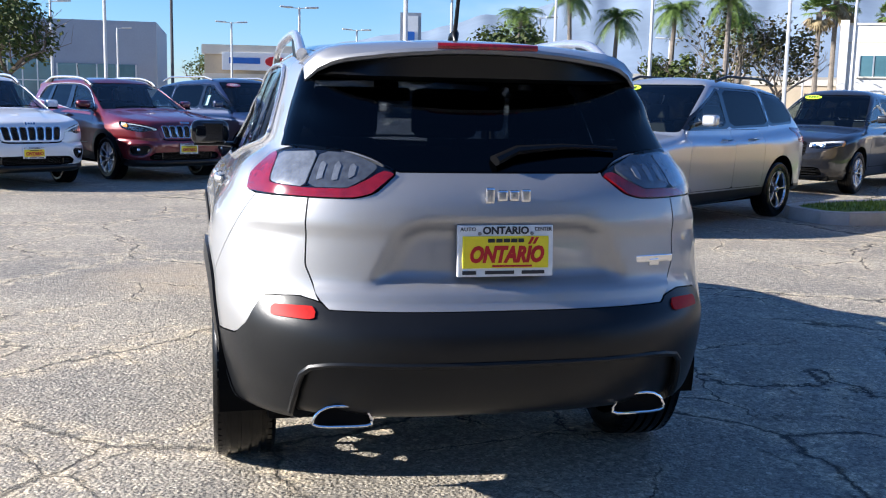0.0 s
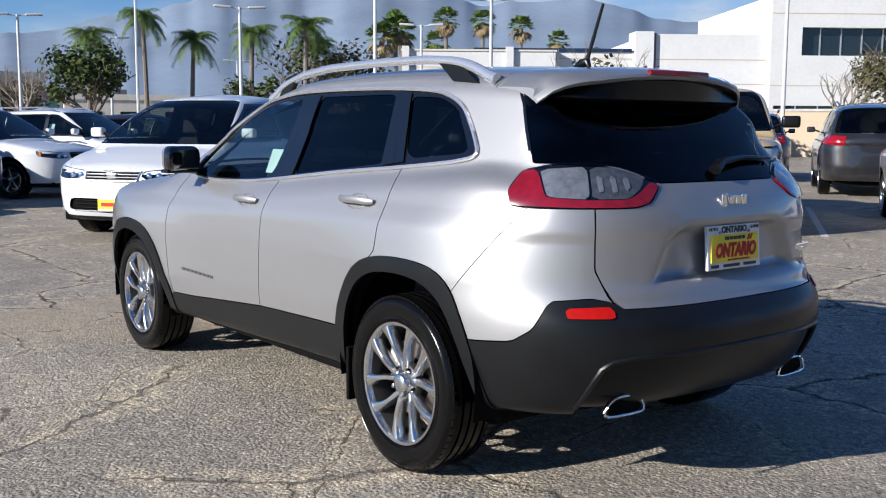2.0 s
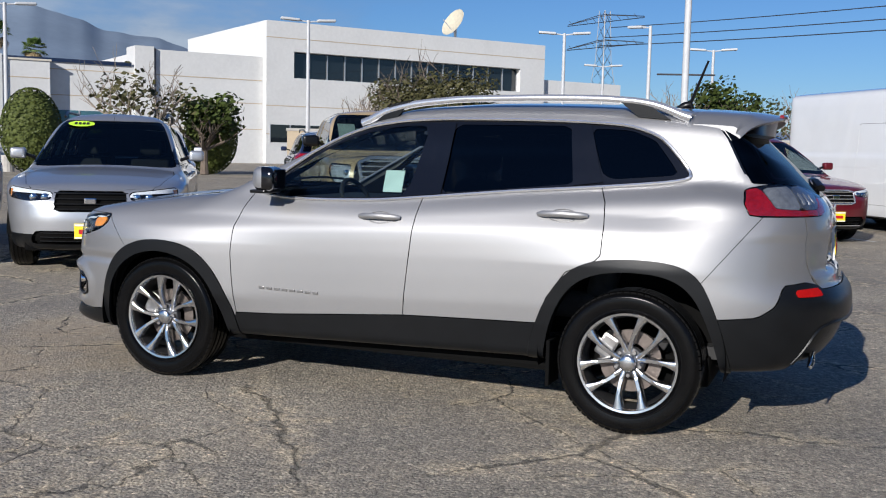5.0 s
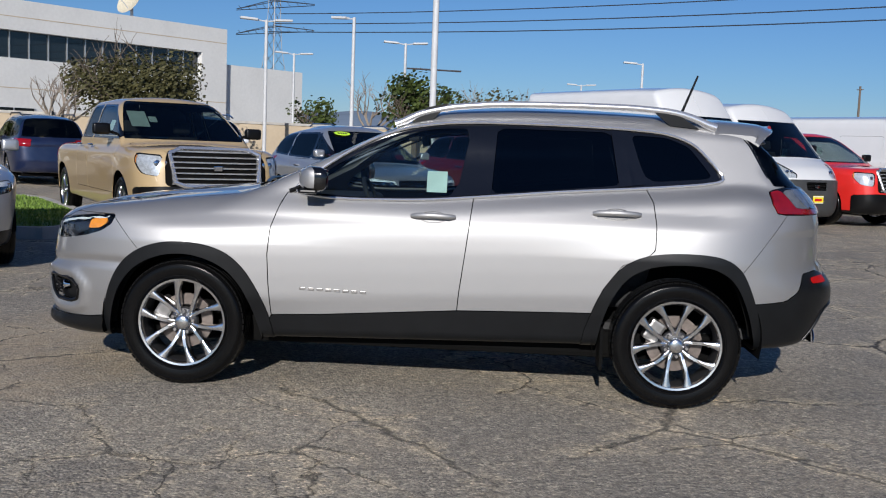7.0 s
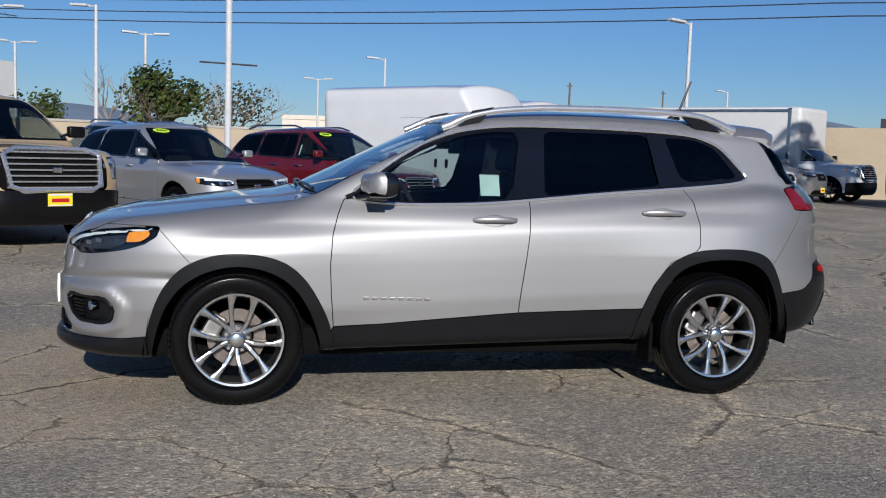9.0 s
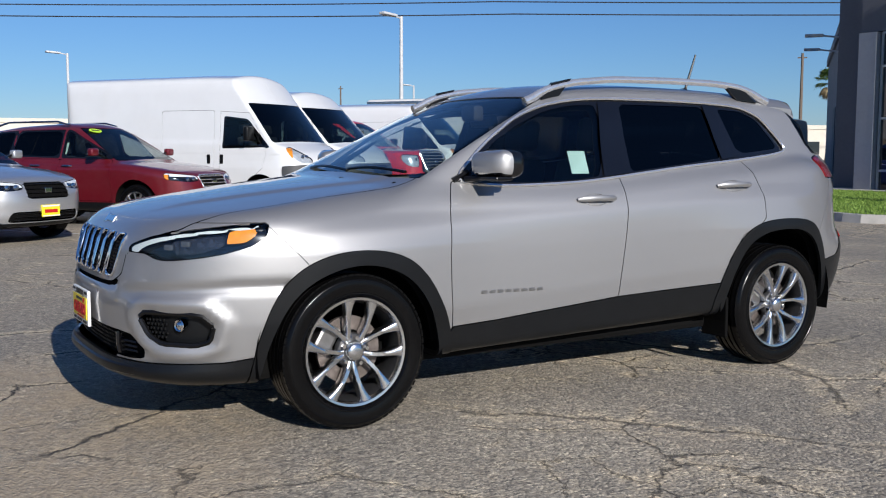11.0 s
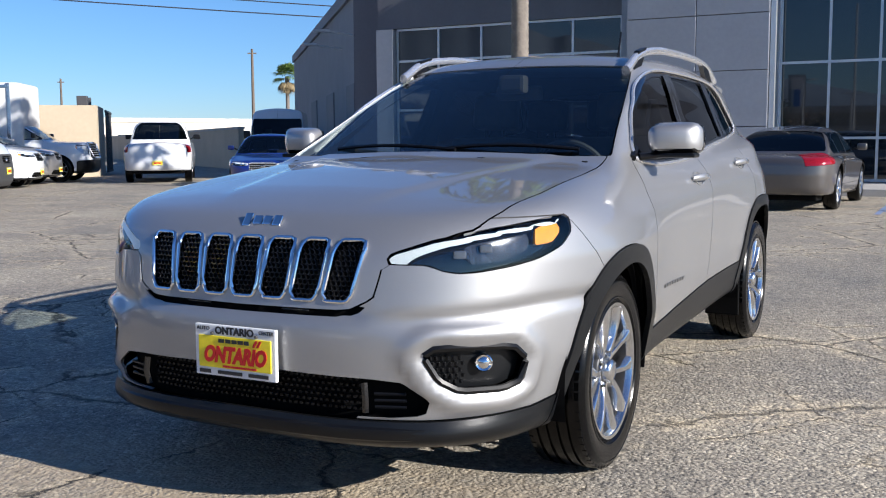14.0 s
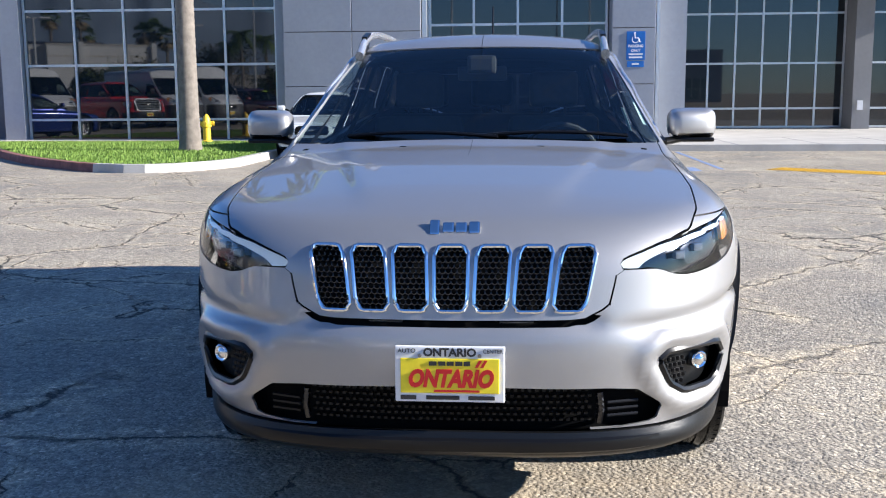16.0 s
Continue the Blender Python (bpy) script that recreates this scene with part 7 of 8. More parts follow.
M["leaf_grass"] = leaf_material("grass_blades", (0.08, 0.15, 0.02), (0.20, 0.29, 0.06))
ISLAND_A = rounded([(5.95, 6.1), (6.1, 5.2), (7.3, 5.25), (8.9, 5.9), (12.5, 8.4), (11.9, 9.3), (8.2, 6.9), (6.6, 6.6)], 0.2, 1)
ia = kerb_ring("kerb", ISLAND_A, 0.16, 0.15, lambda m: M["concrete"], "grey concrete kerb round a planted island")
slab("lawn", ia, 0.0, 0.14, M["grass"], "small planted lawn island", "lawn")
grass_blades("grass", ia, 0.138, 9000, 4)
ISLAND_B = rounded([(5.15, -21.0), (5.1, -14.4), (5.15, -13.3), (5.7, -12.2), (6.5, -11.8), (7.6, -12.2), (9.5, -14.0), (11.4, -16.4), (13.9, -20.2), (14.3, -21.4)], 0.2, 1)
ib = kerb_ring("kerb", ISLAND_B, 0.16, 0.15, lambda m: M["kerb_red"] if m.x > 7.6 else M["concrete"], "concrete kerb with faded red paint round a lawn")
slab("lawn", ib, 0.0, 0.14, M["grass"], "bright green lawn strip before the glass facade", "lawn")
grass_blades("grass", ib, 0.138, 42000, 5)
slab("pavement", [(-16, -18.3), (4.7, -18.3), (4.7, -30), (-16, -30)], 0.0, 0.15, M["walk"], "pale concrete pavement before the showroom", "pavement")
slab("pavement", [(4.7, -21.5), (15.5, -21.5), (15.5, -30), (4.7, -30)], 0.0, 0.146, M["walk"], "pale concrete strip below the facade", "pavement")
jt = thing("pavement_joint", "dark expansion joints in the pavement", "joint", kind="structure")
for x in np.arange(-14.5, 4.0, 1.9):
    part("joint", box(x - 0.01, x + 0.01, -22.0, -18.32, 0.148, 0.1525), M["panel_dark"], jt)


def painted(name, pts, mat, label):
    ob = part(name, ([(x, y, 0.004) for x, y in pts], [tuple(range(len(pts)))]), mat)
    return tagged(ob, label, "marking", kind="structure")


def bar(a, b, w):
    a, b = Vector(a), Vector(b)
    n = Vector((-(b - a).y, (b - a).x)).normalized() * w / 2
    return [tuple(a + n), tuple(a - n), tuple(b - n), tuple(b + n)]


for k in range(7):
    a = Vector((-3.0, 10.6)) + Vector((2.26, 1.57)) * (k - 1.1)
    painted("bay_line", bar(a, a + Vector((-2.5, 3.6)), 0.09), M["white_line"], "worn white bay line")
for k in range(11):
    a = Vector((6.3, 5.0)) + Vector((1.95, -2.55)) * k
    if k > 0:
        painted("bay_line", bar(a, a + Vector((4.1, 2.87)), 0.09), M["white_line"], "worn white bay line")
painted("bay_line", bar((2.3, -18.0), (2.3, -12.6), 0.09), M["white_line"], "worn white bay line")
painted("bay_line", bar((-0.75, -18.0), (-0.75, -12.6), 0.09), M["blue_line"], "faded blue accessible bay line")
painted("bay_line", bar((-3.6, -18.0), (-3.6, -12.6), 0.09), M["blue_line"], "faded blue accessible bay line")
for x, y in ((-1.05, -13.2), (-1.3, -14.6), (-1.5, -16.0)):
    painted("hatch_line", bar((x + 0.3, y - 0.5), (x - 0.1, y + 0.8), 0.09), M["blue_line"], "faded blue hatch line")
painted("symbol_field", bar((-2.1, -12.66), (-3.2, -12.66), 0.9), M["blue_line"], "faded blue accessible parking symbol field")
sy = bmesh.new()
add_tube(sy, [(-2.6 + 0.24 * math.cos(t), -12.7 + 0.20 * math.sin(t), 0.006) for t in np.linspace(0.4, 5.2, 16)], 0.02, 4, squash=(1, 0.1))
add_tube(sy, [(-2.6, -12.35, 0.006), (-2.62, -12.57, 0.006), (-2.9, -12.61, 0.006), (-2.98, -12.85, 0.006)], 0.025, 4, squash=(1, 0.1))
tagged(part("symbol", sy, M["white_line"]), "worn white wheelchair symbol", "marking", kind="structure")
strip_a, strip_d = Vector((-4.5, -12.8)), Vector((-0.80, 0.60))
ts = thing("tactile_strip", "yellow tactile paving strip at the crossing", "paving", kind="structure")
part("strip_base", ([(*(strip_a + strip_d * u + Vector((0.6, 0.8)) * v), 0.005) for u, v in ((0, -0.32), (6, -0.32), (6, 0.32), (0, 0.32))], [(0, 1, 2, 3)]), M["yellow_line"], ts)
dm = bmesh.new()
for i in range(90):
    for j in range(9):
        p = strip_a + strip_d * (0.05 + i * 0.066) + Vector((0.6, 0.8)) * (-0.28 + 0.07 * j)
        add_box(dm, p.x - 0.014, p.x + 0.014, p.y - 0.014, p.y + 0.014, 0.004, 0.011)
tagged(part("domes", dm, M["yellow_line"], ts), "raised yellow domes", kind="stuff")
ws = thing("wheel_stop", "blue painted concrete wheel stop", "wheel stop")
part("block", box(-3.05, -1.55, -18.15, -17.98, 0.0, 0.14, bevel=0.035), M["sign_blue"], ws)

# ---- hydrant, sign ----
hy = thing("fire_hydrant", "yellow fire hydrant standing on a lawn", "hydrant", pose(8.0, -20.6, 0.14))
vs, fs = lathe([(0.0, 0.15), (0.04, 0.15), (0.05, 0.10), (0.38, 0.095), (0.40, 0.13), (0.44, 0.13), (0.46, 0.10), (0.58, 0.10), (0.66, 0.07), (0.72, 0.02), (0.725, 0.0005)], 20, "z")
part("barrel", (vs, fs), M["hydrant"], hy, smooth=True)
for a in (0, 90, 200):
    vs, fs = lathe([(0.07, 0.055), (0.16, 0.055), (0.16, 0.07), (0.20, 0.07), (0.205, 0.0005)], 12, "x")
    part("outlet_cap", (vs, fs), M["hydrant"], hy, m=pose(0, 0, 0.48, 0, 0, a))
sg = thing("parking_sign", "blue accessible parking sign on the showroom pillar", "sign", pose(-3.0, -21.34, 2.50, 0, 0, 180) @ Matrix.Diagonal((1.12, 1, 1.12, 1)))
part("sign_face", box(-0.21, 0.21, -0.008, 0.008, -0.31, 0.33, bevel=0.004), M["sign_blue"], sg)
part("sign_face", box(-0.19, 0.19, -0.008, 0.008, -0.47, -0.335, bevel=0.004), M["sign_blue"], sg)
lettering("sign_lettering", "PARKING", 0.085, M["plate_white"], sg, pose(0, -0.011, 0.0), 0.001, bold=0.003, width=0.34)
lettering("sign_lettering", "ONLY", 0.085, M["plate_white"], sg, pose(0, -0.011, -0.10), 0.001, bold=0.003, width=0.22)
for z, w in ((-0.18, 0.32), (-0.25, 0.30), (-0.40, 0.16)):
    one_bar(0, z, w, 0.035, M["plate_white"], sg, -0.011)
bm = bmesh.new()
add_tube(bm, [(-0.01 + 0.075 * math.cos(t), -0.011, 0.15 + 0.075 * math.sin(t)) for t in np.linspace(2.4, 6.4, 16)], 0.010, 5)
add_tube(bm, [(-0.03, -0.011, 0.29), (-0.02, -0.011, 0.18), (0.06, -0.011, 0.18), (0.09, -0.011, 0.09), (0.12, -0.011, 0.095)], 0.011, 5)
add_tube(bm, [(-0.03, -0.012, 0.305), (-0.028, -0.012, 0.285)], 0.022, 8)
part("wheelchair_symbol", bm, M["plate_white"], sg)

# ---- showroom building ----
def glazed(root, x0, x1, y, z0, zs, cols, depth=0.09, glass_mat="dark_glass", turn=None):
    """A curtain wall: panes and mullions in the plane y, looking to +y."""
    zs = [z0] + zs
    xs = np.linspace(x0, x1, cols + 1)
    for i in range(cols):
        for a, b in zip(zs, zs[1:]):
            part("pane", box(xs[i] + 0.02, xs[i + 1] - 0.02, y - 0.02, y + 0.012, a + 0.02, b - 0.02), M[glass_mat], root, m=turn)
    for x in xs:
        part("mullion", box(x - 0.032, x + 0.032, y - depth, y + 0.055, z0, zs[-1]), M["mullion"], root, m=turn)
    for z in zs:
        part("transom", box(x0, x1, y - depth, y + 0.05, z - 0.032, z + 0.032), M["mullion"], root, m=turn)


def panelled(root, x0, x1, y0, y1, z0, z1, nx, nz, mat, gap=0.012):
    """A volume clad in flat panels on its +y face."""
    part("core", box(x0 + 0.03, x1 - 0.03, y0, y1 - 0.03, z0, z1 - 0.02), M["panel_dark"], root)
    for i in range(nx):
        for j in range(nz):
            a, b = x0 + (x1 - x0) * i / nx, x0 + (x1 - x0) * (i + 1) / nx
            c, d = z0 + (z1 - z0) * j / nz, z0 + (z1 - z0) * (j + 1) / nz
            part("panel", box(a + gap, b - gap, y1 - 0.025, y1, c + gap, d - gap, bevel=0.004, seg=1), mat, root)
    for x, s in ((x0, 1), (x1, -1)):
        part("side_panel", box(*sorted((x, x + s * 0.025)), y0, y1 - 0.03, z0, z1), mat, root)


show = thing("showroom", "modern dark grey showroom with large reflective glazing", "building", kind="structure")
part("wall", box(-4.3, 15.6, -45, -23.05, 0.0, 8.6), M["panel_dark"], show, "dark grey rear volume")
panelled(show, 2.50, 6.15, -23.4, -21.55, 0.14, 8.6, 2, 6, M["panel_grey"])
glazed(show, 6.55, 13.62, -22.45, 0.06, [0.69, 2.18, 3.66, 4.60], 5)
part("return_panel", box(6.17, 6.50, -22.6, -22.2, 0.14, 5.2), M["panel_grey"], show)
part("spandrel", box(6.52, 14.25, -23.05, -22.3, 4.64, 8.6), M["panel_dark"], show, "dark grey upper wall")
part("corner_post", box(13.68, 14.25, -23.05, -22.2, 0.14, 4.62), M["panel_grey"], show)
part("bright_trim", box(2.36, 2.48, -22.6, -21.6, 0.14, 8.6), M["mullion"], show, "bright metal corner trim")
glazed(show, -2.33, 2.33, -22.35, 0.2, [1.25, 3.15, 4.85, 6.6], 4)
part("spandrel", box(-2.4, 2.3, -23.05, -22.25, 6.63, 8.6), M["panel_grey"], show)
panelled(show, -3.50, -2.40, -23.4, -21.35, 0.14, 8.6, 1, 6, M["panel_grey"])
part("bright_trim", box(-3.60, -3.52, -23.0, -21.4, 0.14, 8.6), M["mullion"], show)
part("side_wall", box(-4.35, -3.60, -30, -21.9, 0.14, 8.6), M["panel_grey"], show)
glazed(show, -10.5, -4.45, -29.2, 0.2, [0.80, 2.26, 3.85, 4.80], 7)
part("canopy", box(-16, -4.3, -29.6, -24.6, 5.3, 8.6, bevel=0.02), M["panel_dark"], show, "dark overhanging canopy")
part("pillar", box(-11.1, -10.55, -29.3, -28.2, 0.14, 5.4), M["stucco_grey"], show)
glazed(show, -15.4, -11.2, -29.2, 0.2, [0.80, 2.26, 3.85, 4.80], 4)
part("back_infill", box(-16, -4.3, -30.5, -29.35, 0.0, 8.6), M["panel_dark"], show)
part("spandrel", box(-16, -4.4, -29.35, -29.05, 4.83, 5.36), M["panel_grey"], show)
part("outlet_box", box(-10.85, -10.68, -28.18, -28.1, 0.75, 1.05), M["plate_white"], show)
# workshop wing, set back at an angle
wing = thing("workshop", "grey stucco workshop wing with roller doors", "building", pose(14.9, -23.2, 0, 0, 0, -50.3), kind="structure")
part("wall", box(2.6, 36, -14, 0.0, 0.0, 6.7), M["stucco_grey"], wing)
part("front_mass", box(0.0, 2.6, -14, -0.9, 0.0, 8.3), M["panel_dark"], wing)
part("cream_panel", box(0.05, 2.75, -0.95, 0.18, 4.1, 8.8), M["stucco_cream"], wing, "cream stucco panel")
part("parapet", box(2.6, 36, -0.3, 0.12, 6.55, 7.0), M["stucco_grey"], wing)
for x0, x1, z in ((5.0, 7.4, 3.4), (12.0, 15.0, 3.4), (20, 23, 3.4)):
    part("roller_door", box(x0, x1, -0.05, 0.05, 0.0, z, bevel=0.01), M["panel_dark"], wing, "dark roller door")
part("window_frame", box(3.3, 4.3, -0.05, 0.07, 1.2, 2.6, bevel=0.01), M["mullion"], wing)
part("window_pane", box(3.38, 4.22, 0.055, 0.085, 1.28, 2.52), M["blue_glass"], wing)
for x in (4.0, 9.0):
    la = part("wall_lamp", tube([(x, 0.0, 5.0), (x, 1.1, 5.15)], 0.035, 6), M["galv"], wing)
    part("lamp_head", box(x - 0.12, x + 0.12, 1.0, 1.6, 5.10, 5.20, bevel=0.03), M["galv"], la)
flood = thing("wall_floodlight", "slim grey floodlight arm on the showroom wall", "lamp", pose(13.2, -22.25, 5.6))
part("arm", tube([(0, 0, 0), (0.4, 1.3, 0.05)], 0.03, 6), M["galv"], flood)
part("lamp_head", box(-0.10, 0.10, -0.16, 0.16, -0.05, 0.05, bevel=0.02), M["galv"], flood, m=pose(0.42, 1.36, 0.05, 0, 0, -17))

# ---- lamp posts ----
def lamp_post(at, h=7.0, arms=2, turn=0.0, r=0.085, mat="galv"):
    root = thing("lamp_post", "white steel lot lamp post", "lamp post", pose(at[0], at[1], 0, 0, 0, turn), group="lot lamp posts")
    part("base", tube([(0, 0, 0), (0, 0, 0.7)], 0.26, 14), M["concrete"], root)
    part("pole", tube([(0, 0, 0.6), (0, 0, h)], [r * 1.15, r * 0.85], 10), M[mat], root, smooth=True)
    for k in range(arms):
        s = 1 if k == 0 else -1
        arm = part("arm", tube([(0, 0, h - 0.08), (s * 0.5, 0, h - 0.02)], 0.035, 6), M[mat], root)
        bm = box(-0.42, 0.42, -0.17, 0.17, -0.055, 0.055, bevel=0.04, seg=3)
        part("lamp_head", bm, M[mat], arm, m=pose(s * 0.82, 0, h + 0.01, 0, -s * 3, 0), smooth=True)
    return root


for x, y, arms, turn in ((-11.2, 64, 1, 0), (-9.6, 90.5, 1, 0), (0.2, 78, 2, 0), (4.3, 62, 2, 0), (10.7, 82, 2, 0), (12.0, 51.4, 2, -15), (20.6, 62, 2, 0), (19.5, 41, 2, -20),
                         (31.3, 42.2, 2, -35), (26.8, 30.8, 2, -40), (34.8, 21.0, 2, -50), (42.0, 11.1, 2, -70), (60, 13.5, 2, -70), (40, 6.6, 1, 60), (51, 5.3, 2, -80),
                         (59, -9, 1, 95), (82, -6.9, 2, -85), (34, -18, 1, 110), (73.7, -41, 1, 100), (37.8, 78.5, 2, -20), (57.5, 89, 2, -30)):
    lamp_post((x, y), 7.0, arms, turn)
for x, y, h in ((-6.0, 45.0, 11), (-3.2, 50, 11), (5.5, 30.0, 11), (17.0, 48.0, 11), (22.0, 33.0, 10)):
    fp = thing("flag_pole", "tall plain white pole", "pole", pose(x, y, 0), group="tall poles")
    part("pole", tube([(0, 0, 0), (0, 0, h)], [0.09, 0.06], 8), M["galv"] if x != -3.2 else M["dark_steel"], fp, smooth=True)
cp = thing("camera_pole", "tall white pole with a dark crossbar", "pole", pose(16.7, 1.25, 0))
part("pole", tube([(0, 0, 0), (0, 0, 9.5)], [0.08, 0.065], 10), M["galv"], cp, smooth=True)
part("crossbar", tube([(0.05, -0.62, 3.05), (0.05, 0.62, 3.08)], 0.022, 6), M["dark_steel"], cp)

# ---- trees ----
def feather_palm(at, h, seed, n=52, size=1.75):
    rng = random.Random(seed)
    root = thing("palm_tree", "feathery palm with drooping green fronds", "palm tree", pose(at[0], at[1], 0), group="palms")
    lean = rng.uniform(-0.25, 0.25)
    part("trunk", tube([(lean * t * t, 0, (h - 1.2) * t) for t in np.linspace(0, 1, 8)], [0.22, 0.17, 0.16, 0.15, 0.15, 0.14, 0.13, 0.16], 9), M["bark"], root, smooth=True)
    vs, fs = [], []
    for k in range(n):
        a = 2.4 * k + rng.uniform(-0.3, 0.3)
        lift = rng.uniform(-0.2, 1.25)
        L = size * rng.uniform(0.8, 1.1)
        prev = None
        for i in range(13):
            u = i / 12
            rr = L * u * math.cos(lift * (1 - u * 0.9)) * (1 - 0.15 * u)
            z = h - 1.2 + L * (math.sin(lift) * u - 0.75 * u * u * (1.15 if lift < 0.4 else 0.9))
            p = Vector((lean + rr * math.cos(a), rr * math.sin(a), z))
            if prev is not None:
                side = Vector((-math.sin(a), math.cos(a), 0))
                w = 0.46 * math.sin(min(1, u * 1.15) * math.pi * 0.85) + 0.05
                for s in (-1, 1):
                    for m in (0.0, 0.5):
                        b = prev.lerp(p, m)
                        tip = b + s * side * w + (p - prev) * 0.9 + Vector((0, 0, -0.30 * w - rng.uniform(0, 0.15)))
                        k0 = len(vs)
                        vs += [tuple(b), tuple(prev.lerp(p, m + 0.32)), tuple(tip)]
                        fs.append((k0, k0 + 1, k0 + 2))
            prev = p
    part("crown", (vs, fs), M["frond"], root)


def fan_palm(at, h, seed, size=1.15, skirt=1.0):
    rng = random.Random(seed)
    root = thing("palm_tree", "tall fan palm with a compact round head", "palm tree", pose(at[0], at[1], 0), group="palms")
    part("trunk", tube([(0, 0, (h - 0.9) * t) for t in np.linspace(0, 1, 6)], [0.30, 0.2, 0.17, 0.16, 0.16, 0.2], 9), M["bark"], root, smooth=True)
    for nm, mat, count, lo, hi in (("crown", "frond", 34, -0.35, 1.4), ("dead_skirt", "frond_dry", 16, -1.35, -0.5)):
        vs, fs = [], []
        for k in range(count):
            a, e = 2.4 * k + rng.uniform(-0.4, 0.4), rng.uniform(lo, hi)
            d = Vector((math.cos(a) * math.cos(e), math.sin(a) * math.cos(e), math.sin(e)))
            c = Vector((0, 0, h - 0.9)) + d * size * 0.55 * rng.uniform(0.8, 1.1)
            u = d.cross(Vector((0, 0, 1))).normalized()
            w = u.cross(d)
            for j in range(11):
                t = (j - 5) * 0.24
                r = size * 0.72 * math.cos(t * 0.6)
                ray = (d * math.cos(t) + u * math.sin(t)) * r
                nrm = (u * math.cos(t) - d * math.sin(t)) * 0.055 * size
                tip = c + ray + Vector((0, 0, -0.28 * r * rng.uniform(0.5, 1.3)))
                k0 = len(vs)
                vs += [tuple(c + ray * 0.1), tuple(c + ray * 0.6 + nrm), tuple(tip), tuple(c + ray * 0.6 - nrm)]
                fs.append((k0, k0 + 1, k0 + 2, k0 + 3))
        part(nm, (vs, fs), M[mat], root)


def limbs(bm, rng, start, way, length, r, depth, tips):
    pts, p = [start], start
    d = way.normalized()
    for i in range(4):
        d = (d + Vector((rng.uniform(-0.25, 0.25), rng.uniform(-0.25, 0.25), rng.uniform(-0.08, 0.18)))).normalized()
        p = p + d * length / 4
        pts.append(p)
    add_tube(bm, pts, [r * (1 - 0.12 * i) for i in range(5)], 5 if r > 0.03 else 3, caps=False)
    if depth == 0:
        tips.extend(pts[2:])
        return
    for k in range(rng.choice((2, 3, 3))):
        a = rng.uniform(0, 6.28)
        out = (d + Vector((math.cos(a), math.sin(a), rng.uniform(0.0, 0.5))) * rng.uniform(0.6, 1.0)).normalized()
        limbs(bm, rng, pts[rng.choice((2, 3, 4))], out, length * rng.uniform(0.62, 0.8), r * 0.55, depth - 1, tips)


def leafy_tree(at, h, spread, seed, leaves=2600, mat="leaf", flat=0.75, leaf=0.13, bare=0.0, label="broad-leaved tree with a dense green crown"):
    rng = random.Random(seed)
    root = thing("tree", label, "tree", pose(at[0], at[1], 0), group="trees")
    bm, tips = bmesh.new(), []
    th = h * 0.28
    add_tube(bm, [(0, 0, 0), (0.05, 0.03, th * 0.5), (0, 0, th)], [0.2, 0.16, 0.15], 8)
    for k in range(6):
        a = k * 1.047 + rng.uniform(-0.3, 0.3)
        limbs(bm, rng, Vector((0, 0, th)), Vector((math.cos(a), math.sin(a), rng.uniform(0.5, 1.3))), spread * 0.62, 0.085, 3, tips)
    part("trunk", bm, M["twig"] if bare > 0.5 else M["brown_bark"], root)
    if leaves:
        c0 = Vector((0, 0, th + (h - th) * 0.5))
        vs, fs = [], []
        blobs = []
        for _ in range(26):
            v = Vector((rng.gauss(0, 1), rng.gauss(0, 1), rng.gauss(0, 1))).normalized() * rng.uniform(0.35, 0.86)
            blobs.append((c0 + Vector((v.x * spread, v.y * spread, v.z * (h - th) * 0.5 * flat + 0.1)), rng.uniform(0.22, 0.42) * spread))
        for _ in range(leaves):
            c, r = rng.choice(blobs)
            d = Vector((rng.gauss(0, 1), rng.gauss(0, 1), rng.gauss(0, 1))).normalized()
            p = c + d * r * rng.uniform(0.55, 1.05)
            n = (d + Vector((rng.uniform(-1, 1), rng.uniform(-1, 1), rng.uniform(-0.5, 1)))).normalized()
            u = n.cross(Vector((0.3, 0.5, 0.8))).normalized()
            w = n.cross(u)
            s = leaf * rng.uniform(0.6, 1.4)
            k = len(vs)
            vs += [tuple(p - u * s), tuple(p + w * s * 0.6), tuple(p + u * s), tuple(p - w * s * 0.6)]
            fs.append((k, k + 1, k + 2, k + 3))
        part("crown", (vs, fs), M[mat], root)


def hedge_ball(at, r, h, seed):
    rng = random.Random(seed)
    root = thing("topiary", "rounded clipped green shrub", "shrub", pose(at[0], at[1], 0))
    bm = bmesh.new()
    bmesh.ops.create_icosphere(bm, subdivisions=4, radius=1.0)
    for v in bm.verts:
        k = 1 + 0.05 * noise.noise(v.co * 5) - 0.03
        v.co = Vector((v.co.x * r * k * 0.94, v.co.y * r * k * 0.94, h * 0.5 + v.co.z * h * 0.5 * k * 0.94))
    part("core", bm, M["hedge"], root, smooth=True)
    vs, fs = [], []
    for _ in range(3800):
        d = Vector((rng.gauss(0, 1), rng.gauss(0, 1), rng.gauss(0, 1))).normalized()
        p = Vector((d.x * r, d.y * r, h * 0.5 + d.z * h * 0.5)) * 1.0
        n = (d + Vector((rng.uniform(-0.6, 0.6), rng.uniform(-0.6, 0.6), rng.uniform(-0.6, 0.6)))).normalized()
        u = n.cross(Vector((0.2, 0.4, 0.9))).normalized()
        w = n.cross(u)
        k = len(vs)
        vs += [tuple(p - u * 0.07), tuple(p + w * 0.05), tuple(p + u * 0.07), tuple(p - w * 0.05)]
        fs.append((k, k + 1, k + 2, k + 3))
    part("leaves", (vs, fs), M["hedge"], root)


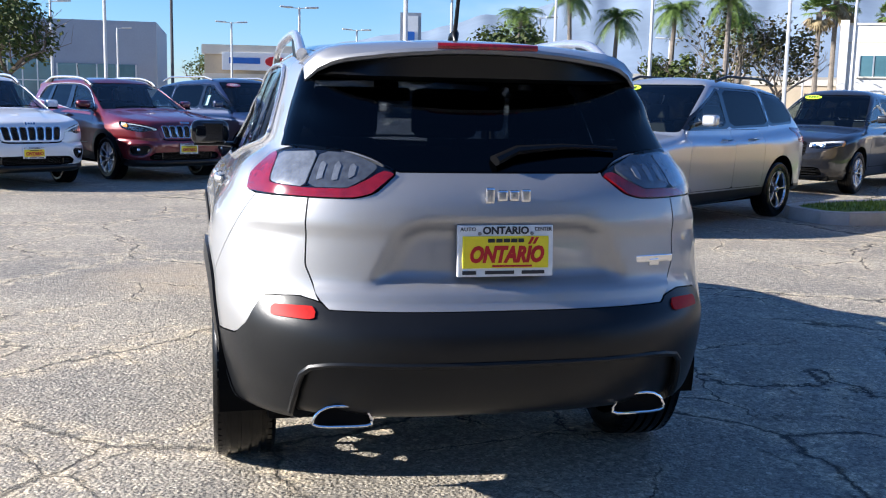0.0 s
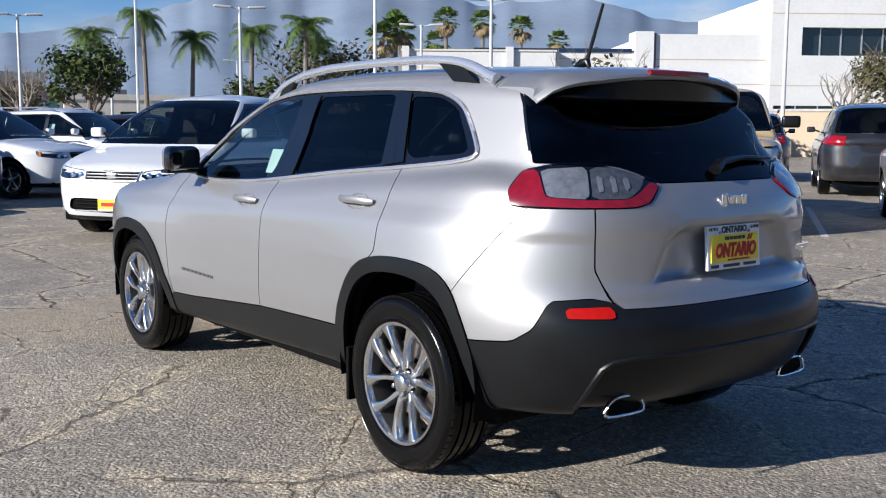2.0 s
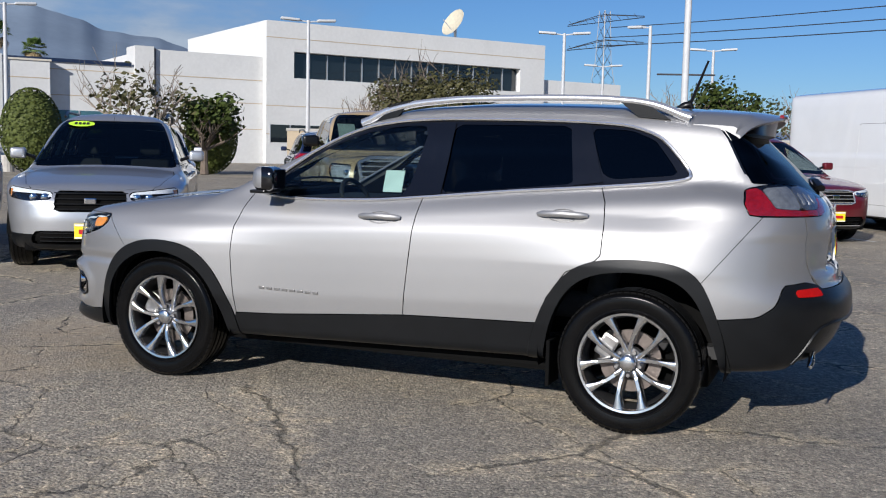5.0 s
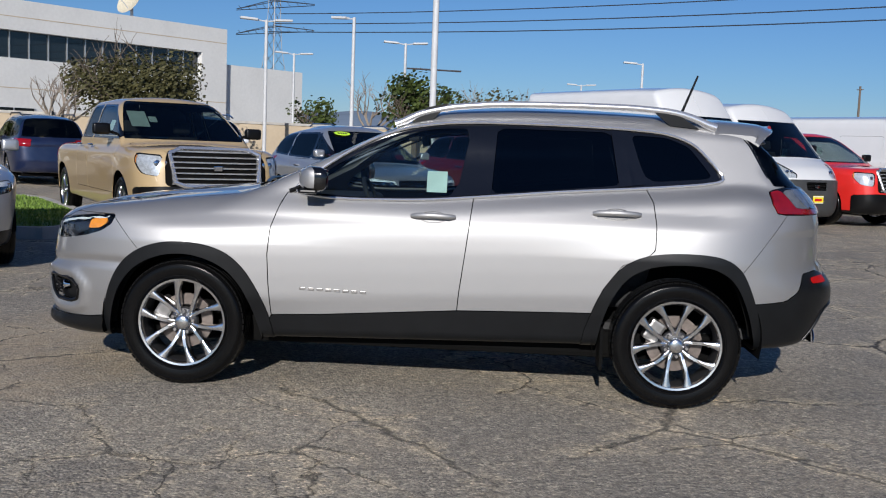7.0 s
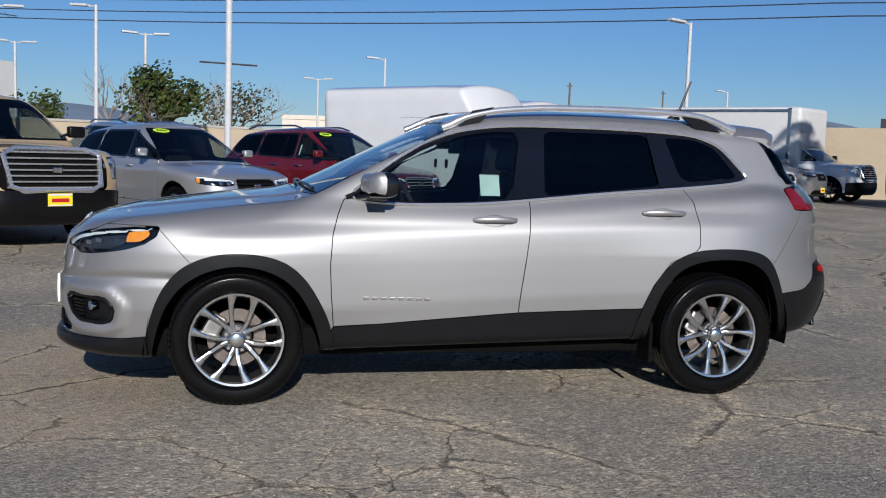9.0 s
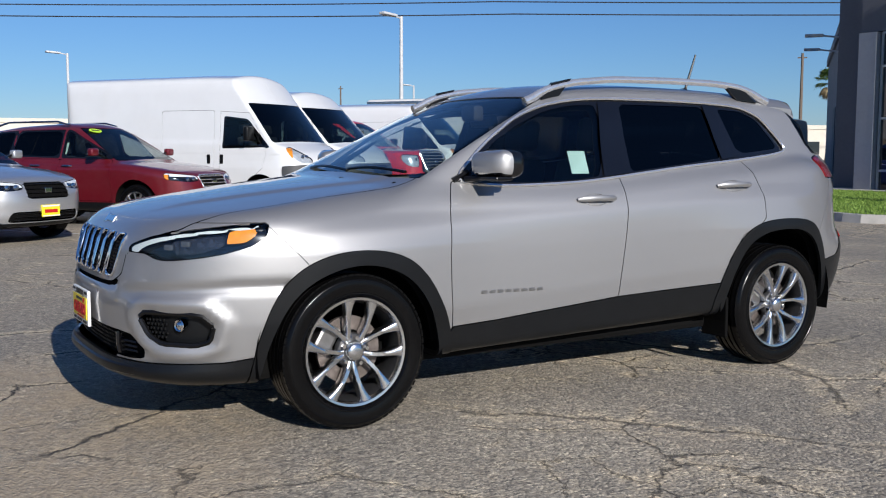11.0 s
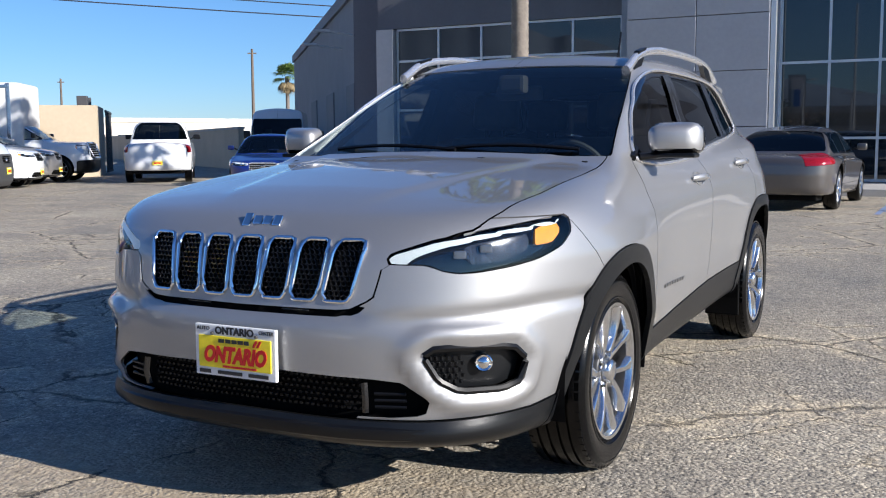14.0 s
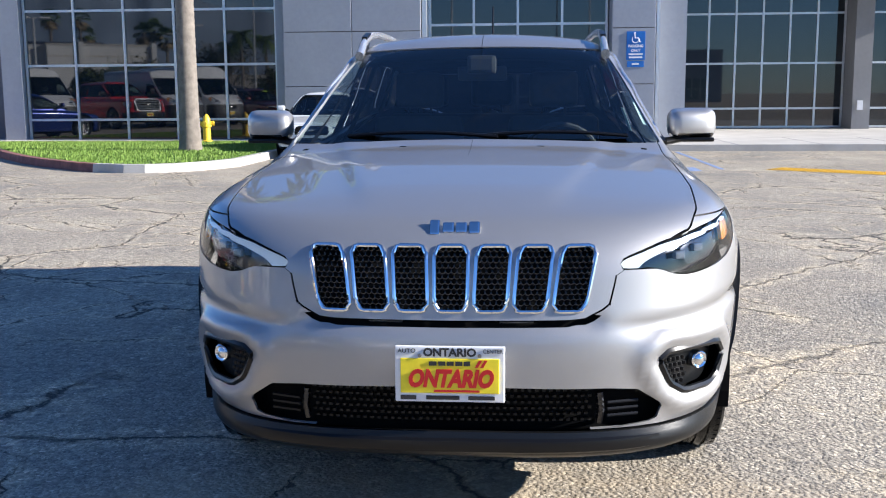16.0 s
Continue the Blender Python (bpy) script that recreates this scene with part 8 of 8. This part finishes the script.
for i, (x, y, h) in enumerate(((18.2, 59.3, 8.0), (21.3, 57.7, 9.2), (24.2, 57.5, 8.0), (26.0, 52.8, 8.2), (27.4, 48.5, 8.4), (29.4, 50.5, 7.4))):
    feather_palm((x, y), h, 20 + i)
for i, (x, y, h) in enumerate(((37.1, 54.7, 8.3), (38.6, 55.2, 9.2), (40.4, 57.0, 9.0), (51.2, 65.6, 11.3), (54, 64, 11.2), (59.6, 65.3, 11.2), (71, 72.3, 11.0), (51.0, 66.8, 9.4), (48.0, -64.0, 7.6))):
    fan_palm((x, y), h, 40 + i)
# the palm trunk on the lawn, its head above the view
pt = thing("palm_tree", "grey ringed palm trunk rising from the lawn", "palm tree", pose(7.1, -16.6, 0.13), group="palms")
vs, fs = lathe([(z, 0.205 + 0.05 * math.exp(-z * 2.2) - 0.004 * z + (0.008 if i % 2 else 0.0)) for i, z in enumerate(np.linspace(0, 9.5, 140))], 20, "z")
part("trunk", (vs, fs), M["bark"], pt, smooth=True)
rng_p = random.Random(77)
vs, fs = [], []
for k in range(30):
    a, e = 2.4 * k, rng_p.uniform(-0.4, 1.3)
    prev = None
    for i in range(11):
        u = i / 10
        p = Vector((2.4 * u * math.cos(e) * math.cos(a), 2.4 * u * math.cos(e) * math.sin(a), 9.4 + 2.4 * (math.sin(e) * u - 0.8 * u * u)))
        if prev is not None:
            side = Vector((-math.sin(a), math.cos(a), 0))
            for s in (-1, 1):
                k0 = len(vs)
                vs += [tuple(prev), tuple(p), tuple(p + s * side * 0.5 * math.sin(u * 2.7) + Vector((0, 0, -0.2)))]
                fs.append((k0, k0 + 1, k0 + 2))
        prev = p
part("crown", (vs, fs), M["frond"], pt)
leafy_tree((15.9, 52.0), 6.2, 2.6, 1, 3000, "leaf", label="dark green round-headed tree behind the rows")
leafy_tree((13.0, 55.0), 6.4, 2.6, 2, 0, bare=1.0, label="bare branching tree behind the rows")
leafy_tree((29.2, 51.0), 7.4, 3.6, 3, 900, "leaf_dull", bare=0.6, label="half-bare brown tree with thin foliage")
leafy_tree((31.8, 50.2), 6.8, 3.0, 4, 1500, "leaf_dull", bare=0.6, label="half-bare brown tree with thin foliage")
leafy_tree((23.7, 46.9), 4.2, 2.2, 5, 2200, "leaf", label="low green tree with spreading crown")
leafy_tree((36.4, 15.2), 5.3, 3.3, 6, 9000, "leaf_dull", flat=0.55, leaf=0.085, label="wide dense green tree before the white building")
leafy_tree((35.0, 18.2), 5.0, 2.0, 16, 0, bare=1.0, label="bare pale shrub beside the green tree")
leafy_tree((29.5, 26.0), 4.6, 2.9, 7, 500, "leaf_dull", bare=1.0, label="bare spreading tree with a few dull leaves")
leafy_tree((31.4, 24.2), 3.8, 1.8, 17, 1400, "leaf", label="small dark tree beside a bare one")
leafy_tree((48.5, 4.4), 5.6, 2.3, 8, 2600, "leaf", label="dark green tree by the lot wall")
leafy_tree((49.5, 6.8), 6.2, 2.6, 18, 0, bare=1.0, label="bare grey tree by the lot wall")
leafy_tree((63.7, 0.6), 5.6, 3.6, 9, 900, "leaf_dull", bare=1.0, label="pale round bare tree by the lot wall")
leafy_tree((62, 12.5), 4.6, 2.2, 19, 900, "leaf", label="small green tree by the far wall")
leafy_tree((-11.6, 51.8), 7.2, 3.6, 10, 3800, "leaf", label="bushy yellow-green tree beside the grey building")
leafy_tree((4.0, 88.0), 5.5, 3.0, 11, 1500, "leaf", label="far round green tree")
leafy_tree((-1.0, 90.0), 5.5, 3.0, 12, 1500, "leaf", label="far round green tree")
leafy_tree((14.0, 72.0), 4.4, 3.2, 13, 1800, "leaf_dull", label="brown-green shrubby tree before a tan building")
leafy_tree((17.0, 71.0), 4.8, 3.0, 14, 1600, "leaf_dull", label="brown-green shrubby tree before a tan building")
hedge_ball((25.3, 28.0), 1.15, 3.4, 1)
hedge_ball((33.0, 25.0), 1.2, 3.2, 2)
hedge_ball((32.5, 52.5), 0.9, 1.9, 3)

# ---- far buildings ----
def aligned(x, y, deg):
    return pose(x, y, 0, 0, 0, deg)


wb = thing("office_building", "white two-storey office building with ribbon windows", "building", aligned(80.0, 23.5, 144.6), kind="structure")
# local x runs along the front to the far end, local y towards the lot
part("wall", box(0, 25.8, -18, 0, 0, 6.4), M["white_wall"], wb)
part("wall", box(0, 25.8, -18, 0, 8.35, 10.5), M["white_wall"], wb)
part("wall", box(0, 2.6, -18, 0, 6.4, 8.35), M["white_wall"], wb)
part("wall", box(23.6, 25.8, -18, 0, 6.4, 8.35), M["white_wall"], wb)
part("window_recess", box(2.6, 23.6, -18, -0.8, 6.4, 8.35), M["panel_dark"], wb)
for i in range(14):
    part("window", box(2.65 + i * 1.5, 2.6 + (i + 1) * 1.5 - 0.05, -0.8, -0.62, 6.45, 8.3), M["dark_glass"], wb)
    part("mullion", box(2.57 + i * 1.5, 2.64 + i * 1.5, -0.8, -0.5, 6.4, 8.35), M["mullion"], wb)
for z in (2.2, 4.3, 9.3):
    part("groove", box(0, 25.8, -0.05, 0.012, z - 0.03, z + 0.03), M["tan_wall"], wb)
part("window_band", box(17.5, 25.5, -0.1, 0.03, 1.6, 2.9), M["dark_glass"], wb)
for i in range(6):
    part("mullion", box(17.5 + i * 1.6 - 0.04, 17.5 + i * 1.6 + 0.04, -0.1, 0.06, 1.6, 2.9), M["mullion"], wb)
part("low_wing", box(-9.3, -0.35, -14, -0.5, 0, 7.6), M["white_wall"], wb, "white lower wing")
# dark strip painted in for the shade between low wing and main block
part("shade_strip", box(-0.35, 0.0, -14, -1.4, 0, 9.0), M["panel_dark"], wb)
part("left_wing", box(25.8, 34.2, -18, -0.6, 0, 7.85), M["white_wall"], wb, "white lower wing")
part("left_wing", box(34.2, 46.5, -18, -0.6, 0, 6.55), M["white_wall"], wb, "white low wing with blue coping")
for z in (2.5, 4.4, 6.1):
    part("groove", box(25.9, 46.4, -0.7, -0.585, z - 0.03, z + 0.03), M["tan_wall"], wb)
part("blue_coping", box(35.5, 46.6, -18, -0.5, 6.55, 6.80), M["navy"], wb, "dark blue coping")
part("parapet_block", box(34.0, 35.3, -2.5, -0.3, 0, 8.0), M["white_wall"], wb)
# dark strip on the wall, painted as the parapet block's shade
part("shade_strip", box(33.8, 34.0, -2.5, -0.5, 0, 7.9), M["panel_dark"], wb)
part("window_band", box(37.0, 45.0, -0.7, -0.57, 0.4, 3.4), M["blue_glass"], wb)
for i in range(5):
    part("mullion", box(37 + i * 2 - 0.05, 37 + i * 2 + 0.05, -0.7, -0.54, 0.4, 3.4), M["mullion"], wb)
dish = thing("satellite_dish", "large weathered satellite dish on a white roof", "dish", aligned(74.6, 29.8, 150) @ pose(0, 0, 10.5))
vs, fs = lathe([(0.32 * (r / 1.25) ** 2, r) for r in np.linspace(0.001, 1.25, 10)], 28, "x")
part("reflector", (vs, fs), M["dish"], dish, smooth=True, m=pose(0, 0, 1.35, 0, -28, 0))
part("mount", tube([(0, 0, 0), (0, 0, 1.2)], 0.12, 8), M["galv"], dish)
part("feed_arm", tube([(0.1, 0, 0.6), (1.3, 0, 1.6)], 0.04, 5), M["galv"], dish)
wc = thing("office_building", "white office building with dark teal windows", "building", aligned(44.0, 48.8, 144.6), kind="structure")
part("wall", box(-3.0, 7.6, -16, 0.0, 0, 6.5), M["white_wall"], wc)
part("coping", box(-3.1, 7.7, -16, 0.08, 6.5, 6.62), M["stucco_cream"], wc)
for x0, x1 in ((4.75, 6.4), (3.0, 4.4)):
    part("window", box(x0, x1, -0.02, 0.05, 3.3, 4.6), M["blue_glass"], wc)
    for x in (x0, (x0 + x1) / 2, x1):
        part("mullion", box(x - 0.04, x + 0.04, 0.0, 0.09, 3.3, 4.6), M["mullion"], wc)
    part("window_sill", box(x0 - 0.1, x1 + 0.1, 0.0, 0.14, 3.2, 3.3), M["stucco_cream"], wc)
for z in (2.2, 5.4):
    part("groove", box(-3.0, 7.6, -0.05, 0.012, z - 0.03, z + 0.03), M["tan_wall"], wc)
for x in (0.2, 7.4):
    part("pilaster", box(x - 0.25, x + 0.25, -0.2, 0.3, 0, 6.8), M["white_wall"], wc)
gb = thing("grey_building", "blue-grey dealership building with tall glazing", "building", aligned(-30, 95, 0), kind="structure")
part("wall", box(0, 23.5, 0, 20, 0, 7.9), M["panel_blue"], gb)
for x0, x1, z0, z1 in ((9.0, 14.2, 0.4, 4.2), (14.6, 21.6, 0.4, 3.9), (2, 7, 0.4, 3.6)):
    part("glazing", box(x0, x1, -0.12, 0.02, z0, z1), M["blue_glass"], gb)
    for x in np.linspace(x0, x1, 5):
        part("mullion", box(x - 0.06, x + 0.06, -0.18, 0.02, z0, z1), M["mullion"], gb)
    part("transom", box(x0, x1, -0.17, 0.02, (z0 + z1) / 2 - 0.05, (z0 + z1) / 2 + 0.05), M["mullion"], gb)
tb = thing("shop_building", "low tan shop building with a white sign band", "building", aligned(-2, 84, -6), kind="structure")
part("wall", box(0, 24, 0, 14, 0, 5.2), M["tan_wall"], tb)
part("cornice", box(-0.2, 24.2, -0.25, 14, 4.7, 5.5), M["stucco_cream"], tb)
part("band", box(-0.1, 24.1, -0.12, 0.0, 2.6, 3.1), M["stucco_cream"], tb)
part("sign_board", box(1.5, 7.2, -0.4, -0.2, 3.4, 4.9, bevel=0.03), M["plate_white"], tb)
bm = bmesh.new()
text_bar(bm, 3.4, 4.2, 2.6, 0.5, -0.45)
part("print_bars", bm, M["ink_blue"], tb)
vs, fs = lathe([(-0.46, 0.0005), (-0.46, 0.75), (-0.38, 0.75)], 24, "y")
part("sign_oval", ([(v[0] * 1.2 + 6.0, v[1], v[2] * 0.6 + 4.15) for v in vs], fs), M["ink_red"], tb)
tw = thing("sign_tower", "tall grey and white dealer sign tower", "sign", aligned(22.6, 121, -10), kind="structure")
part("tower", box(-1.3, 1.3, -0.5, 0.5, 0, 11.8), M["panel_grey"], tw)
part("face", box(-0.9, 0.9, -0.62, -0.5, 4.5, 11.4), M["plate_white"], tw)
part("print_bars", box(-0.5, 0.5, -0.68, -0.62, 6.0, 9.5), M["ink_blue"], tw)
db = thing("dark_building", "low dark glazed building in the distance", "building", aligned(27, 116, -10), kind="structure")
part("wall", box(0, 14, 0, 10, 0, 5.4), M["panel_dark"], db)
for i in range(4):
    part("window", box(0.6 + 3.3 * i, 3.4 + 3.3 * i, -0.06, 0.02, 1.2, 4.0), M["blue_glass"], db)
for nm, lab, m, dims in (("far_store", "low cream store building far behind the rows", aligned(33, 112, -15), (40, 12, 4.6)), ("far_store", "low tan store building far behind the rows", aligned(60, 104, -30), (46, 12, 4.2)),
                         ("far_store", "long low warehouse beyond the vans", aligned(150, -8, -98), (90, 20, 5.6)), ("far_store", "long low warehouse beyond the trucks", aligned(120, -95, -120), (80, 20, 5.2))):
    b = thing(nm, lab, "building", m, kind="structure")
    part("wall", box(0, dims[0], 0, dims[1], 0, dims[2]), M["tan_wall"] if "tan" in lab else M["stucco_cream"], b)
    part("parapet", box(-0.1, dims[0] + 0.1, -0.15, 0.2, dims[2] - 0.5, dims[2] + 0.15), M["stucco_cream"], b)
    for i in range(int(dims[0] / 5)):
        part("window", box(1 + 5 * i, 4 + 5 * i, -0.05, 0.02, 0.8, 2.8), M["dark_glass"], b)
lw = thing("lot_wall", "low tan block wall along the lot's edge", "wall", aligned(38, 24, -60), kind="structure")
part("wall", box(0, 95, 0, 0.25, 0, 2.1), M["tan_wall"], lw)
part("coping", box(-0.05, 95.05, -0.05, 0.3, 2.1, 2.22), M["concrete"], lw)
lw2 = thing("lot_wall", "tan block wall behind the trucks", "wall", aligned(28, -33, -38), kind="structure")
part("wall", box(0, 60, 0, 0.25, 0, 1.9), M["tan_wall"], lw2)
part("coping", box(-0.05, 60, -0.05, 0.3, 1.9, 2.0), M["concrete"], lw2)
gt = thing("gate", "dark steel bar gate before a tan enclosure", "gate", aligned(29.6, -26.6, -48))
part("enclosure", box(-4.6, -1.0, 0.4, 3.0, 0, 2.65), M["tan_wall"], gt)
for i in range(17):
    part("gate_bar", box(-1.0 + 0.2 * i - 0.02, -1.0 + 0.2 * i + 0.02, 0.3, 0.34, 0.05, 2.6), M["dark_steel"], gt)
for z in (0.1, 2.55):
    part("gate_rail", box(-1.05, 2.3, 0.28, 0.36, z - 0.04, z + 0.04), M["dark_steel"], gt)
for x in (-3.2, -1.8):
    part("vent_cap", box(x - 0.2, x + 0.2, 0.8, 1.2, 2.65, 3.05, bevel=0.03), M["dark_steel"], gt)

# ---- pylon, wires, poles ----
py = thing("pylon", "steel lattice power pylon in the distance", "pylon", aligned(178, 42, 60))
bm = bmesh.new()
for sx in (-1, 1):
    for sy in (-1, 1):
        add_tube(bm, [(sx * 3.2, sy * 3.2, 0), (sx * 1.0, sy * 1.0, 18), (sx * 0.7, sy * 0.7, 27)], 0.07, 4)
for z in np.arange(2, 27, 2.5):
    w0 = 3.2 - 2.2 * min(z, 18) / 18 - 0.3 * max(0, z - 18) / 9
    w1 = 3.2 - 2.2 * min(z + 2.5, 18) / 18 - 0.3 * max(0, z - 15.5) / 9
    for (ax, ay), (bx, by) in (((-1, -1), (1, -1)), ((1, -1), (1, 1)), ((1, 1), (-1, 1)), ((-1, 1), (-1, -1))):
        add_tube(bm, [(ax * w0, ay * w0, z), (bx * w1, by * w1, z + 2.5)], 0.035, 3)
        add_tube(bm, [(bx * w0, by * w0, z), (ax * w1, ay * w1, z + 2.5)], 0.035, 3)
part("frame", bm, M["brake"], py)
for z in (20.5, 25.0):
    bm = bmesh.new()
    for sy in (-0.6, 0.6):
        add_tube(bm, [(-9.5, 0, z + 0.2), (-1, sy, z + 1.2), (1, sy, z + 1.2), (9.5, 0, z + 0.2)], 0.07, 4)
        add_tube(bm, [(-9.5, 0, z), (9.5, 0, z)], 0.07, 4)
    for x in np.arange(-8, 8.1, 2):
        add_tube(bm, [(x, 0, z), (x + 1, 0, z + 0.9)], 0.05, 3)
    part("cross_arm", bm, M["brake"], py)
for off, z in ((-5, 18.2), (0, 20.2), (5, 22.6)):
    a, b, c = Vector((178 + off, 42, z + 2)), Vector((104 + off * 0.8, -70, z)), Vector((10 + off, -215, z + 2))
    pts = []
    for p, q in ((a, b), (b, c)):
        for t in np.linspace(0, 1, 20):
            pts.append(p.lerp(q, t) - Vector((0, 0, 4.0 * t * (1 - t))))
    w = thing("power_line", "thin dark overhead power cable", "cable", group="overhead cables")
    part("cable", tube(pts, 0.075, 4, caps=False), M["wire"], w)
for x, y, h in ((150, -70, 12), (128, -46, 11), (105, -92, 10), (64, -80, 11)):
    u = thing("utility_pole", "wooden utility pole with a crossarm", "utility pole", aligned(x, y, 35), group="utility poles")
    part("pole", tube([(0, 0, 0), (0, 0, h)], [0.2, 0.13], 7), M["brown_bark"], u)
    part("crossarm", box(-0.45, 0.45, -0.06, 0.06, h - 0.5, h - 0.38), M["brown_bark"], u)

# ---- mountains and clouds ----
def ridge(name, d, a0, a1, n, height, seed, label, mat):
    """A range of hills at distance d between two bearings (degrees from +y towards +x)."""
    vs, fs = [], []
    rows = 14
    for i in range(n + 1):
        a = radians(a0 + (a1 - a0) * i / n)
        u = i / n
        top = height(u) * (1 + 0.16 * noise.fractal(Vector((u * 9, seed, 0)), 1.0, 2.0, 4))
        for j in range(rows + 1):
            v = j / rows
            dist = d + 1100 * (v ** 1.3) * (1 + 0.05 * noise.noise(Vector((u * 12, v * 3, seed))))
            z = top * (v ** 0.8) * (1 + 0.04 * (1 - v) * noise.fractal(Vector((u * 14, v * 3, seed + 4)), 1.0, 2.0, 4)) * dist / d
            vs.append((dist * math.sin(a), dist * math.cos(a), z))
    k = rows + 1
    for i in range(n):
        for j in range(rows):
            fs.append((i * k + j, (i + 1) * k + j, (i + 1) * k + j + 1, i * k + j + 1))
    ob = part(name, (vs, fs), mat, smooth=True)
    return tagged(ob, label, "mountains", kind="structure")


hump = curve([(0, 70), (0.10, 130), (0.20, 200), (0.28, 250), (0.40, 310), (0.55, 340), (0.70, 315), (0.82, 230), (1.0, 60)], 0.05)
ridge("backdrop_mountains", 2600, 0, 66, 220, lambda u: float(hump(u)), 3.0, "mountain range tinted with blue haze on the horizon", M["mountain"])
ridge("backdrop_hills", 3000, 62, 128, 160, lambda u: 62 + 30 * math.sin(u * 9) + 20 * math.sin(u * 23), 8.0, "low hills tinted with blue haze on the horizon", M["mountain"])


def cloud_material():
    m, n, l, p = nodes_of("soft_cloud")
    n.remove(p)
    tr, em, mx = n.new("ShaderNodeBsdfTransparent"), n.new("ShaderNodeEmission"), n.new("ShaderNodeMixShader")
    tc, mp, no = n.new("ShaderNodeTexCoord"), n.new("ShaderNodeMapping"), n.new("ShaderNodeTexNoise")
    mp.inputs["Scale"].default_value = (0.0011, 0.0011, 0.0034)
    no.inputs["Scale"].default_value, no.inputs["Detail"].default_value, no.inputs["Roughness"].default_value = 1.0, 9.0, 0.55
    l.new(tc.outputs["Object"], mp.inputs["Vector"])
    l.new(mp.outputs["Vector"], no.inputs["Vector"])
    uv = n.new("ShaderNodeUVMap")
    sep = n.new("ShaderNodeSeparateXYZ")
    l.new(uv.outputs["UV"], sep.inputs["Vector"])
    fade = ramp(n, l, sep.outputs["Y"], [(0.0, (1, 1, 1)), (0.35, (0.85,) * 3), (1.0, (0, 0, 0))])
    ends = ramp(n, l, sep.outputs["X"], [(0.0, (0, 0, 0)), (0.25, (1, 1, 1)), (0.8, (1, 1, 1)), (1.0, (0, 0, 0))])
    dens = ramp(n, l, no.outputs["Fac"], [(0.36, (0, 0, 0)), (0.60, (0.92,) * 3)])
    d2 = mixed(n, l, mixed(n, l, dens, fade, 1.0, "MULTIPLY"), ends, 1.0, "MULTIPLY")
    # the clouds' daylight is put in as emission, bluer and darker where thin
    col = ramp(n, l, no.outputs["Fac"], [(0.42, (0.36, 0.45, 0.58)), (0.66, (0.72, 0.76, 0.80))])
    l.new(col, em.inputs["Color"])
    em.inputs["Strength"].default_value = 0.55
    l.new(d2, mx.inputs["Fac"])
    l.new(tr.outputs["BSDF"], mx.inputs[1])
    l.new(em.outputs["Emission"], mx.inputs[2])
    l.new(mx.outputs["Shader"], n["Material Output"].inputs["Surface"])
    return m


def cloud_bank():
    vs, fs, uv = [], [], []
    n, rows = 60, 10
    for i in range(n + 1):
        a = radians(8 + 62 * i / n)
        for j in range(rows + 1):
            vs.append((4300 * math.sin(a), 4300 * math.cos(a), 230 + 620 * j / rows))
            uv.append((i / n, j / rows))
    k = rows + 1
    for i in range(n):
        for j in range(rows):
            fs.append((i * k + j, i * k + j + 1, (i + 1) * k + j + 1, (i + 1) * k + j))
    me = mesh_data("backdrop_clouds", vs, fs, cloud_material(), True)
    lay = me.uv_layers.new(name="UVMap")
    for lp in me.loops:
        lay.data[lp.index].uv = uv[lp.vertex_index]
    ob = part("backdrop_clouds", me, None)
    return tagged(ob, "soft clouds over the mountains", "clouds", kind="structure")


cloud_bank()
